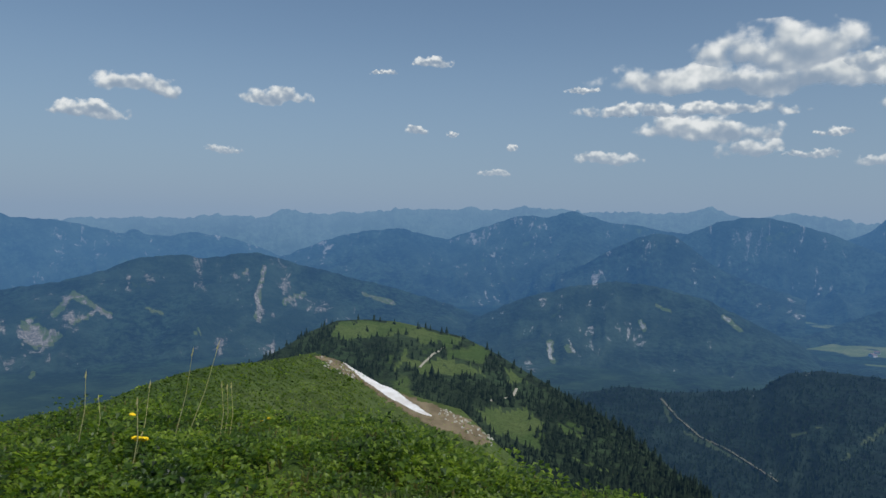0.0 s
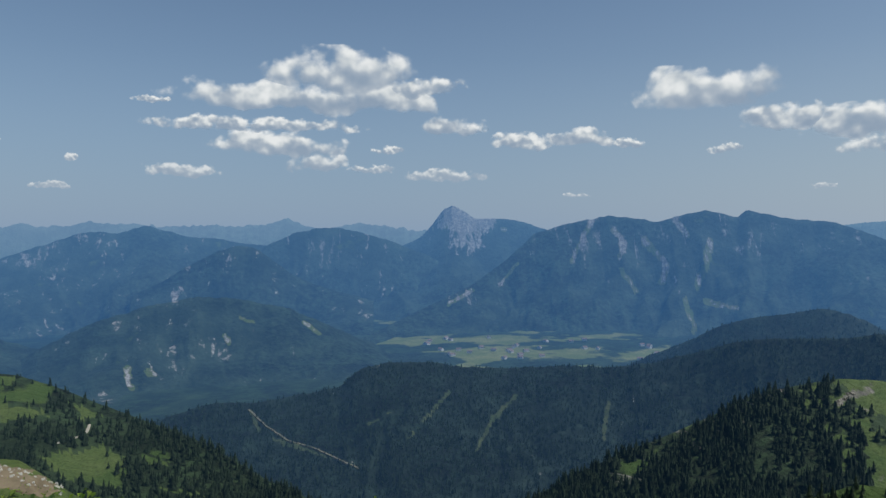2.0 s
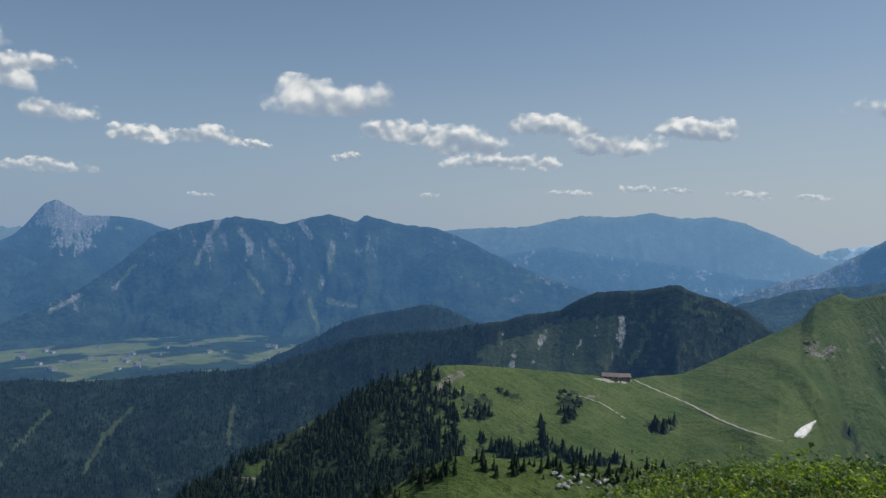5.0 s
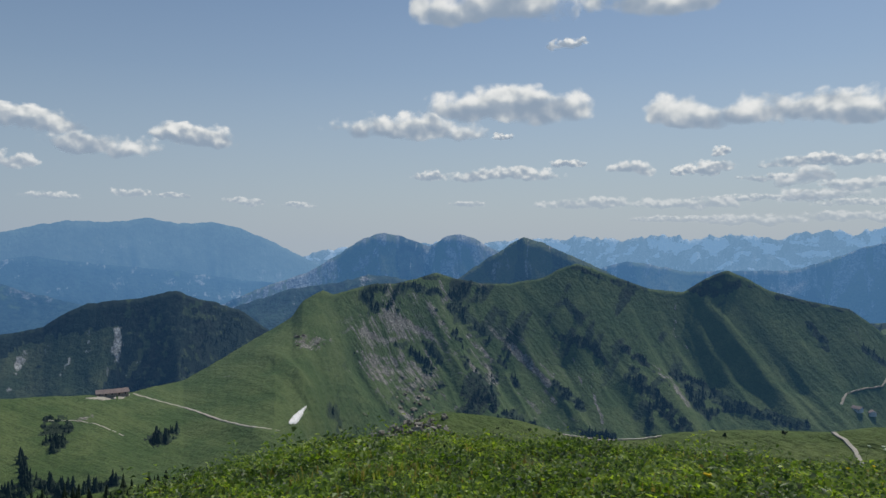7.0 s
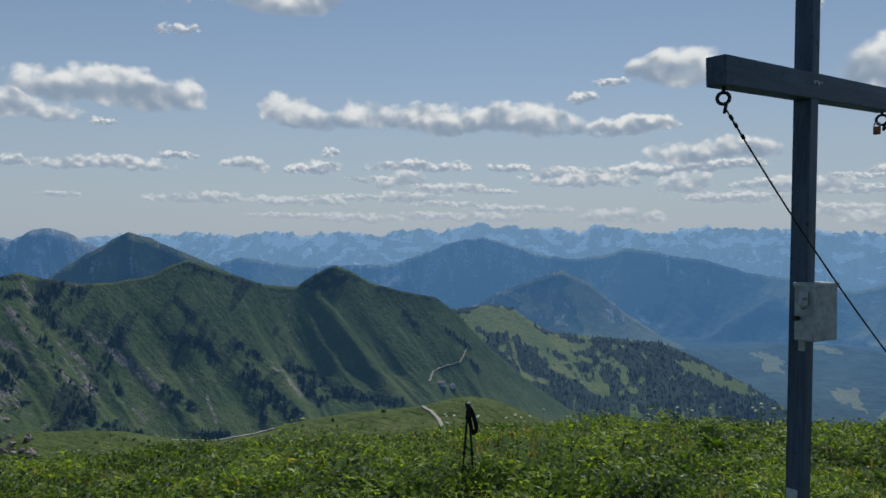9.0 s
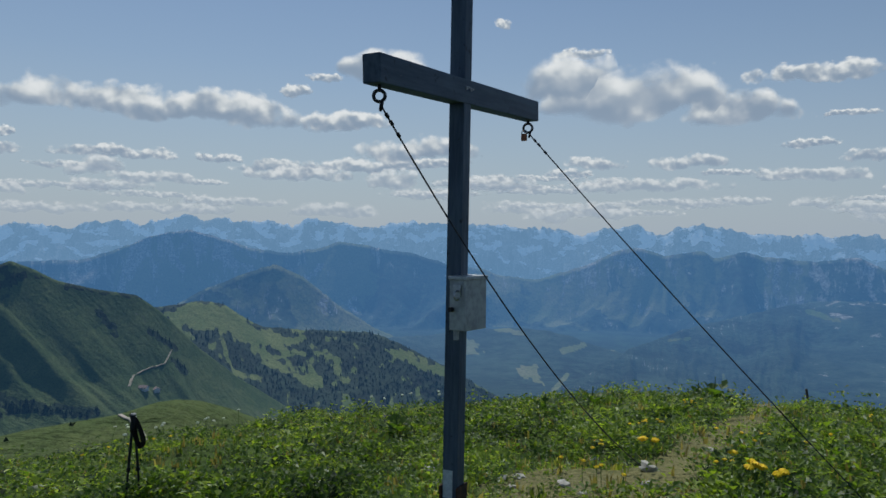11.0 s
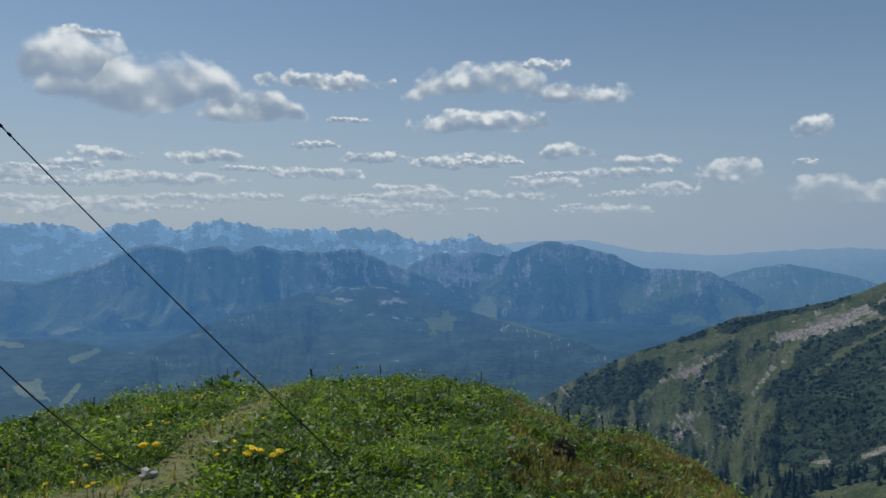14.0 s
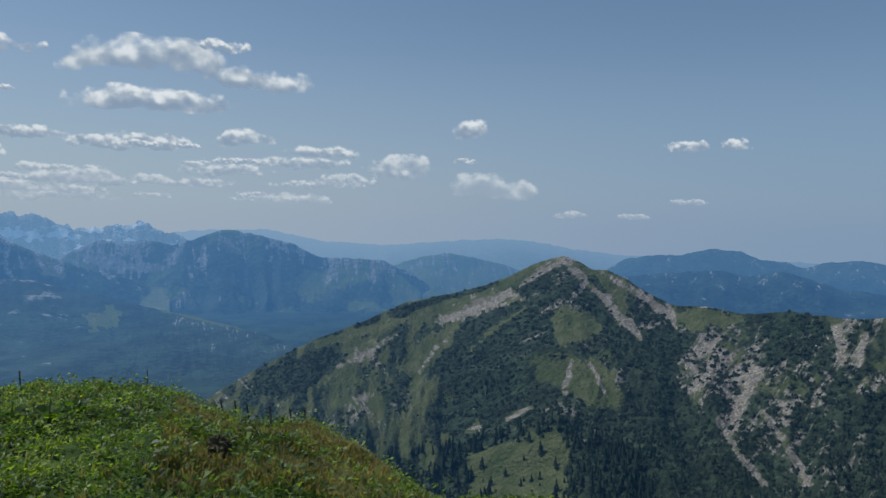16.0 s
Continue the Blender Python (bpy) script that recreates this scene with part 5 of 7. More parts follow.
for dz in (-0.05, 0.05):
    bm = rod([(-0.124, 0, 0), (-0.130, 0, 0)], 0.018, 12)
    rod([(-0.131, 0, 0), (-0.142, 0, 0)], 0.011, 6, bm)
    rod([(-0.146, 0, 0), (-0.155, 0, 0)], 0.006, 8, bm)
    bolt = part("bolt", bm, steel, cross, "bright steel through-bolt with washer")
    bolt.location = (0.066, dz * 0.55, BEAM_Z + 0.01)
part("base_shoe", box((0.17, 0.17, 0.014), (0, 0, 0.012)), rusty, cross, bevel=0.003)
for sx in (-1, 1):
    part("base_bracket", box((0.012, 0.13, 0.11), (sx * 0.054, 0, 0.065)), rusty, cross, "rusty steel bracket", bevel=0.003)
part("paint_scuff", box((0.060, 0.002, 0.16), (0.01, 0.0482, 0.13)), chalk, cross, "pale scraped paint")
part("paint_scuff", box((0.044, 0.002, 0.05), (0.012, 0.0482, 3.02), Matrix.Rotation(0.35, 4, "Y")), chalk, cross, "pale scraped paint")

# the eyes at the beam's ends, with shackles
B = beam.matrix_basis
ends = []
for k, (sy, n) in enumerate(((0.94, (0.45, -0.9, 0)), (-0.93, (0.30, -0.95, 0)))):
    e = B @ Vector((0, sy, -0.0700))
    bm = rod([e + Vector((0, 0, 0.01)), e - Vector((0, 0, 0.022))], 0.009, 8)
    ring(e - Vector((0, 0, 0.050)), n, (0.027, 0.031)[k], 0.0085, bm=bm)
    part("eye_bolt", bm, iron, cross, "dark iron eye bolt", True)
    ends.append(e - Vector((0, 0, 0.080)))

lock = part("padlock", box((0.040, 0.020, 0.050), ends[1] + Vector((0.022, 0.015, -0.035))), copper, cross, "small reddish brass padlock", bevel=0.005)
part("shackle", ring(ends[1] + Vector((0.022, 0.015, -0.002)), (0, 1, 0.0), 0.018, 0.004, n=14), steel, lock)


def guy(start, end, sag, name, label):
    """A steel guy cable with its shackle and clamps."""
    s, e = Vector(start), Vector(end)
    ob = thing(name, s, label, "cable")
    d = e - s
    pts = [d * t + Vector((0, 0, -sag * 4 * t * (1 - t))) for t in np.linspace(0.004, 1, 28)]
    part("rope", rod(pts, 0.0046, 6), iron, ob, smooth=True)
    n = (pts[3] - pts[0]).normalized()
    bm = ring(n * 0.02, Vector((0.9, 0.45, 0.2)), 0.020, 0.007, n=12)
    part("shackle", bm, iron, ob, "dark iron shackle", True)
    for k in (0.075, 0.12, 0.19):
        bm = rod([n * (k - 0.012), n * (k + 0.012)], 0.009, 6)
        rod([n * k - Vector((0, 0.016, 0)), n * k + Vector((0, 0.016, 0))], 0.004, 6, bm)
        part("clamp", bm, iron, ob, "cable clamp")
    bm = rod([d + Vector((0, 0, -0.12)), d + Vector((0.0, 0, 0.06))], 0.012, 8)
    part("ground_peg", bm, rusty, ob, "rusty ground peg")
    return ob


C0 = Vector((CX, CY, BASE))
guy(C0 + ends[0], (1.14, -5.75, height(1.14, -5.75)), 0.19, "guy_cable", "thin slightly slack steel guy cable of the cross")
guy(C0 + ends[1], (-0.50, -5.05, height(-0.50, -5.05)), 0.03, "guy_cable", "taut thin steel guy cable of the cross")

# the summit book's box on the post
book = thing("summit_book_box", (CX + 0.0, CY + 0.02, BASE + 1.01), "dull sheet-metal box for the summit book, on the post", "box", rz=-9)
bm = box((0.108, 0.215, 0.285), (-0.088, -0.018, 0.155))
part("case", bm, zinc, book, bevel=0.006)
part("lid", box((0.120, 0.227, 0.022), (-0.088, -0.018, 0.306)), zinc, book, bevel=0.004)
part("hinge", rod([(-0.03, -0.14, 0.296), (-0.03, 0.08, 0.296)], 0.007, 8), steel, book)
hasp = part("hasp", box((0.05, 0.006, 0.07), (-0.09, 0.0945, 0.235)), steel, book, bevel=0.002)
part("staple", ring((-0.095, 0.105, 0.21), (1, 0, 0), 0.026, 0.005, n=14), steel, hasp, "round steel staple")
part("catch", rod([(-0.055, 0.09, 0.13), (-0.055, 0.115, 0.13)], 0.014, 8), iron, book)
part("bracket", box((0.03, 0.03, 0.06), (-0.04, 0.02, -0.02)), zinc, book, bevel=0.003)

# ---- trekking poles stuck in the turf ----
black = plain("black_rubber_and_cord", (0.018, 0.018, 0.02), (0.010, 0.010, 0.011), 30.0, 0.7)
shaft = plain("dark_anodised_shaft", (0.03, 0.032, 0.036), (0.05, 0.055, 0.06), 20.0, 0.35, 0.7)
grey = plain("pale_grey_plastic", (0.42, 0.42, 0.42), (0.3, 0.3, 0.3), 20.0, 0.6)
PX, PY, PTOP = 4.29, -3.54, EYE - 1.30


def trekking_pole(foot, top, label, strap):
    ob = thing("trekking_pole", foot, label, "trekking pole", "trekking poles in the turf")
    d = Vector(top) - Vector(foot)
    part("lower_shaft", rod([(0, 0, -0.04), d * 0.45], 0.0075, 8), shaft, ob)
    part("upper_shaft", rod([d * 0.44, d * 0.9], 0.0095, 8), shaft, ob)
    part("clamp", rod([d * 0.42, d * 0.46], 0.014, 8), black, ob)
    bm = rod([d * 0.82, d * 0.86, d * 0.92, d * 0.97], 0.015, 10)
    rod([d * 0.965, d * 1.0 + Vector((0.02, 0, 0))], 0.021, 10, bm, 0.017)
    grip = part("grip", bm, black, ob, "black foam grip", True)
    part("cap", rod([d * 0.995, d * 1.008], 0.018, 10), grey, grip, "pale grey cap")
    if strap:
        out = Vector((-0.57, -0.82, 0))
        pts = [d * 0.97 + out * (0.022 * math.sin(t) + 0.05 * math.sin(t / 2)) - Vector((0, 0, 0.21 * math.sin(t / 2) ** 1.3)) for t in np.linspace(0.0, math.tau, 24)]
        bm = bmesh.new()
        wide = Vector((0.010, -0.006, 0.004)) + out * 0.016
        vs = [(bm.verts.new(p + wide), bm.verts.new(p - wide)) for p in pts]
        for a, b in zip(vs, vs[1:]):
            bm.faces.new((a[0], b[0], b[1], a[1]))
        bmesh.ops.solidify(bm, geom=bm.faces[:], thickness=0.003)
        part("strap", bm, black, ob, "black hanging wrist strap")
    return ob


zf = height(PX, PY) - 0.05
trekking_pole((PX + 0.02, PY + 0.06, zf), (PX, PY, PTOP), "black trekking pole with hanging wrist strap, stuck upright", True)
trekking_pole((PX - 0.02, PY - 0.05, zf), (PX + 0.03, PY - 0.03, PTOP - 0.03), "black trekking pole leaning against its pair", True)

# ---- spruces ----
def spruce_shape(seed, tiers=5, sides=7, trunk=True):
    """A unit spruce, one high: a trunk and ragged drooping tiers."""
    rng = np.random.RandomState(seed)
    v, f = [], []

    def cone(z0, z1, r0, jitter):
        b = len(v)
        for k in range(sides):
            a = math.tau * (k + rng.uniform(-0.25, 0.25)) / sides
            r = r0 * rng.uniform(1 - jitter, 1 + jitter)
            v.append((r * math.cos(a), r * math.sin(a), z0 - 0.03 * rng.uniform(0, 1.6)))
        v.append((rng.uniform(-0.01, 0.01), rng.uniform(-0.01, 0.01), z1))
        for k in range(sides):
            f.append((b + k, b + (k + 1) % sides, b + sides))

    for i in range(tiers):
        t = i / tiers
        cone(0.10 + 0.80 * t, 0.10 + 0.80 * t + 0.34 - 0.12 * t, 0.205 * (1 - t) ** 0.9 + 0.02, 0.3)
    b = len(v)
    for k in range(4 if trunk else 0):
        v.append((0.02 * math.cos(k * math.pi / 2), 0.02 * math.sin(k * math.pi / 2), -0.05))
    v.append((0, 0, 0.3))
    for k in range(4 if trunk else 0):
        f.append((b + k, b + (k + 1) % 4, b + 4))
    return np.array(v), np.array(f)


def shrub_shape(seed):
    """A unit dwarf pine or low bush: a few ragged lobes."""
    rng = np.random.RandomState(seed)
    v, f = [], []
    for i in range(3):
        c = rng.uniform(-0.35, 0.35, 2)
        b, n, h = len(v), 5, rng.uniform(0.45, 0.8)
        for k in range(n):
            a = math.tau * (k + rng.uniform(-0.3, 0.3)) / n
            r = rng.uniform(0.25, 0.48)
            v.append((c[0] + r * math.cos(a), c[1] + r * math.sin(a), rng.uniform(-0.1, 0.2)))
        v.append((c[0] + rng.uniform(-0.1, 0.1), c[1] + rng.uniform(-0.1, 0.1), h))
        for k in range(n):
            f.append((b + k, b + (k + 1) % n, b + n))
    return np.array(v), np.array(f)


def needles(name, dark, light):
    m, nt, b = surface(name, 0.85)
    g = nt.nodes.new("ShaderNodeNewGeometry")
    tc = nt.nodes.new("ShaderNodeTexCoord")
    n = grain(nt, tc.outputs["Object"], 1.2, 3, 0.6)
    k = calc(nt, "ADD", calc(nt, "MULTIPLY", g.outputs["Random Per Island"], 0.7), calc(nt, "MULTIPLY", n, 0.4))
    nt.links.new(blend(nt, k, dark, light), b.inputs["Base Color"])
    # the trees take the painted distance haze too
    painted_haze(nt, b)
    return m


spruce_green = needles("spruce_needles", (0.008, 0.016, 0.009), (0.025, 0.042, 0.018))
SHAPES = [spruce_shape(k, 4, 5) for k in range(6)]
FAR_SHAPES = [spruce_shape(20 + k, 3, 5, False) for k in range(6)]
BUSHES = [shrub_shape(40 + k) for k in range(4)]


def planted(name, places, sizes, shapes, material, label, category, seed, slim=(0.85, 1.25)):
    """Many trees in one mesh."""
    rng = np.random.RandomState(seed)
    V, F, base = [], [], 0
    pick = rng.randint(0, len(shapes), len(places))
    for k, (sv, sf) in enumerate(shapes):
        sel = pick == k
        p, s = places[sel], sizes[sel]
        if not len(p):
            continue
        a = rng.uniform(0, math.tau, len(p))
        w = rng.uniform(*slim, len(p))
        c, n = np.cos(a)[:, None], np.sin(a)[:, None]
        x = (sv[:, 0] * c - sv[:, 1] * n) * (s * w)[:, None] + p[:, 0:1]
        y = (sv[:, 0] * n + sv[:, 1] * c) * (s * w)[:, None] + p[:, 1:2]
        z = sv[:, 2] * s[:, None] + p[:, 2:3]
        V.append(np.stack([x, y, z], -1).reshape(-1, 3))
        F.append((sf[None] + (base + np.arange(len(p)) * len(sv))[:, None, None]).reshape(-1, 3))
        base += len(p) * len(sv)
    me = mesh_of(name, np.concatenate(V), np.concatenate(F), False)
    me.materials.append(material)
    return tagged(new(name, me), label, category, kind="stuff")


def sites(key, count, seed, a0=-999, a1=999, lo=0.42, s0=0.0, s1=1.0, sharp=0.25, spare=0.0):
    """Places on a piece of country, thick where its wood value is high."""
    A, R, Zs, W = LAND[key]
    rng = np.random.RandomState(seed)
    a = rng.uniform(max(A[0], a0), min(A[-1], a1), count)
    u = rng.uniform(s0, s1, count) * (R.shape[0] - 1.001)
    j = np.clip((a - A[0]) / (A[1] - A[0]), 0, len(A) - 1.001)
    i0, j0 = u.astype(int), j.astype(int)
    fu, fj = u - i0, j - j0

    def at(G):
        return (G[i0, j0] * (1 - fu) + G[i0 + 1, j0] * fu) * (1 - fj) + (G[i0, j0 + 1] * (1 - fu) + G[i0 + 1, j0 + 1] * fu) * fj

    r, z, w = at(R), at(Zs), at(W)
    keep = rng.uniform(0, 1, count) < np.clip((w - lo) / sharp, spare, 1)
    a, r, z = np.radians(a[keep]), r[keep], z[keep]
    return np.stack([r * np.sin(a), r * np.cos(a), z - 0.2], -1)


def forest(key, name, count, tall, label, seed, shapes=None, **where):
    p = sites(key, count, seed, **where)
    rng = np.random.RandomState(seed + 1)
    return planted(name, p, (0.4 + 0.8 * rng.uniform(0, 1, len(p)) ** 0.8) * tall * (0.7 + 0.6 * fbm(p[:, 0] / 40, p[:, 1] / 40, seed, 3)), shapes or SHAPES, spruce_green, label, "forest", seed)


def bushes(key, name, count, tall, label, seed, **where):
    p = sites(key, count, seed, **where)
    rng = np.random.RandomState(seed + 1)
    return planted(name, p, rng.uniform(0.5, 1.3, len(p)) * tall, BUSHES, spruce_green, label, "shrubs", seed, (0.9, 1.6))


forest("knoll", "spruce_wood", 12000, 6.2, "dark spruces scattered over the green knoll", 201, lo=0.42, sharp=0.45, spare=0.04)
forest("d1", "spruce_forest", 26000, 6.4, "dense dark spruce forest on the ridge painted shade-dark", 202, FAR_SHAPES, lo=0.35, a1=65)
forest("d1", "spruce_wood", 4500, 5, "small dark spruces on the gullied slope", 212, FAR_SHAPES, lo=0.4, a0=64, s1=0.97)
forest("d0", "spruce_forest", 6500, 6.5, "dark spruce forest on the far hill", 203, FAR_SHAPES, lo=0.3)
forest("r1", "spruce_wood", 11000, 6.0, "dark spruces on the steep alp slope", 204, a0=36, a1=63.5, lo=0.56)
forest("r1", "spruce_wood", 9000, 6.4, "groups of spruces on the green alp", 205, a0=61, a1=92, s1=0.8, lo=0.50)
forest("r1", "spruce_wood", 36000, 5.6, "spruces in lines on the cliffy ridge", 206, FAR_SHAPES, a0=91, a1=140, lo=0.62, s1=0.985, sharp=0.3)
bushes("r1", "dwarf_pine_scrub", 7000, 2.8, "dark dwarf pine scrub on the grassy ridge", 207, a0=62, a1=130, lo=0.48)
forest("r2", "spruce_forest", 17000, 5.6, "spruce forest with clearings", 208, FAR_SHAPES, lo=0.46)
bushes("west", "dwarf_pine_scrub", 20000, 3.6, "dark dwarf pine on the limestone slopes", 209, lo=0.42)
forest("west", "spruce_wood", 2600, 11, "spruces on the lower flank of the rocky mountain", 210, a0=196, a1=232, s1=0.5, lo=0.35, spare=0.1)
forest("q1", "spruce_row", 160, 3.4, "small row of dark spruces behind the mound", 211, s0=0.93, lo=-0.6)

# ---- the turf of the summit: leafy herbs, grass, flowers ----
def greenery(name, tones, rough=0.48):
    """Leaves whose green changes from one to the next and over the ground."""
    m, nt, b = surface(name, rough)
    g = nt.nodes.new("ShaderNodeNewGeometry")
    tc = nt.nodes.new("ShaderNodeTexCoord")
    n = step(nt, grain(nt, tc.outputs["Object"], 1.5, 5, 0.65), 0.30, 0.72)
    k = calc(nt, "ADD", calc(nt, "MULTIPLY", g.outputs["Random Per Island"], 0.44), calc(nt, "MULTIPLY", n, 0.56))
    nt.links.new(ramp(nt, k, tones), b.inputs["Base Color"])
    b.inputs["Specular IOR Level"].default_value = 0.5
    tl = nt.nodes.new("ShaderNodeBsdfTranslucent")
    nt.links.new(ramp(nt, k, [(p, (c[0] * 1.95, c[1] * 1.9, c[2] * 0.85)) for p, c in tones]), tl.inputs[0])
    mix = nt.nodes.new("ShaderNodeMixShader")
    mix.inputs[0].default_value = 0.55
    nt.links.new(b.outputs[0], mix.inputs[1])
    nt.links.new(tl.outputs[0], mix.inputs[2])
    nt.links.new(mix.outputs[0], nt.nodes["Material Output"].inputs[0])
    return m


herb_green = greenery("herb_leaf", [(0.1, (0.009, 0.024, 0.004)), (0.45, (0.070, 0.132, 0.011)), (0.92, (0.29, 0.375, 0.044))])
grass_green = greenery("grass_blade", [(0.1, (0.05, 0.085, 0.014)), (0.6, (0.13, 0.18, 0.026)), (0.95, (0.30, 0.28, 0.10))], 0.7)
straw = greenery("dry_grass", [(0.1, (0.10, 0.095, 0.035)), (0.9, (0.27, 0.225, 0.10))], 0.8)
pale_straw = greenery("bleached_stalk", [(0.1, (0.42, 0.40, 0.28)), (0.9, (0.60, 0.56, 0.42))], 0.8)


def ground_spots(count, seed, r0, r1, a0=-38.0, a1=256.0, power=1.0, keep_worn=0.12, patch=0.0):
    """Places on the summit turf, thicker near the eye; few where feet have worn it."""
    rng = np.random.RandomState(seed)
    t = rng.uniform(0, 1, count)
    r = (r0 ** power + (r1 ** power - r0 ** power) * t) ** (1 / power) if power else r0 * (r1 / r0) ** t
    a = np.radians(rng.uniform(a0, a1, count))
    x, y = r * np.sin(a), r * np.cos(a)
    keep = rng.uniform(0, 1, count) > worn_at(x, y) * (1 - keep_worn) * 1.2
    if patch:          # herbs and grass stand in patches, with gaps between the clumps
        n = fbm(x / 1.7, y / 1.7, 67, 4)
        keep &= rng.uniform(0, 1, count) < np.clip(0.65 + patch * 4 * (n - 0.5), 0.3, 1)
        keep &= fbm(x / 0.3, y / 0.3, 68, 2) > 0.30
    x, y = x[keep], y[keep]
    return x, y, turf_height(x, y), rng


def leaves(name, spots, per, size, tall, spread, material, label, seed, lean=(0.15, 1.1)):
    """Rosettes of small folded leaves."""
    x, y, z, rng = spots
    n = len(x)
    r = np.hypot(x, y)
    clump = fbm(x / 0.8, y / 0.8, seed, 3)
    k = np.repeat(np.arange(n), per)
    m = len(k)
    ang = rng.uniform(0, math.tau, m)
    out = rng.uniform(0, 1, m) ** 0.7 * spread
    el = rng.uniform(*lean, m)
    ln = size * rng.uniform(0.6, 1.4, m) * (0.7 + 0.6 * clump[k]) * (1 + 0.035 * r[k])
    wd = ln * rng.uniform(0.55, 0.85, m)
    h = tall * rng.uniform(0.2, 1.0, m) * (0.25 + 5.0 * np.clip(clump[k] - 0.32, 0, 1) ** 1.5)
    c, s = np.cos(ang), np.sin(ang)
    bx, by, bz = x[k] + out * c, y[k] + out * s, z[k] + h
    dx, dy, dz = c * np.cos(el), s * np.cos(el), np.sin(el)
    px, py = -s, c
    tip = np.stack([bx + dx * ln, by + dy * ln, bz + dz * ln - 0.15 * ln], -1)
    root = np.stack([bx, by, bz], -1)
    mid = root + np.stack([dx, dy, dz], -1) * (ln * 0.5)[:, None] + np.array([0, 0, 1.0]) * (ln * 0.10)[:, None]
    side = np.stack([px * wd / 2, py * wd / 2, 0.06 * ln], -1)
    V = np.stack([root, mid + side, tip, mid - side], 1).reshape(-1, 3)
    b = np.arange(m)[:, None] * 4
    F = np.concatenate([b + np.array([0, 1, 2]), b + np.array([0, 2, 3])], 0)
    me = mesh_of(name, V, F, False)
    me.materials.append(material)
    return tagged(new(name, me), label, "grass", kind="stuff")


def blades(name, spots, per, size, material, label, bend=0.45, width=0.006):
    """Tufts of narrow bent blades."""
    x, y, z, rng = spots
    k = np.repeat(np.arange(len(x)), per)
    m = len(k)
    r = np.hypot(x, y)
    ang = rng.uniform(0, math.tau, m)
    ln = size * rng.uniform(0.5, 1.3, m)
    w = width * (1 + 0.10 * r[k])
    c, s = np.cos(ang), np.sin(ang)
    out = rng.uniform(0, 0.05, m)
    root = np.stack([x[k] + out * c, y[k] + out * s, z[k]], -1)
    bd = bend * rng.uniform(0.2, 1.4, m)
    mid = root + np.stack([c * ln * bd * 0.3, s * ln * bd * 0.3, ln * 0.62], -1)
    tip = root + np.stack([c * ln * bd, s * ln * bd, ln * (1 - 0.25 * bd)], -1)
    side = np.stack([-s * w, c * w, 0 * w], -1)
    V = np.stack([root - side, root + side, mid + side * 0.7, mid - side * 0.7, tip], 1).reshape(-1, 3)
    b = np.arange(m)[:, None] * 5
    F = np.concatenate([b + np.array(t) for t in ((0, 1, 2), (0, 2, 3), (3, 2, 4))], 0)
    me = mesh_of(name, V, F, False)
    me.materials.append(material)
    return tagged(new(name, me), label, "grass", kind="stuff")


leaves("low_herbs", ground_spots(104000, 301, 4.0, 17, power=0.3, patch=0.4), 8, 0.032, 0.11, 0.11, herb_green, "dense bright green leafy herbs covering the summit", 71)
leaves("low_herbs", ground_spots(15000, 309, 0.5, 4.2, a0=0, a1=360, power=2.0, patch=0.4), 6, 0.036, 0.08, 0.11, herb_green, "short trodden herbs round the standing place", 73)
leaves("low_herbs", ground_spots(9000, 310, 4.0, 15, a0=256, a1=322, power=0.6, patch=0.4), 6, 0.040, 0.11, 0.11, herb_green, "leafy herbs on the far side of the summit", 74)
leaves("tall_herbs", ground_spots(9000, 302, 4.2, 18, power=0.6, patch=1.4), 10, 0.044, 0.20, 0.12, herb_green, "taller clumps of broad green alpine herbs", 72, (0.0, 0.9))
blades("grass_tufts", ground_spots(9000, 303, 4.0, 19, power=0.4, patch=-0.9), 6, 0.085, grass_green, "fine grass growing among the herbs")
blades("dry_grass", ground_spots(5000, 304, 4.0, 20, power=0.6, keep_worn=1.0), 4, 0.10, straw, "yellowed dry grass blades in the turf")

blades("dry_grass", ground_spots(14000, 308, 5.5, 15, a0=196, a1=226, power=1.3, keep_worn=1.0), 5, 0.085, straw, "yellowed dry grass on the steep western edge")


def tussocks(key, name, count, size, label, seed, **where):
    p = sites(key, count, seed, lo=-2.0, sharp=1.0, **where)
    rng = np.random.RandomState(seed)
    return blades(name, (p[:, 0], p[:, 1], p[:, 2], rng), 3, size, herb_green, label, 0.7, 0.016)


tussocks("shoulder", "grass_tufts", 42000, 0.28, "rough grass tufts on the shoulder", 305, s0=0.15, a1=-6)
tussocks("shoulder", "grass_tufts", 16000, 0.26, "rough grass tufts below the snow", 307, s0=0.1, s1=0.95, a0=-8.5)
bushes("q2", "low_scrub", 500, 0.9, "low dark scrub on the grassy shoulder", 306, lo=-0.4, sharp=2.5)

# ---- flowers ----
yellow = plain("yellow_petals", (0.90, 0.66, 0.015), (0.85, 0.52, 0.01), 60.0, 0.6)
white = plain("white_umbel", (0.72, 0.74, 0.62), (0.55, 0.60, 0.42), 50.0, 0.7)
stem_green = plain("flower_stem", (0.08, 0.14, 0.02), (0.12, 0.17, 0.04), 30.0, 0.7)


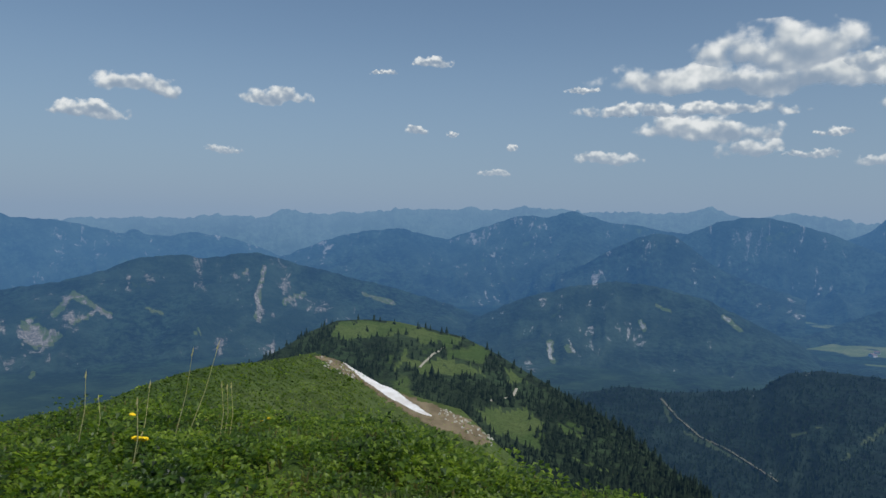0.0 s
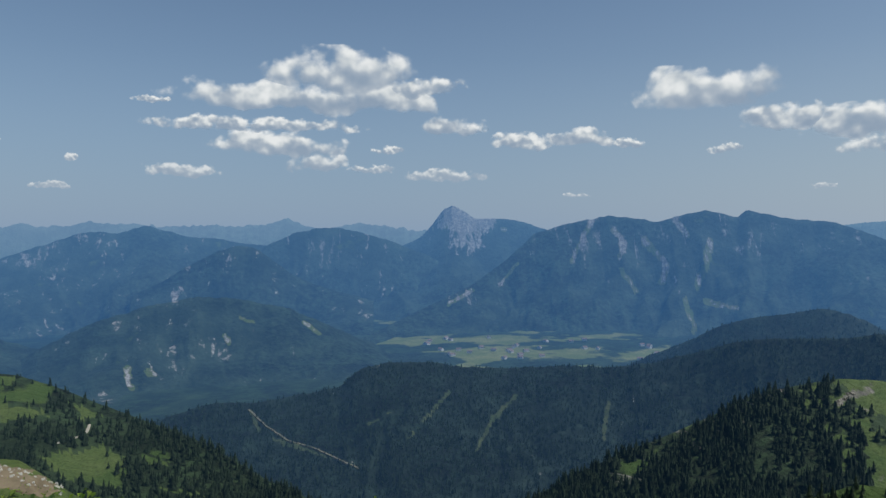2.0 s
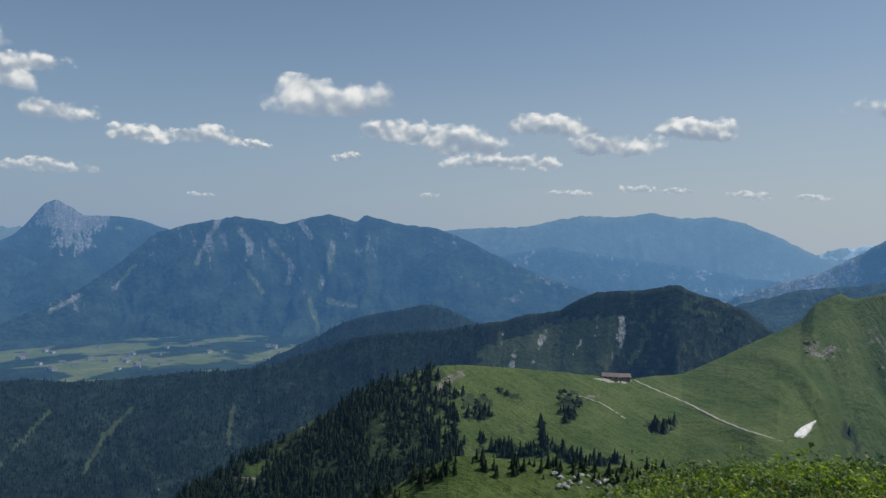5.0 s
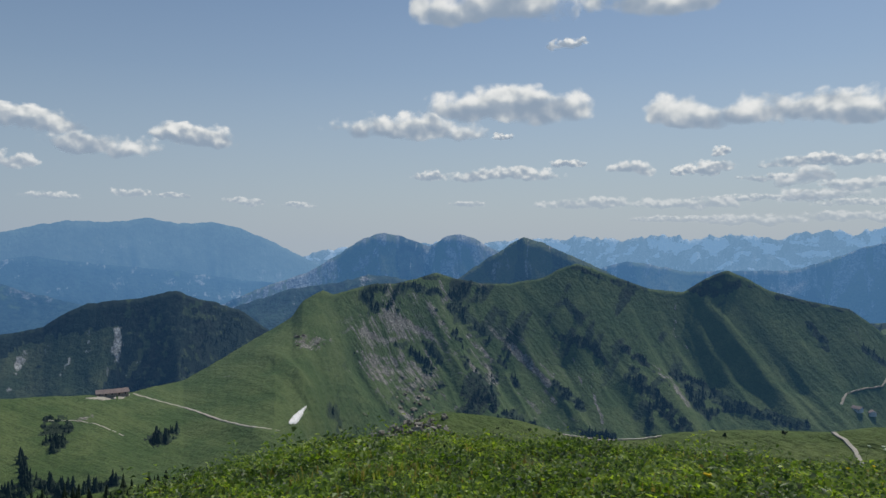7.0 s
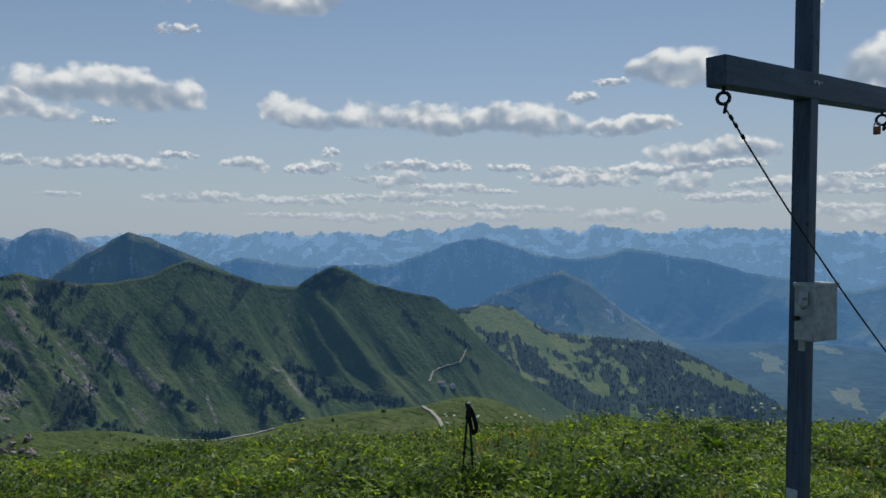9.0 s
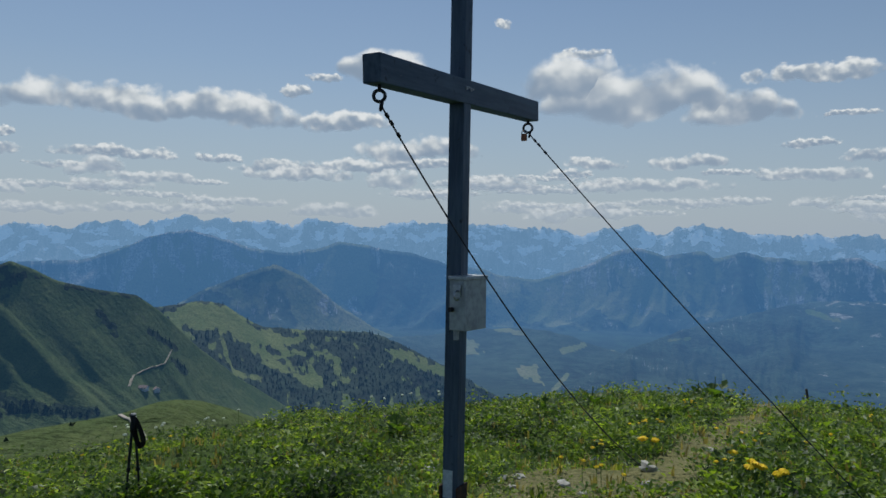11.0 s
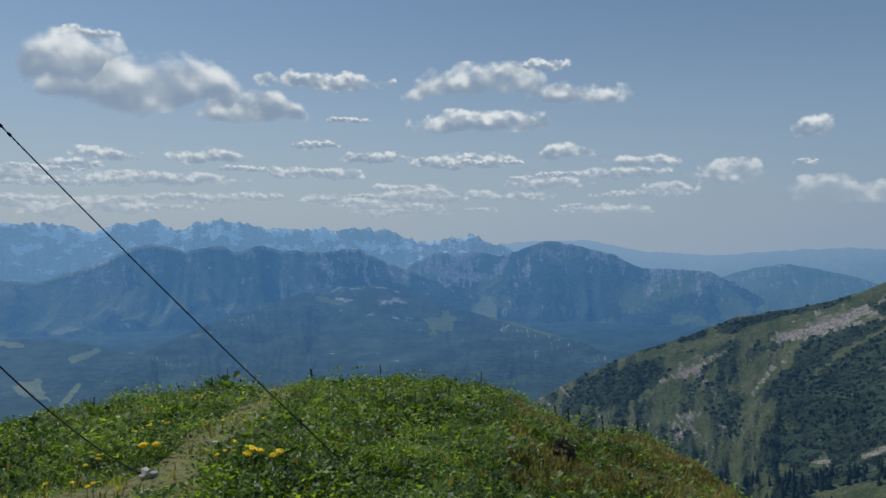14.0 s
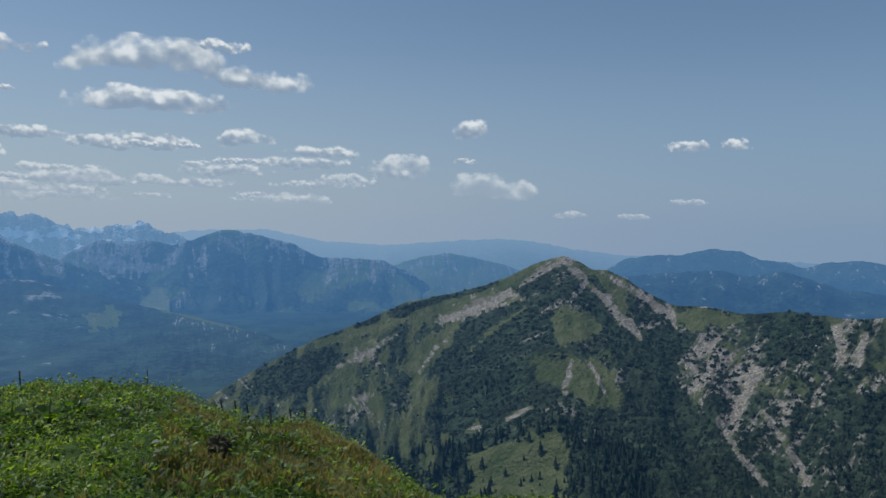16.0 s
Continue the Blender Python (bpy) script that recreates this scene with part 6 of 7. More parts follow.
def flower(bloom, tall, label, material, group, petals=9):
    ob = new("flower")
    tagged(ob, label, "flower", group)
    part("stem", rod([(0, 0, -0.03), (0.006, 0.004, tall * 0.6), (0.0, 0.0, tall)], 0.0028, 5), stem_green, ob)
    bm = bmesh.new()
    c = bm.verts.new((0, 0, tall + bloom * 0.75))
    rim = []
    for k in range(petals * 2):
        a = math.pi * k / petals
        r = bloom * (1.0 if k % 2 == 0 else 0.72)
        rim.append(bm.verts.new((r * math.cos(a), r * math.sin(a), tall + bloom * (0.45 if k % 2 else 0.1))))
    low = bm.verts.new((0, 0, tall - bloom * 0.45))
    for k in range(petals * 2):
        a, b = rim[k], rim[(k + 1) % (petals * 2)]
        bm.faces.new((c, a, b))
        bm.faces.new((low, b, a))
    part("bloom", bm, material, ob)
    return ob


def plant(kinds, spots):
    for i, (x, y, k) in enumerate(spots):
        m = pose(x, y, height(x, y), random.uniform(-14, 14), random.uniform(-14, 14), random.uniform(0, 360))
        if kinds[k][1]:
            copy_thing(kinds[k][0], m)
        else:
            kinds[k][0].matrix_basis = m
            kinds[k][1] = True


KINDS = [[flower(0.038, 0.22, "bright yellow alpine flower on a green stem", yellow, "yellow flowers in the turf"), False],
         [flower(0.020, 0.16, "small yellow flower among the herbs", yellow, "yellow flowers in the turf"), False],
         [flower(0.028, 0.34, "pale white umbel over the herbs", white, "white umbels on the brow", 6), False]]
random.seed(11)
spots = []
for cx, cy, n, wide, k in ((0.26, -5.39, 9, 0.16, 0), (0.55, -5.45, 3, 0.14, 1), (1.15, -5.91, 3, 0.08, 0), (1.41, -7.41, 4, 0.12, 1), (1.71, -6.51, 4, 0.14, 1), (1.38, -7.35, 4, 0.2, 1), (1.22, -9.8, 6, 0.3, 1), (0.3, -7.0, 5, 0.5, 1), (1.3, -5.4, 6, 0.5, 1), (-0.3, -8.2, 3, 0.9, 1), (-1.4, -11.0, 6, 1.2, 1), (-1.6, -13.0, 5, 1.2, 1),
                           (-2.28, 6.18, 3, 0.05, 0), (-3.2, 8.2, 2, 0.05, 0), (-1.75, 8.2, 2, 0.1, 1), (6.2, -3.0, 2, 0.05, 0), (6.8, -5.6, 6, 1.0, 1)):
    spots += [(random.gauss(cx, wide * 0.5), random.gauss(cy, wide * 0.5), k) for _ in range(n)]
spots += [(random.gauss(8.0, 0.5), random.gauss(-7.2, 0.4), 2) for _ in range(14)]
spots += [(random.gauss(5.2, 0.4), random.gauss(-9.4, 0.5), 2) for _ in range(10)]
plant(KINDS, spots)


# ---- dry stalks beside the starting point ----
def stalk(foot, top, label):
    ob = thing("dry_stalk", (foot[0], foot[1], height(*foot)), label, "grass stalk", "dry grass stalks")
    d = Vector(top) - Vector((foot[0], foot[1], height(*foot)))
    bow = Vector((0.03, 0.0, 0.02))
    part("stem", rod([(0, 0, 0), d * 0.5 + bow, d], 0.0042, 5, tip=0.0022), pale_straw, ob)
    part("ear", rod([d * 0.93, d * 0.97 + bow * 0.1, d * 1.02], 0.009, 5, tip=0.002), pale_straw, ob)


def sight(az_, el_, r):
    return (0.096 + r * math.sin(radians(az_)), 0.70 + r * math.cos(radians(az_)), EYE + r * math.tan(radians(el_)))


for a0, e0, a1, e1, r in ((-23.3, -16.5, -22.1, -12.9, 6.0), (-23.5, -17.6, -23.0, -14.0, 5.4), (-20.5, -14.8, -19.1, -10.66, 7.6), (-19.6, -14.8, -17.2, -10.2, 7.6), (-27.0, -15.4, -26.4, -11.86, 7.0), (-17.2, -15.4, -17.0, -13.2, 6.8), (-16.5, -15.5, -16.3, -13.3, 6.8), (-16.9, -15.5, -16.6, -13.4, 6.9), (-25.8, -15.2, -25.6, -13.6, 7.0)):
    f, t = sight(a0, e0, r), sight(a1, e1, r)
    stalk(f[:2], t, "thin dry grass stalk standing over the turf")

# ---- stones, tufts and fence posts on the summit ----
lime = plain("pale_limestone", (0.50, 0.48, 0.42), (0.36, 0.34, 0.29), 14.0, 0.9, 0.0, 0.01)


def stone(x, y, size, seed, label, sink=0.35, material=None, flat=0.6, name="stone", group="pale stones by the cross"):
    bm = bmesh.new()
    bmesh.ops.create_icosphere(bm, subdivisions=2, radius=size)
    rng = random.Random(seed)
    off = Vector((rng.uniform(0, 50), rng.uniform(0, 50), 0))
    for v in bm.verts:
        v.co *= 0.75 + 0.5 * noise.noise(v.co * (1.3 / size) + off)
        v.co.z *= flat
        v.co.x *= 1.25
    me = bpy.data.meshes.new(name)
    bm.to_mesh(me)
    bm.free()
    me.materials.append(material or lime)
    ob = new(name, me)
    ob.matrix_world = pose(x, y, height(x, y) + size * flat * (1 - sink) * 0.6, 0, 0, rng.uniform(0, 360))
    return tagged(ob, label, "stone", group)


for i, (x, y, s) in enumerate(((1.11, -5.70, 0.09), (2.15, -5.25, 0.06), (2.02, -5.28, 0.055), (1.6, -5.1, 0.06), (1.96, -5.0, 0.045), (2.45, -4.75, 0.07), (1.05, -5.35, 0.05), (1.72, -6.35, 0.05), (2.7, -5.1, 0.06), (1.4, -4.9, 0.04), (0.75, -6.6, 0.05))):
    stone(x, y, s, i, "pale limestone rock half sunk in the trodden turf")

oak = plain("grey_weathered_post", (0.10, 0.085, 0.07), (0.06, 0.05, 0.045), 20.0, 0.9, 0.0, 0.004)


def fence_post(x, y, top, label="weathered wooden fence post on the summit edge", thick=0.03):
    z0 = height(x, y)
    ob = thing("fence_post", (x, y, z0), label, "fence post", "fence posts along the crest")
    hgt = max(0.35, top - z0)
    part("stake", rod([(0, 0, -0.3), (0.01, 0, hgt * 0.6), (0.04, 0.02, hgt)], thick, 7, tip=thick * 0.8), oak, ob)
    part("insulator", rod([(thick, 0, hgt * 0.8), (thick * 2, 0, hgt * 0.8)], thick * 0.4, 6), black, ob)


for x, y, t in ((0.02, -16.3, -3.14), (-2.3, -25.7, -4.84), (-8.7, -37.6, -7.55)):
    fence_post(x, y, t + EYE + 0.12)

for az_, el_ in ((199.2, -13.0), (200.2, -12.9), (201.1, -13.2), (202.8, -13.4), (204.3, -13.6), (205.4, -13.7)):
    a = radians(az_)
    fence_post(13.0 * math.sin(a), 13.0 * math.cos(a), EYE + 13.0 * math.tan(radians(el_ - 0.4)), "thin leaning fence post below the brow", 0.016)

earth = plain("dark_peat_clod", (0.030, 0.025, 0.014), (0.11, 0.095, 0.045), 6.0, 0.95, 0.0, 0.05)


def clod(az_, el_, r, size, label):
    """A torn lump of dark peat hanging over with dead grass."""
    x, y = r * math.sin(radians(az_)), r * math.cos(radians(az_))
    bm = bmesh.new()
    bmesh.ops.create_icosphere(bm, subdivisions=4, radius=size)
    for v in bm.verts:
        d = v.co.normalized()
        v.co *= 0.85 + 0.35 * noise.noise(d * 1.8) + 0.22 * noise.noise(d * 5.0) + 0.12 * noise.noise(d * 13.0)
        v.co.z *= 1.45
    me = bpy.data.meshes.new("peat_clod")
    bm.to_mesh(me)
    bm.free()
    me.materials.append(earth)
    ob = new("peat_clod", me)
    ob.matrix_world = pose(x, y, height(x, y) + size * 0.8)
    return tagged(ob, label, "peat clod")


clod(200.0, -16.6, 6.9, 0.125, "dark torn peat clod on the dry slope")


def dock_plant(x, y, tall, label):
    """A broad-leaved bush of alpine dock."""
    ob = thing("dock_plant", (x, y, height(x, y)), label, "plant", "broad-leaved plants on the turf")
    rng = np.random.RandomState(int(abs(x * 100)))
    n = 46
    el = rng.uniform(0.05, 1.15, n)
    ang = rng.uniform(0, math.tau, n)
    bm = bmesh.new()
    for e, a in zip(el, ang):
        d = Vector((math.cos(a) * math.cos(e), math.sin(a) * math.cos(e), math.sin(e)))
        s = Vector((-math.sin(a), math.cos(a), 0)) * tall * 0.21
        b0 = d * tall * rng.uniform(0.15, 0.65)
        t = b0 + d * tall * 0.45 - Vector((0, 0, tall * 0.12))
        m = (b0 + t) / 2 + Vector((0, 0, tall * 0.05))
        vs = [bm.verts.new(v) for v in (b0, m + s, t, m - s)]
        bm.faces.new((vs[0], vs[1], vs[2]))
        bm.faces.new((vs[0], vs[2], vs[3]))
    part("leaves", bm, dock_green, ob)
    bm = rod([(0, 0, -0.03), (0.02, 0.01, tall * 0.5), (0.01, 0.03, tall)], 0.008, 5)
    part("stem", bm, stem_green, ob)


dock_green = greenery("dock_leaf", [(0.1, (0.03, 0.07, 0.008)), (0.9, (0.10, 0.17, 0.02))])
for x, y, h in ((1.41, -12.92, 0.46), (1.69, -13.02, 0.30), (-0.9, -8.3, 0.26), (-1.2, -8.0, 0.28), (-1.5, -8.5, 0.25), (3.0, -8.8, 0.26), (3.9, -6.6, 0.26), (2.6, -9.6, 0.28)):
    dock_plant(x, y, h, "clump of broad dark green dock leaves")

# ---- snow, scree, paths and huts laid on the country ----
old_snow = plain("old_snow", (0.84, 0.82, 0.81), (0.68, 0.64, 0.61), 0.8, 0.7, 0.0, 0.05)
bare_soil = plain("bare_brown_soil", (0.24, 0.19, 0.12), (0.15, 0.115, 0.07), 0.6, 0.95, 0.0, 0.1)
gravel = plain("pale_gravel_path", (0.46, 0.42, 0.35), (0.34, 0.31, 0.26), 1.5, 0.95, 0.0, 0.03)
cliff_stone = plain("grey_limestone_cliff", (0.31, 0.28, 0.23), (0.17, 0.155, 0.13), 0.35, 0.95, 0.0, 0.5)


def inside(x, y, poly):
    hit = False
    for (x0, y0), (x1, y1) in zip(poly, poly[1:] + poly[:1]):
        if (y0 > y) != (y1 > y) and x < (x1 - x0) * (y - y0) / (y1 - y0) + x0:
            hit = not hit
    return hit


def drape(name, key, outline, material, lift, label, category, cell=0.2, ragged=0.25, seed=1, kind="", holes=1.0):
    """A patch that follows the slope: an outline of bearings and angles, with ragged edges and some thickness."""
    xs, ys = [a for a, _ in outline], [e for _, e in outline]
    na, ne = int((max(xs) - min(xs) + 1) / cell), int((max(ys) - min(ys) + 0.6) / (cell * 0.5))
    bm = bmesh.new()
    grid = {}
    for i in range(na + 1):
        for j in range(ne + 1):
            a, e = min(xs) - 0.5 + i * cell, min(ys) - 0.3 + j * cell * 0.5
            n = float(fbm(a * 1.7, e * 3.5, seed, 4)) - 0.5
            m = float(fbm(a * 1.7 + 40, e * 3.5, seed, 4)) - 0.5
            if inside(a + ragged * 2 * n, e + ragged * m, outline) and float(fbm(a * 2.6, e * 6.0, seed + 7, 3)) < holes:
                p = on(key, a, e)
                grid[i, j] = bm.verts.new(p + Vector((0, 0, lift)))
    for (i, j) in list(grid):
        q = [(i, j), (i + 1, j), (i + 1, j + 1), (i, j + 1)]
        if all(k in grid for k in q):
            bm.faces.new([grid[k] for k in q])
    loose = [v for v in bm.verts if not v.link_faces]
    bmesh.ops.delete(bm, geom=loose, context="VERTS")
    edge = [e for e in bm.edges if e.is_boundary]
    ext = bmesh.ops.extrude_edge_only(bm, edges=edge)
    for v in ext["geom"]:
        if isinstance(v, bmesh.types.BMVert):
            v.co.z -= lift * 2 + 0.2
    me = bpy.data.meshes.new(name)
    bm.to_mesh(me)
    bm.free()
    me.materials.append(material)
    me.polygons.foreach_set("use_smooth", [True] * len(me.polygons))
    return tagged(new(name, me), label, category, kind=kind)


def track(name, key, line, width, material, lift, label):
    """A footpath along a line of bearings and angles."""
    pts = []
    for (a0, e0), (a1, e1) in zip(line, line[1:]):
        for t in np.linspace(0, 1, 10)[:-1]:
            wob = 0.02 * math.sin(9 * (a0 + (a1 - a0) * t))
            pts.append(on(key, a0 + (a1 - a0) * t, e0 + (e1 - e0) * t + wob))
    pts.append(on(key, *line[-1]))
    bm = bmesh.new()
    rows = []
    for i, p in enumerate(pts):
        d = pts[min(i + 1, len(pts) - 1)] - pts[max(0, i - 1)]
        s = Vector((-d.y, d.x, 0)).normalized() * width * (0.48 + 0.08 * random.random())
        rows.append([bm.verts.new(p + q) for q in (-s * 1.2 + Vector((0, 0, -lift)), -s + Vector((0, 0, lift)), s + Vector((0, 0, lift)), s * 1.2 + Vector((0, 0, -lift)))])
    for a, b in zip(rows, rows[1:]):
        for k in range(3):
            bm.faces.new((a[k], a[k + 1], b[k + 1], b[k]))
    bmesh.ops.recalc_face_normals(bm, faces=bm.faces[:])
    me = bpy.data.meshes.new(name)
    bm.to_mesh(me)
    bm.free()
    me.materials.append(material)
    return tagged(new(name, me), label, "path", kind="structure")


random.seed(21)
drape("snow_field", "shoulder", [(-7.69, -11.78), (-6.8, -11.66), (-5.58, -12.31), (-3.51, -13.87), (-0.19, -15.98), (-1.66, -15.58), (-3.95, -14.48), (-6.01, -13.18)], old_snow, 0.10, "long tongue of dirty white old snow on the slope", "snow", cell=0.09, ragged=0.10, seed=2)
drape("bare_slope", "shoulder", [(-10.0, -11.1), (-8.6, -11.3), (-5.4, -12.7), (-2.6, -14.2), (-0.2, -14.9), (2.6, -16.0), (4.8, -17.8), (3.4, -17.9), (0.4, -16.9), (-2.2, -15.8), (-6.2, -13.4), (-9.0, -11.9)], bare_soil, 0.05, "bare brown earth beside the snow", "bare ground", cell=0.14, ragged=0.5, seed=3, kind="structure")
drape("snow_patch", "r1", [(87.9, -14.05), (88.4, -13.4), (89.5, -12.65), (89.2, -13.3), (88.7, -14.0)], old_snow, 1.4, "small bright patch of old snow on the alp", "snow", cell=0.08, ragged=0.05, seed=4)
track("trail", "r1", [(76.8, -11.0), (78.6, -11.67), (80.8, -12.42), (83, -13.36), (84.7, -13.87), (87.2, -14.35)], 1.7, gravel, 0.2, "pale gravel hiking path across the alp")
track("trail", "r1", [(71.0, -12.3), (73.0, -12.5), (74.4, -12.9), (76.2, -13.9)], 1.0, gravel, 0.2, "faint pale trail on the alp")
track("trail", "q2", [(128.6, -13.13), (129.3, -13.5), (129.9, -14.1), (130.3, -14.9), (130.6, -16.2)], 0.8, gravel, 0.12, "pale trodden path on the grassy shoulder")
track("trail", "q2", [(109.5, -14.8), (112.5, -15.1), (115.5, -14.8), (117.0, -14.5)], 0.6, gravel, 0.12, "pale trodden path on the grassy shoulder")
track("trail", "r1", [(129.2, -11.2), (129.5, -10.4), (130.4, -10.0), (131.6, -9.7), (132.1, -8.7)], 2.6, gravel, 0.5, "pale farm track on the alp")
track("trail", "knoll", [(-1.6, -12.2), (-0.6, -11.2), (0.4, -10.6)], 1.6, gravel, 0.3, "pale path on the green knoll")
track("trail", "knoll", [(4.0, -14.6), (5.2, -14.4), (6.0, -14.1), (6.2, -13.6)], 1.6, gravel, 0.3, "pale path on the green knoll")
# the rubble's colour includes painted distance haze
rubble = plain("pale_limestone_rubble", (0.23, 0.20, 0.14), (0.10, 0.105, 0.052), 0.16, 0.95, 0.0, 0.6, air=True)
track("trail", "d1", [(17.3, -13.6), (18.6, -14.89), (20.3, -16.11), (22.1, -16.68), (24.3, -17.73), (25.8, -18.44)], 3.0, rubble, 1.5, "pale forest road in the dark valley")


def boulders(key, spots, size, seed, label, group, material):
    shapes = []
    for k in range(4):
        bm = bmesh.new()
        bmesh.ops.create_icosphere(bm, subdivisions=2, radius=1.0)
        for v in bm.verts:
            v.co *= 0.7 + 0.6 * noise.noise(v.co * 1.4 + Vector((seed + 7 * k, 3, 1)))
            v.co.z *= 0.7
        me = bpy.data.meshes.new("boulder")
        bm.to_mesh(me)
        bm.free()
        me.materials.append(material)
        shapes.append(me)
    rng = random.Random(seed)
    for a, e in spots:
        ob = new("boulder", shapes[rng.randrange(4)])
        p = on(key, a, e)
        s = size * rng.uniform(0.35, 1.2)
        ob.matrix_world = Matrix.Translation(p + Vector((0, 0, s * 0.2))) @ pose(0, 0, 0, rng.uniform(-20, 20), rng.uniform(-20, 20), rng.uniform(0, 360)) @ Matrix.Diagonal((s, s * rng.uniform(0.7, 1.3), s, 1))
        tagged(ob, label, "boulder", group)


rng = random.Random(5)
boulders("shoulder", [(a, -11.5 - (a + 9.5) * 0.455 + rng.uniform(-0.35, 0.35)) for a in [rng.uniform(-9.3, -6.6) for _ in range(34)]], 0.20, 31, "pale limestone boulder in the scree", "scree boulders", lime)
boulders("shoulder", [(a, -15.5 - (a - 0.5) * 0.50 + rng.uniform(-0.5, 0.4)) for a in [rng.uniform(0.0, 4.4) for _ in range(70)]], 0.20, 32, "pale limestone boulder in the scree", "scree boulders", lime)
boulders("q2", [(rng.uniform(94.5, 100.4), rng.uniform(-15.4, -13.7)) for _ in range(60)], 1.25, 33, "grey limestone boulder on the shoulder's edge", "boulders on the shoulder", cliff_stone)
boulders("r1", [(rng.uniform(96.4, 99.6), rng.uniform(-13.9, -11.6)) for _ in range(24)], 3.2, 34, "pale broken rock in the cliff's foot", "rock fall", cliff_stone)
boulders("r1", [(rng.uniform(88.4, 91.6), rng.uniform(-8.2, -7.0)) for _ in range(14)], 1.7, 35, "pale rock outcrop in the turf", "rock outcrops", cliff_stone)
boulders("r1", [(rng.uniform(60.0, 62.4), rng.uniform(-12.6, -10.9)) for _ in range(14)], 1.6, 36, "pale rock outcrop at the edge of the wood", "rock outcrops", cliff_stone)
boulders("q1", [(rng.uniform(70.5, 76.5), rng.uniform(-19.2, -18.2)) for _ in range(26)], 0.8, 37, "pale rock outcrop below the mound", "rocks below the mound", lime)

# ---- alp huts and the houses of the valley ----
# roof, planks and plaster carry painted distance haze
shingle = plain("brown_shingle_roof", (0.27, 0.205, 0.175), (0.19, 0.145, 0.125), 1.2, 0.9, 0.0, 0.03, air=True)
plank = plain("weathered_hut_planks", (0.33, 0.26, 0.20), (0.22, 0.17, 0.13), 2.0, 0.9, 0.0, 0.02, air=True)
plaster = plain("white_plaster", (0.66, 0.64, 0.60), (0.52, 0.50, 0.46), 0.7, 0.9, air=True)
pane = plain("dark_window_glass", (0.03, 0.035, 0.04), (0.02, 0.02, 0.025), 2.0, 0.15)


def house(size, label, category, group, walls, name="house"):
    """A gabled house: walls, two roof slopes, door and windows."""
    L, W, Hh = size
    ob = new(name)
    tagged(ob, label, category, group)
    bm = box((L, W, Hh + 1.0), (0, 0, Hh / 2 - 0.5))
    part("wall", bm, walls, ob)
    rise = W * 0.32
    for sy in (-1, 1):
        bm = bmesh.new()
        vs = [bm.verts.new(v) for v in ((-L / 2 - 0.6, sy * (W / 2 + 0.7), Hh - 0.25), (L / 2 + 0.6, sy * (W / 2 + 0.7), Hh - 0.25), (L / 2 + 0.6, 0, Hh + rise), (-L / 2 - 0.6, 0, Hh + rise))]
        bm.faces.new(vs)
        ex = bmesh.ops.extrude_face_region(bm, geom=bm.faces[:])
        for v in ex["geom"]:
            if isinstance(v, bmesh.types.BMVert):
                v.co.z += 0.25
        bmesh.ops.recalc_face_normals(bm, faces=bm.faces[:])
        part("roof", bm, shingle, ob)
    for sx in (-1, 1):
        bm = bmesh.new()
        f = [bm.verts.new((sx * (L / 2 - 0.05), y, z)) for y, z in ((-W / 2, Hh - 0.1), (W / 2, Hh - 0.1), (0, Hh + rise))]
        bm.faces.new(f)
        part("gable", bm, walls, ob)
    for k in range(max(2, int(L / 3))):
        x = -L / 2 + (k + 0.5) * L / max(2, int(L / 3))
        for sy in (-1, 1):
            part("window", box((0.9, 0.08, 1.0), (x, sy * (W / 2 + 0.01), Hh * 0.6)), pane, ob)
    part("door", box((0.08, 1.0, 2.0), (L / 2 + 0.01, 0, 1.0)), plank, ob)
    return ob


def stand(ob, key, a, e, turn):
    ob.matrix_basis = pose(*on(key, a, e), 0, 0, turn)


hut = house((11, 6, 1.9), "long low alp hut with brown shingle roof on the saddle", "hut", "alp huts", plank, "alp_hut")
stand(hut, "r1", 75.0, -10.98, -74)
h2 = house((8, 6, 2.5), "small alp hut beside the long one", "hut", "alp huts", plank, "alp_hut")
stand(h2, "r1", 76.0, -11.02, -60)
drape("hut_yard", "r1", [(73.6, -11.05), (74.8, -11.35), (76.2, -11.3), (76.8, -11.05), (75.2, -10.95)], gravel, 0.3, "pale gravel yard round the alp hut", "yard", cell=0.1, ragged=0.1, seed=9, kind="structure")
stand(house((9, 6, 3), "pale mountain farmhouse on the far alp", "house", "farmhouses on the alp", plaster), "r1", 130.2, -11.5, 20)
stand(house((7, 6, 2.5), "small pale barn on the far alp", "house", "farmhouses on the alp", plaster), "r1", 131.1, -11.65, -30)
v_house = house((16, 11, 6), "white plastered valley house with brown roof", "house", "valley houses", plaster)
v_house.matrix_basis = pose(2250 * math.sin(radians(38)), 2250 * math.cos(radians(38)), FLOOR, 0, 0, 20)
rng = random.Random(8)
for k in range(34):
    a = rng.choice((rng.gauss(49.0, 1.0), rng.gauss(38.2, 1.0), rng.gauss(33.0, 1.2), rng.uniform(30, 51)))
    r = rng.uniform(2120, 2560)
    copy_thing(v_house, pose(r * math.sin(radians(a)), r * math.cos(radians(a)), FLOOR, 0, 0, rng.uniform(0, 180)))


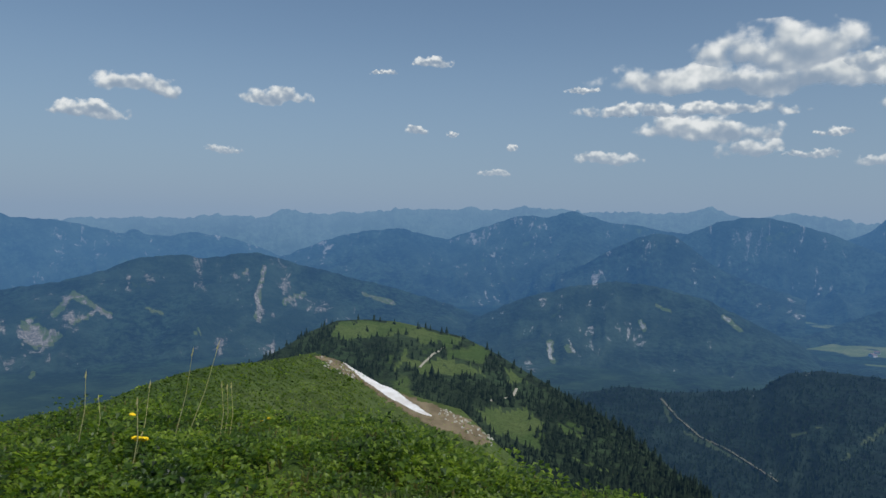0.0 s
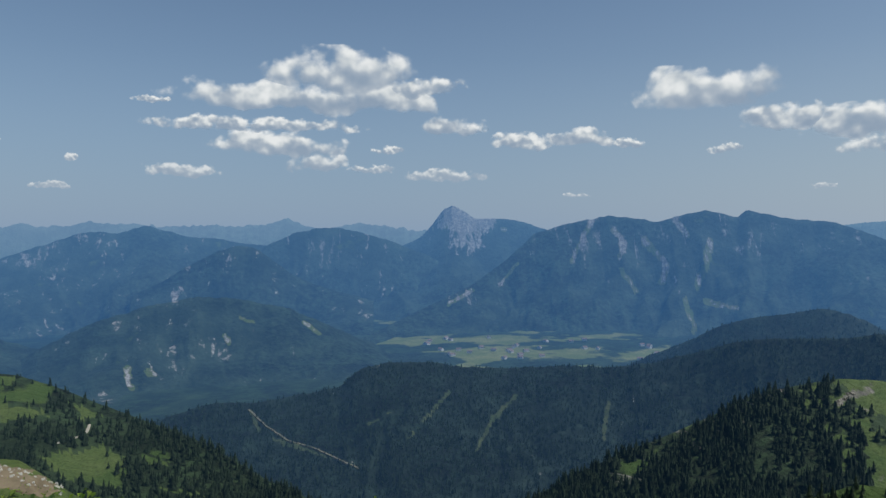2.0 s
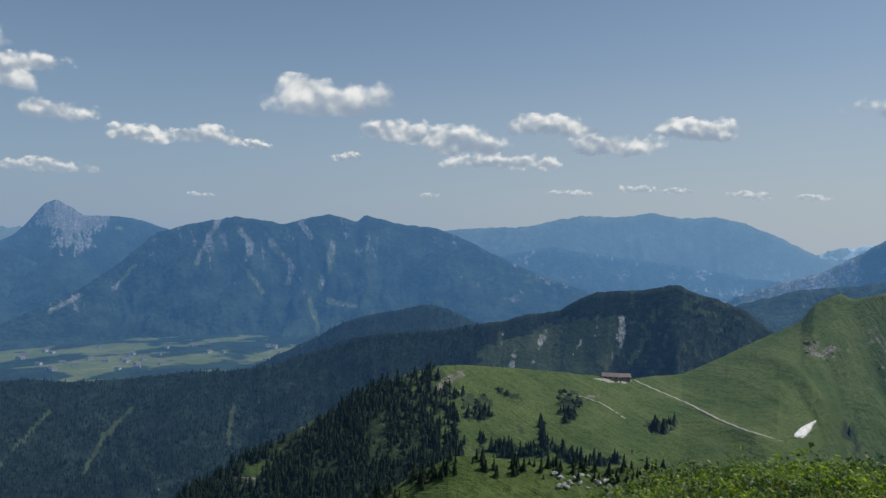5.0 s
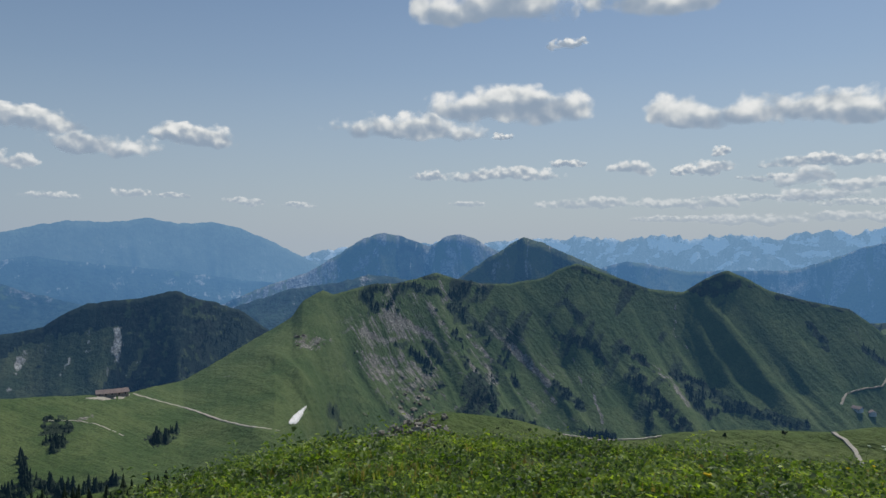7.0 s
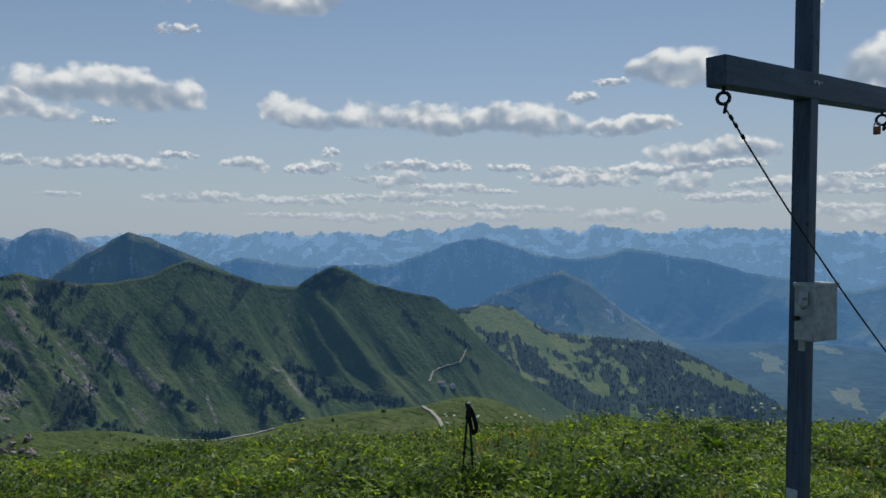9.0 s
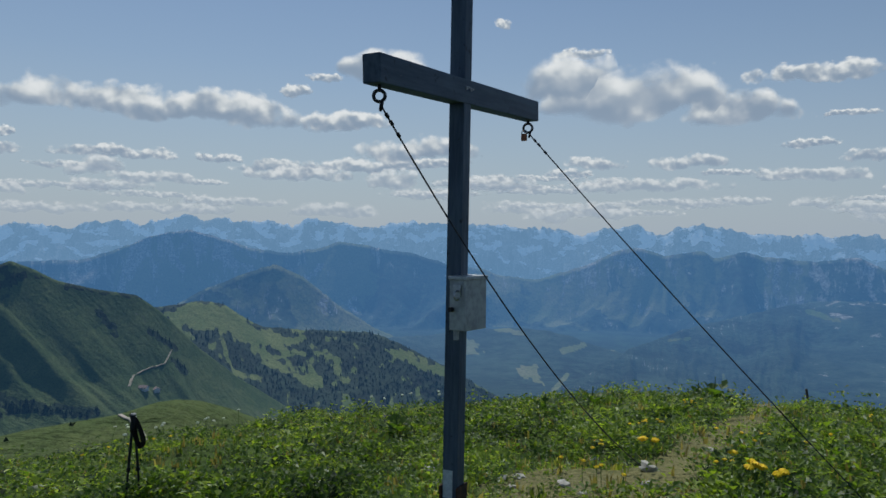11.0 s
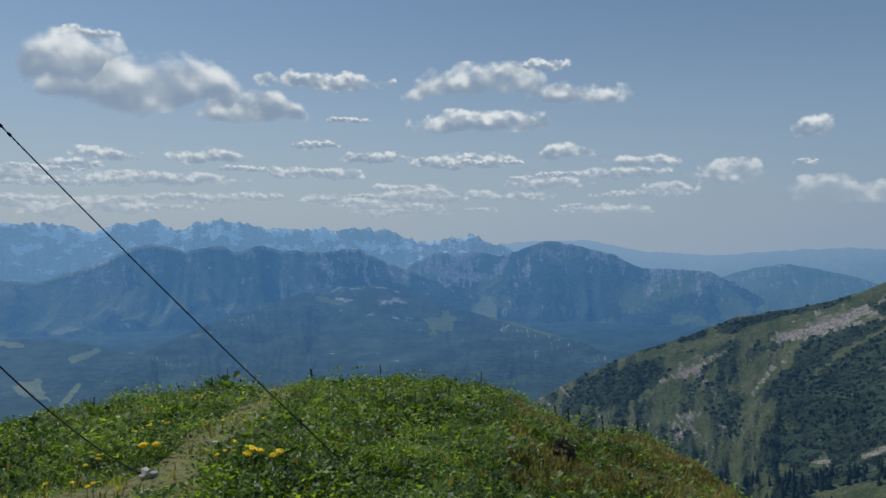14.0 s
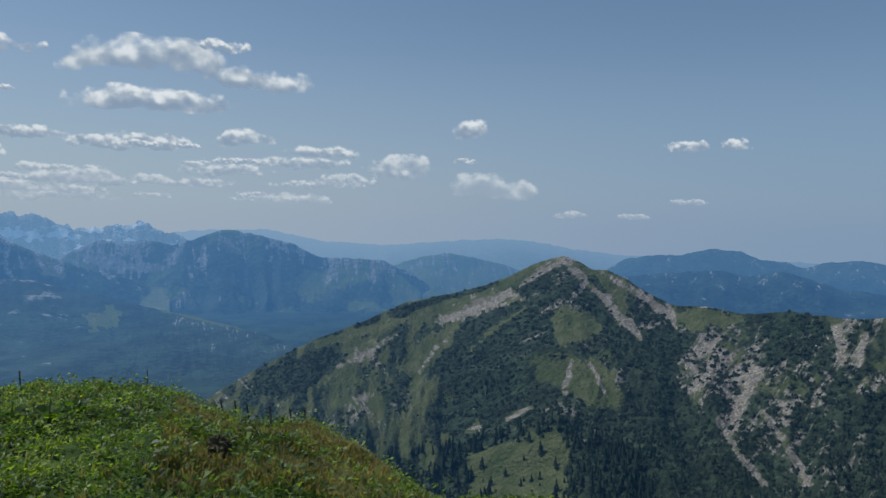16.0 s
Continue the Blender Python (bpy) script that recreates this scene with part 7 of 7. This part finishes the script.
# ---- cumulus clouds, glowing sheets with painted light and shade, the backdrop of the sky ----
def cloud_vapour():
    m = bpy.data.materials.new("cloud_vapour")
    m.use_nodes = True
    nt = m.node_tree
    nt.nodes.remove(nt.nodes["Principled BSDF"])
    tc = nt.nodes.new("ShaderNodeTexCoord")
    oi = nt.nodes.new("ShaderNodeObjectInfo")
    shift = nt.nodes.new("ShaderNodeVectorMath")
    shift.operation = "MULTIPLY_ADD"
    nt.links.new(oi.outputs["Random"], shift.inputs[0])
    shift.inputs[1].default_value = (73.0, 41.0, 59.0)
    nt.links.new(tc.outputs["Object"], shift.inputs[2])
    p = shift.outputs[0]
    def over_at(at, by):
        n = nt.nodes.new("ShaderNodeVectorMath")
        n.operation = "ADD"
        nt.links.new(at, n.inputs[0])
        n.inputs[1].default_value = by
        return n.outputs[0]

    uv = nt.nodes.new("ShaderNodeSeparateXYZ")
    nt.links.new(tc.outputs["UV"], uv.inputs[0])
    # the outline is warped, so that no two clouds are alike
    u = calc(nt, "ADD", uv.outputs[0], calc(nt, "MULTIPLY", calc(nt, "SUBTRACT", grain(nt, p, 0.45, 3, 0.5), 0.5), 0.9))
    v = calc(nt, "ADD", uv.outputs[1], calc(nt, "MULTIPLY", calc(nt, "SUBTRACT", grain(nt, over_at(p, (31.0, 7.0, 3.0)), 0.38, 3, 0.5), 0.5), 1.5))
    def heap(at, detail):
        vor = nt.nodes.new("ShaderNodeTexVoronoi")
        vor.feature = "SMOOTH_F1"
        vor.inputs["Scale"].default_value, vor.inputs["Smoothness"].default_value = 1.15, 0.6
        vor.inputs["Detail"].default_value, vor.inputs["Roughness"].default_value = detail, 0.5
        nt.links.new(at, vor.inputs["Vector"])
        return calc(nt, "SUBTRACT", 0.55, vor.outputs["Distance"])

    big, puff = grain(nt, p, 0.62, 8, 0.60, 0.15), heap(p, 2.0)
    # a second sample a little higher gives the light painted on the crowns
    over = over_at(p, (0.08, 0.30, 0.10))
    mild, mild2 = grain(nt, p, 0.8, 3, 0.5), grain(nt, over, 0.8, 3, 0.5)
    crown = calc(nt, "ADD", calc(nt, "MULTIPLY", calc(nt, "SUBTRACT", mild, mild2), 2.0), calc(nt, "MULTIPLY", calc(nt, "SUBTRACT", heap(p, 0.6), heap(over, 0.6)), 1.0))
    low = calc(nt, "MULTIPLY", calc(nt, "MINIMUM", v, 0.0), 2.1)
    vv = calc(nt, "ADD", calc(nt, "MAXIMUM", v, 0.0), low)
    e = calc(nt, "ADD", calc(nt, "POWER", calc(nt, "ABSOLUTE", u), 2.4), calc(nt, "MULTIPLY", vv, vv))
    dens = calc(nt, "ADD", calc(nt, "SUBTRACT", 1.2, e), calc(nt, "MULTIPLY", calc(nt, "SUBTRACT", big, 0.45), 2.0))
    dens = calc(nt, "ADD", dens, calc(nt, "MULTIPLY", puff, 0.75))
    # no vapour reaches the rim of the sheet
    rim = calc(nt, "MAXIMUM", calc(nt, "ABSOLUTE", uv.outputs[0]), calc(nt, "ABSOLUTE", uv.outputs[1]))
    dens = calc(nt, "SUBTRACT", dens, calc(nt, "MULTIPLY", step(nt, rim, 1.0, 1.34), 2.6))
    soft = calc(nt, "MULTIPLY", step(nt, dens, 0.14, 0.80), 0.97)
    # the flat base is thin and lets the sky through
    soft = calc(nt, "MULTIPLY", soft, calc(nt, "MULTIPLY_ADD", step(nt, v, -0.95, -0.1), 0.45, 0.55))
    # bright tops and shaded bases are painted into the cloud's own emission
    lit = calc(nt, "ADD", calc(nt, "MULTIPLY", v, 0.75), calc(nt, "MULTIPLY", calc(nt, "SUBTRACT", big, 0.5), 0.6))
    lit = calc(nt, "ADD", lit, calc(nt, "MULTIPLY", puff, 0.15))
    lit = calc(nt, "ADD", lit, calc(nt, "MULTIPLY", crown, 0.85))
    lit = calc(nt, "ADD", lit, calc(nt, "MULTIPLY", step(nt, dens, 1.2, 0.2), 0.25))
    col = ramp(nt, step(nt, lit, -0.30, 0.78), [(0.0, (0.27, 0.33, 0.42)), (0.4, (0.40, 0.44, 0.50)), (0.72, (0.62, 0.63, 0.64)), (1.0, (0.82, 0.80, 0.785))])
    # clouds low over the horizon stand far off: haze is painted over them
    up = nt.nodes.new("ShaderNodeSeparateXYZ")
    nt.links.new(oi.outputs["Location"], up.inputs[0])
    clear = step(nt, up.outputs[2], 60.0, 620.0)
    col = blend(nt, clear, blend(nt, 0.5, col, (0.44, 0.48, 0.53)), col)
    soft = calc(nt, "MULTIPLY", soft, calc(nt, "MULTIPLY_ADD", clear, 0.3, 0.7))
    em = nt.nodes.new("ShaderNodeEmission")
    nt.links.new(col, em.inputs[0])
    tr = nt.nodes.new("ShaderNodeBsdfTransparent")
    mix = nt.nodes.new("ShaderNodeMixShader")
    nt.links.new(soft, mix.inputs[0])
    nt.links.new(tr.outputs[0], mix.inputs[1])
    nt.links.new(em.outputs[0], mix.inputs[2])
    nt.links.new(mix.outputs[0], nt.nodes["Material Output"].inputs[0])
    return m


vapour = cloud_vapour()
CLOUD_FAR = 4780.0


def cloud(az, el, w, h, far=CLOUD_FAR):
    """A cumulus on the sky's vault: bearing and height, half width and half height in degrees."""
    half = far * math.tan(radians(h * 1.12))
    ratio = w / h * 1.05
    cols, rows = max(8, int(8 * ratio)), 9
    x, y = np.meshgrid(np.linspace(-1.35, 1.35, cols), np.linspace(-1.35, 1.35, rows))
    bulge = -0.5 * np.clip(1.4 - x * x - y * y, 0, None)
    me = mesh_of("cloud", np.stack([x * ratio, y, -bulge], -1).reshape(-1, 3), grid_faces(rows, cols))
    uv = me.uv_layers.new(name="body")
    idx = np.empty(len(me.loops), np.int32)
    me.loops.foreach_get("vertex_index", idx)
    uv.data.foreach_set("uv", np.stack([x, y], -1).reshape(-1, 2)[idx].astype(np.float32).ravel())
    me.materials.append(vapour)
    ob = new("cloud", me)
    a, e = radians(az), radians(el)
    place = Vector((math.sin(a) * math.cos(e), math.cos(a) * math.cos(e), math.sin(e))) * far + Vector((0, 0, EYE))
    ob.matrix_world = look(place, (0, 0, EYE)) @ Matrix.Rotation(math.pi, 4, "Y") @ Matrix.Scale(half, 4)
    size = "long bank of" if w > 4 else "small" if w < 1.6 else "single"
    tagged(ob, {"long bank of": "long bank of white cumulus with painted grey base shade", "small": "small soft white fair-weather cloud", "single": "white cumulus cloud with grey base shade painted in"}[size], "cloud", "cumulus clouds")


for row in [(-22.9, 8.7, 2.7, 1.06), (-26.2, 6.6, 2.3, 0.86), (-13.2, 8.5, 2.4, 0.84), (-17.0, 4.4, 1.5, 0.44), (-4.8, 10.8, 1.0, 0.27), (-1.1, 11.6, 1.4, 0.53), (-2.2, 6.4, 0.9, 0.50), (0.6, 6.2, 0.5, 0.27), (5.3, 5.2, 0.5, 0.40), (4.1, 3.2, 1.2, 0.38)]:
    cloud(*row, far=CLOUD_FAR - 0)
for row in [(18.2, 8.0, 7.1, 0.77), (22.3, 9.9, 9.5, 1.62), (24.8, 11.9, 5.7, 2.00), (31.5, 11.0, 2.7, 1.04), (33.4, 7.9, 2.5, 1.16), (19.8, 6.4, 4.6, 1.21), (22.6, 5.1, 2.2, 1.00), (12.8, 4.4, 2.6, 0.67), (32.7, 4.1, 3.0, 0.69), (28.3, 6.2, 1.2, 0.44), (10.7, 9.6, 1.2, 0.34), (27.1, 4.7, 1.9, 0.44), (39.0, 6.7, 2.4, 0.86), (43.5, 6.8, 2.2, 1.01), (47.1, 6.4, 1.2, 0.50)]:
    cloud(*row, far=CLOUD_FAR - 6)
for row in [(53.0, 9.7, 5.2, 2.06), (58.0, 7.7, 2.7, 1.27), (54.0, 5.8, 1.1, 0.54)]:
    cloud(*row, far=CLOUD_FAR - 12)
for row in [(70.2, 8.1, 3.6, 1.21), (63.2, 6.8, 3.6, 1.58), (66.2, 5.5, 5.0, 0.82), (74.7, 6.7, 3.6, 1.33), (81.5, 7.7, 3.2, 1.12), (71.5, 3.2, 1.7, 0.38), (76.7, 3.5, 1.2, 0.45), (79.7, 3.4, 1.1, 0.33), (84.8, 3.0, 1.4, 0.44), (88.9, 2.8, 1.3, 0.32), (43.1, 2.6, 0.9, 0.24), (60.4, 2.9, 0.8, 0.27)]:
    cloud(*row, far=CLOUD_FAR - 18)
for row in [(97.1, 8.9, 5.6, 1.47), (105.0, 10.3, 5.9, 1.84), (105.0, 8.2, 0.9, 0.39), (104.2, 17.9, 5.2, 2.22), (118.0, 17.8, 6.0, 2.22), (109.8, 15.1, 1.5, 0.62), (99.0, 5.2, 1.5, 0.56), (105.2, 5.2, 4.1, 0.73), (110.0, 6.0, 1.5, 0.48), (115.0, 5.6, 1.7, 0.86), (118.6, 5.3, 0.9, 0.42), (121.3, 6.7, 0.6, 0.46), (127.9, 5.9, 1.2, 0.54), (126.9, 4.3, 1.8, 1.10), (102.2, 2.9, 1.3, 0.38), (111.5, 2.9, 3.5, 0.62), (118.8, 2.8, 3.9, 0.59)]:
    cloud(*row, far=CLOUD_FAR - 24)
for row in [(120.9, 9.5, 4.7, 1.90), (133.2, 9.1, 7.9, 1.68), (141.8, 4.5, 3.8, 0.79), (145.1, 8.7, 3.0, 1.08), (148.3, 12.2, 3.7, 2.21), (150.7, 6.5, 4.4, 1.43), (148.8, 4.2, 2.2, 0.97), (141.2, 10.9, 1.1, 0.62), (143.3, 12.0, 1.2, 0.45), (135.3, 5.6, 1.8, 0.48), (136.2, 2.3, 3.9, 0.50), (154.1, 4.1, 2.0, 0.53), (152.9, 3.2, 0.9, 0.40)]:
    cloud(*row, far=CLOUD_FAR - 30)
for row in [(161.8, 11.5, 3.6, 2.46), (168.4, 10.2, 6.6, 2.79), (174.9, 9.1, 4.2, 1.80), (163.6, 13.9, 1.8, 0.58), (180.6, 11.5, 4.4, 0.91), (182.2, 8.7, 1.8, 0.35), (179.7, 6.8, 1.8, 0.42), (164.6, 5.6, 2.1, 0.62), (171.5, 5.6, 2.6, 0.83), (157.3, 3.9, 2.7, 0.89), (168.8, 3.9, 6.2, 0.67), (180.7, 4.4, 2.8, 0.69), (169.8, 2.6, 3.5, 0.40), (175.5, 2.7, 2.2, 0.44), (157.4, 16.2, 0.6, 0.51)]:
    cloud(*row, far=CLOUD_FAR - 36)
for row in [(192.6, 11.3, 5.0, 1.75), (192.8, 8.3, 5.2, 1.29), (197.6, 12.8, 2.0, 0.63), (200.3, 10.4, 3.7, 1.42), (199.2, 6.1, 2.1, 0.90), (205.5, 5.2, 2.6, 0.73), (207.0, 3.2, 2.2, 0.60), (192.1, 5.5, 1.4, 0.35), (195.1, 5.5, 1.1, 0.28), (195.7, 4.1, 0.9, 0.39), (188.2, 2.8, 3.3, 0.78), (200.0, 2.0, 1.1, 0.25)]:
    cloud(*row, far=CLOUD_FAR - 42)
for row in [(211.6, 4.2, 2.6, 1.14), (218.5, 2.6, 3.5, 1.34), (217.1, 7.2, 1.5, 0.99), (216.6, 4.9, 0.9, 0.38), (236.9, 6.0, 0.9, 0.65), (233.4, 6.0, 1.4, 0.59), (233.7, 1.9, 1.2, 0.30), (224.9, 0.8, 1.3, 0.38), (229.7, 0.7, 1.2, 0.32)]:
    cloud(*row, far=CLOUD_FAR - 48)

# faint far banks low over the southern ranges
rng = random.Random(77)
for k in range(54):
    cloud(rng.uniform(118, 206), 1.5 + 4.2 * rng.random() ** 1.2, rng.uniform(1.2, 4.2), rng.uniform(0.3, 0.75), CLOUD_FAR + 10 + 2 * k)
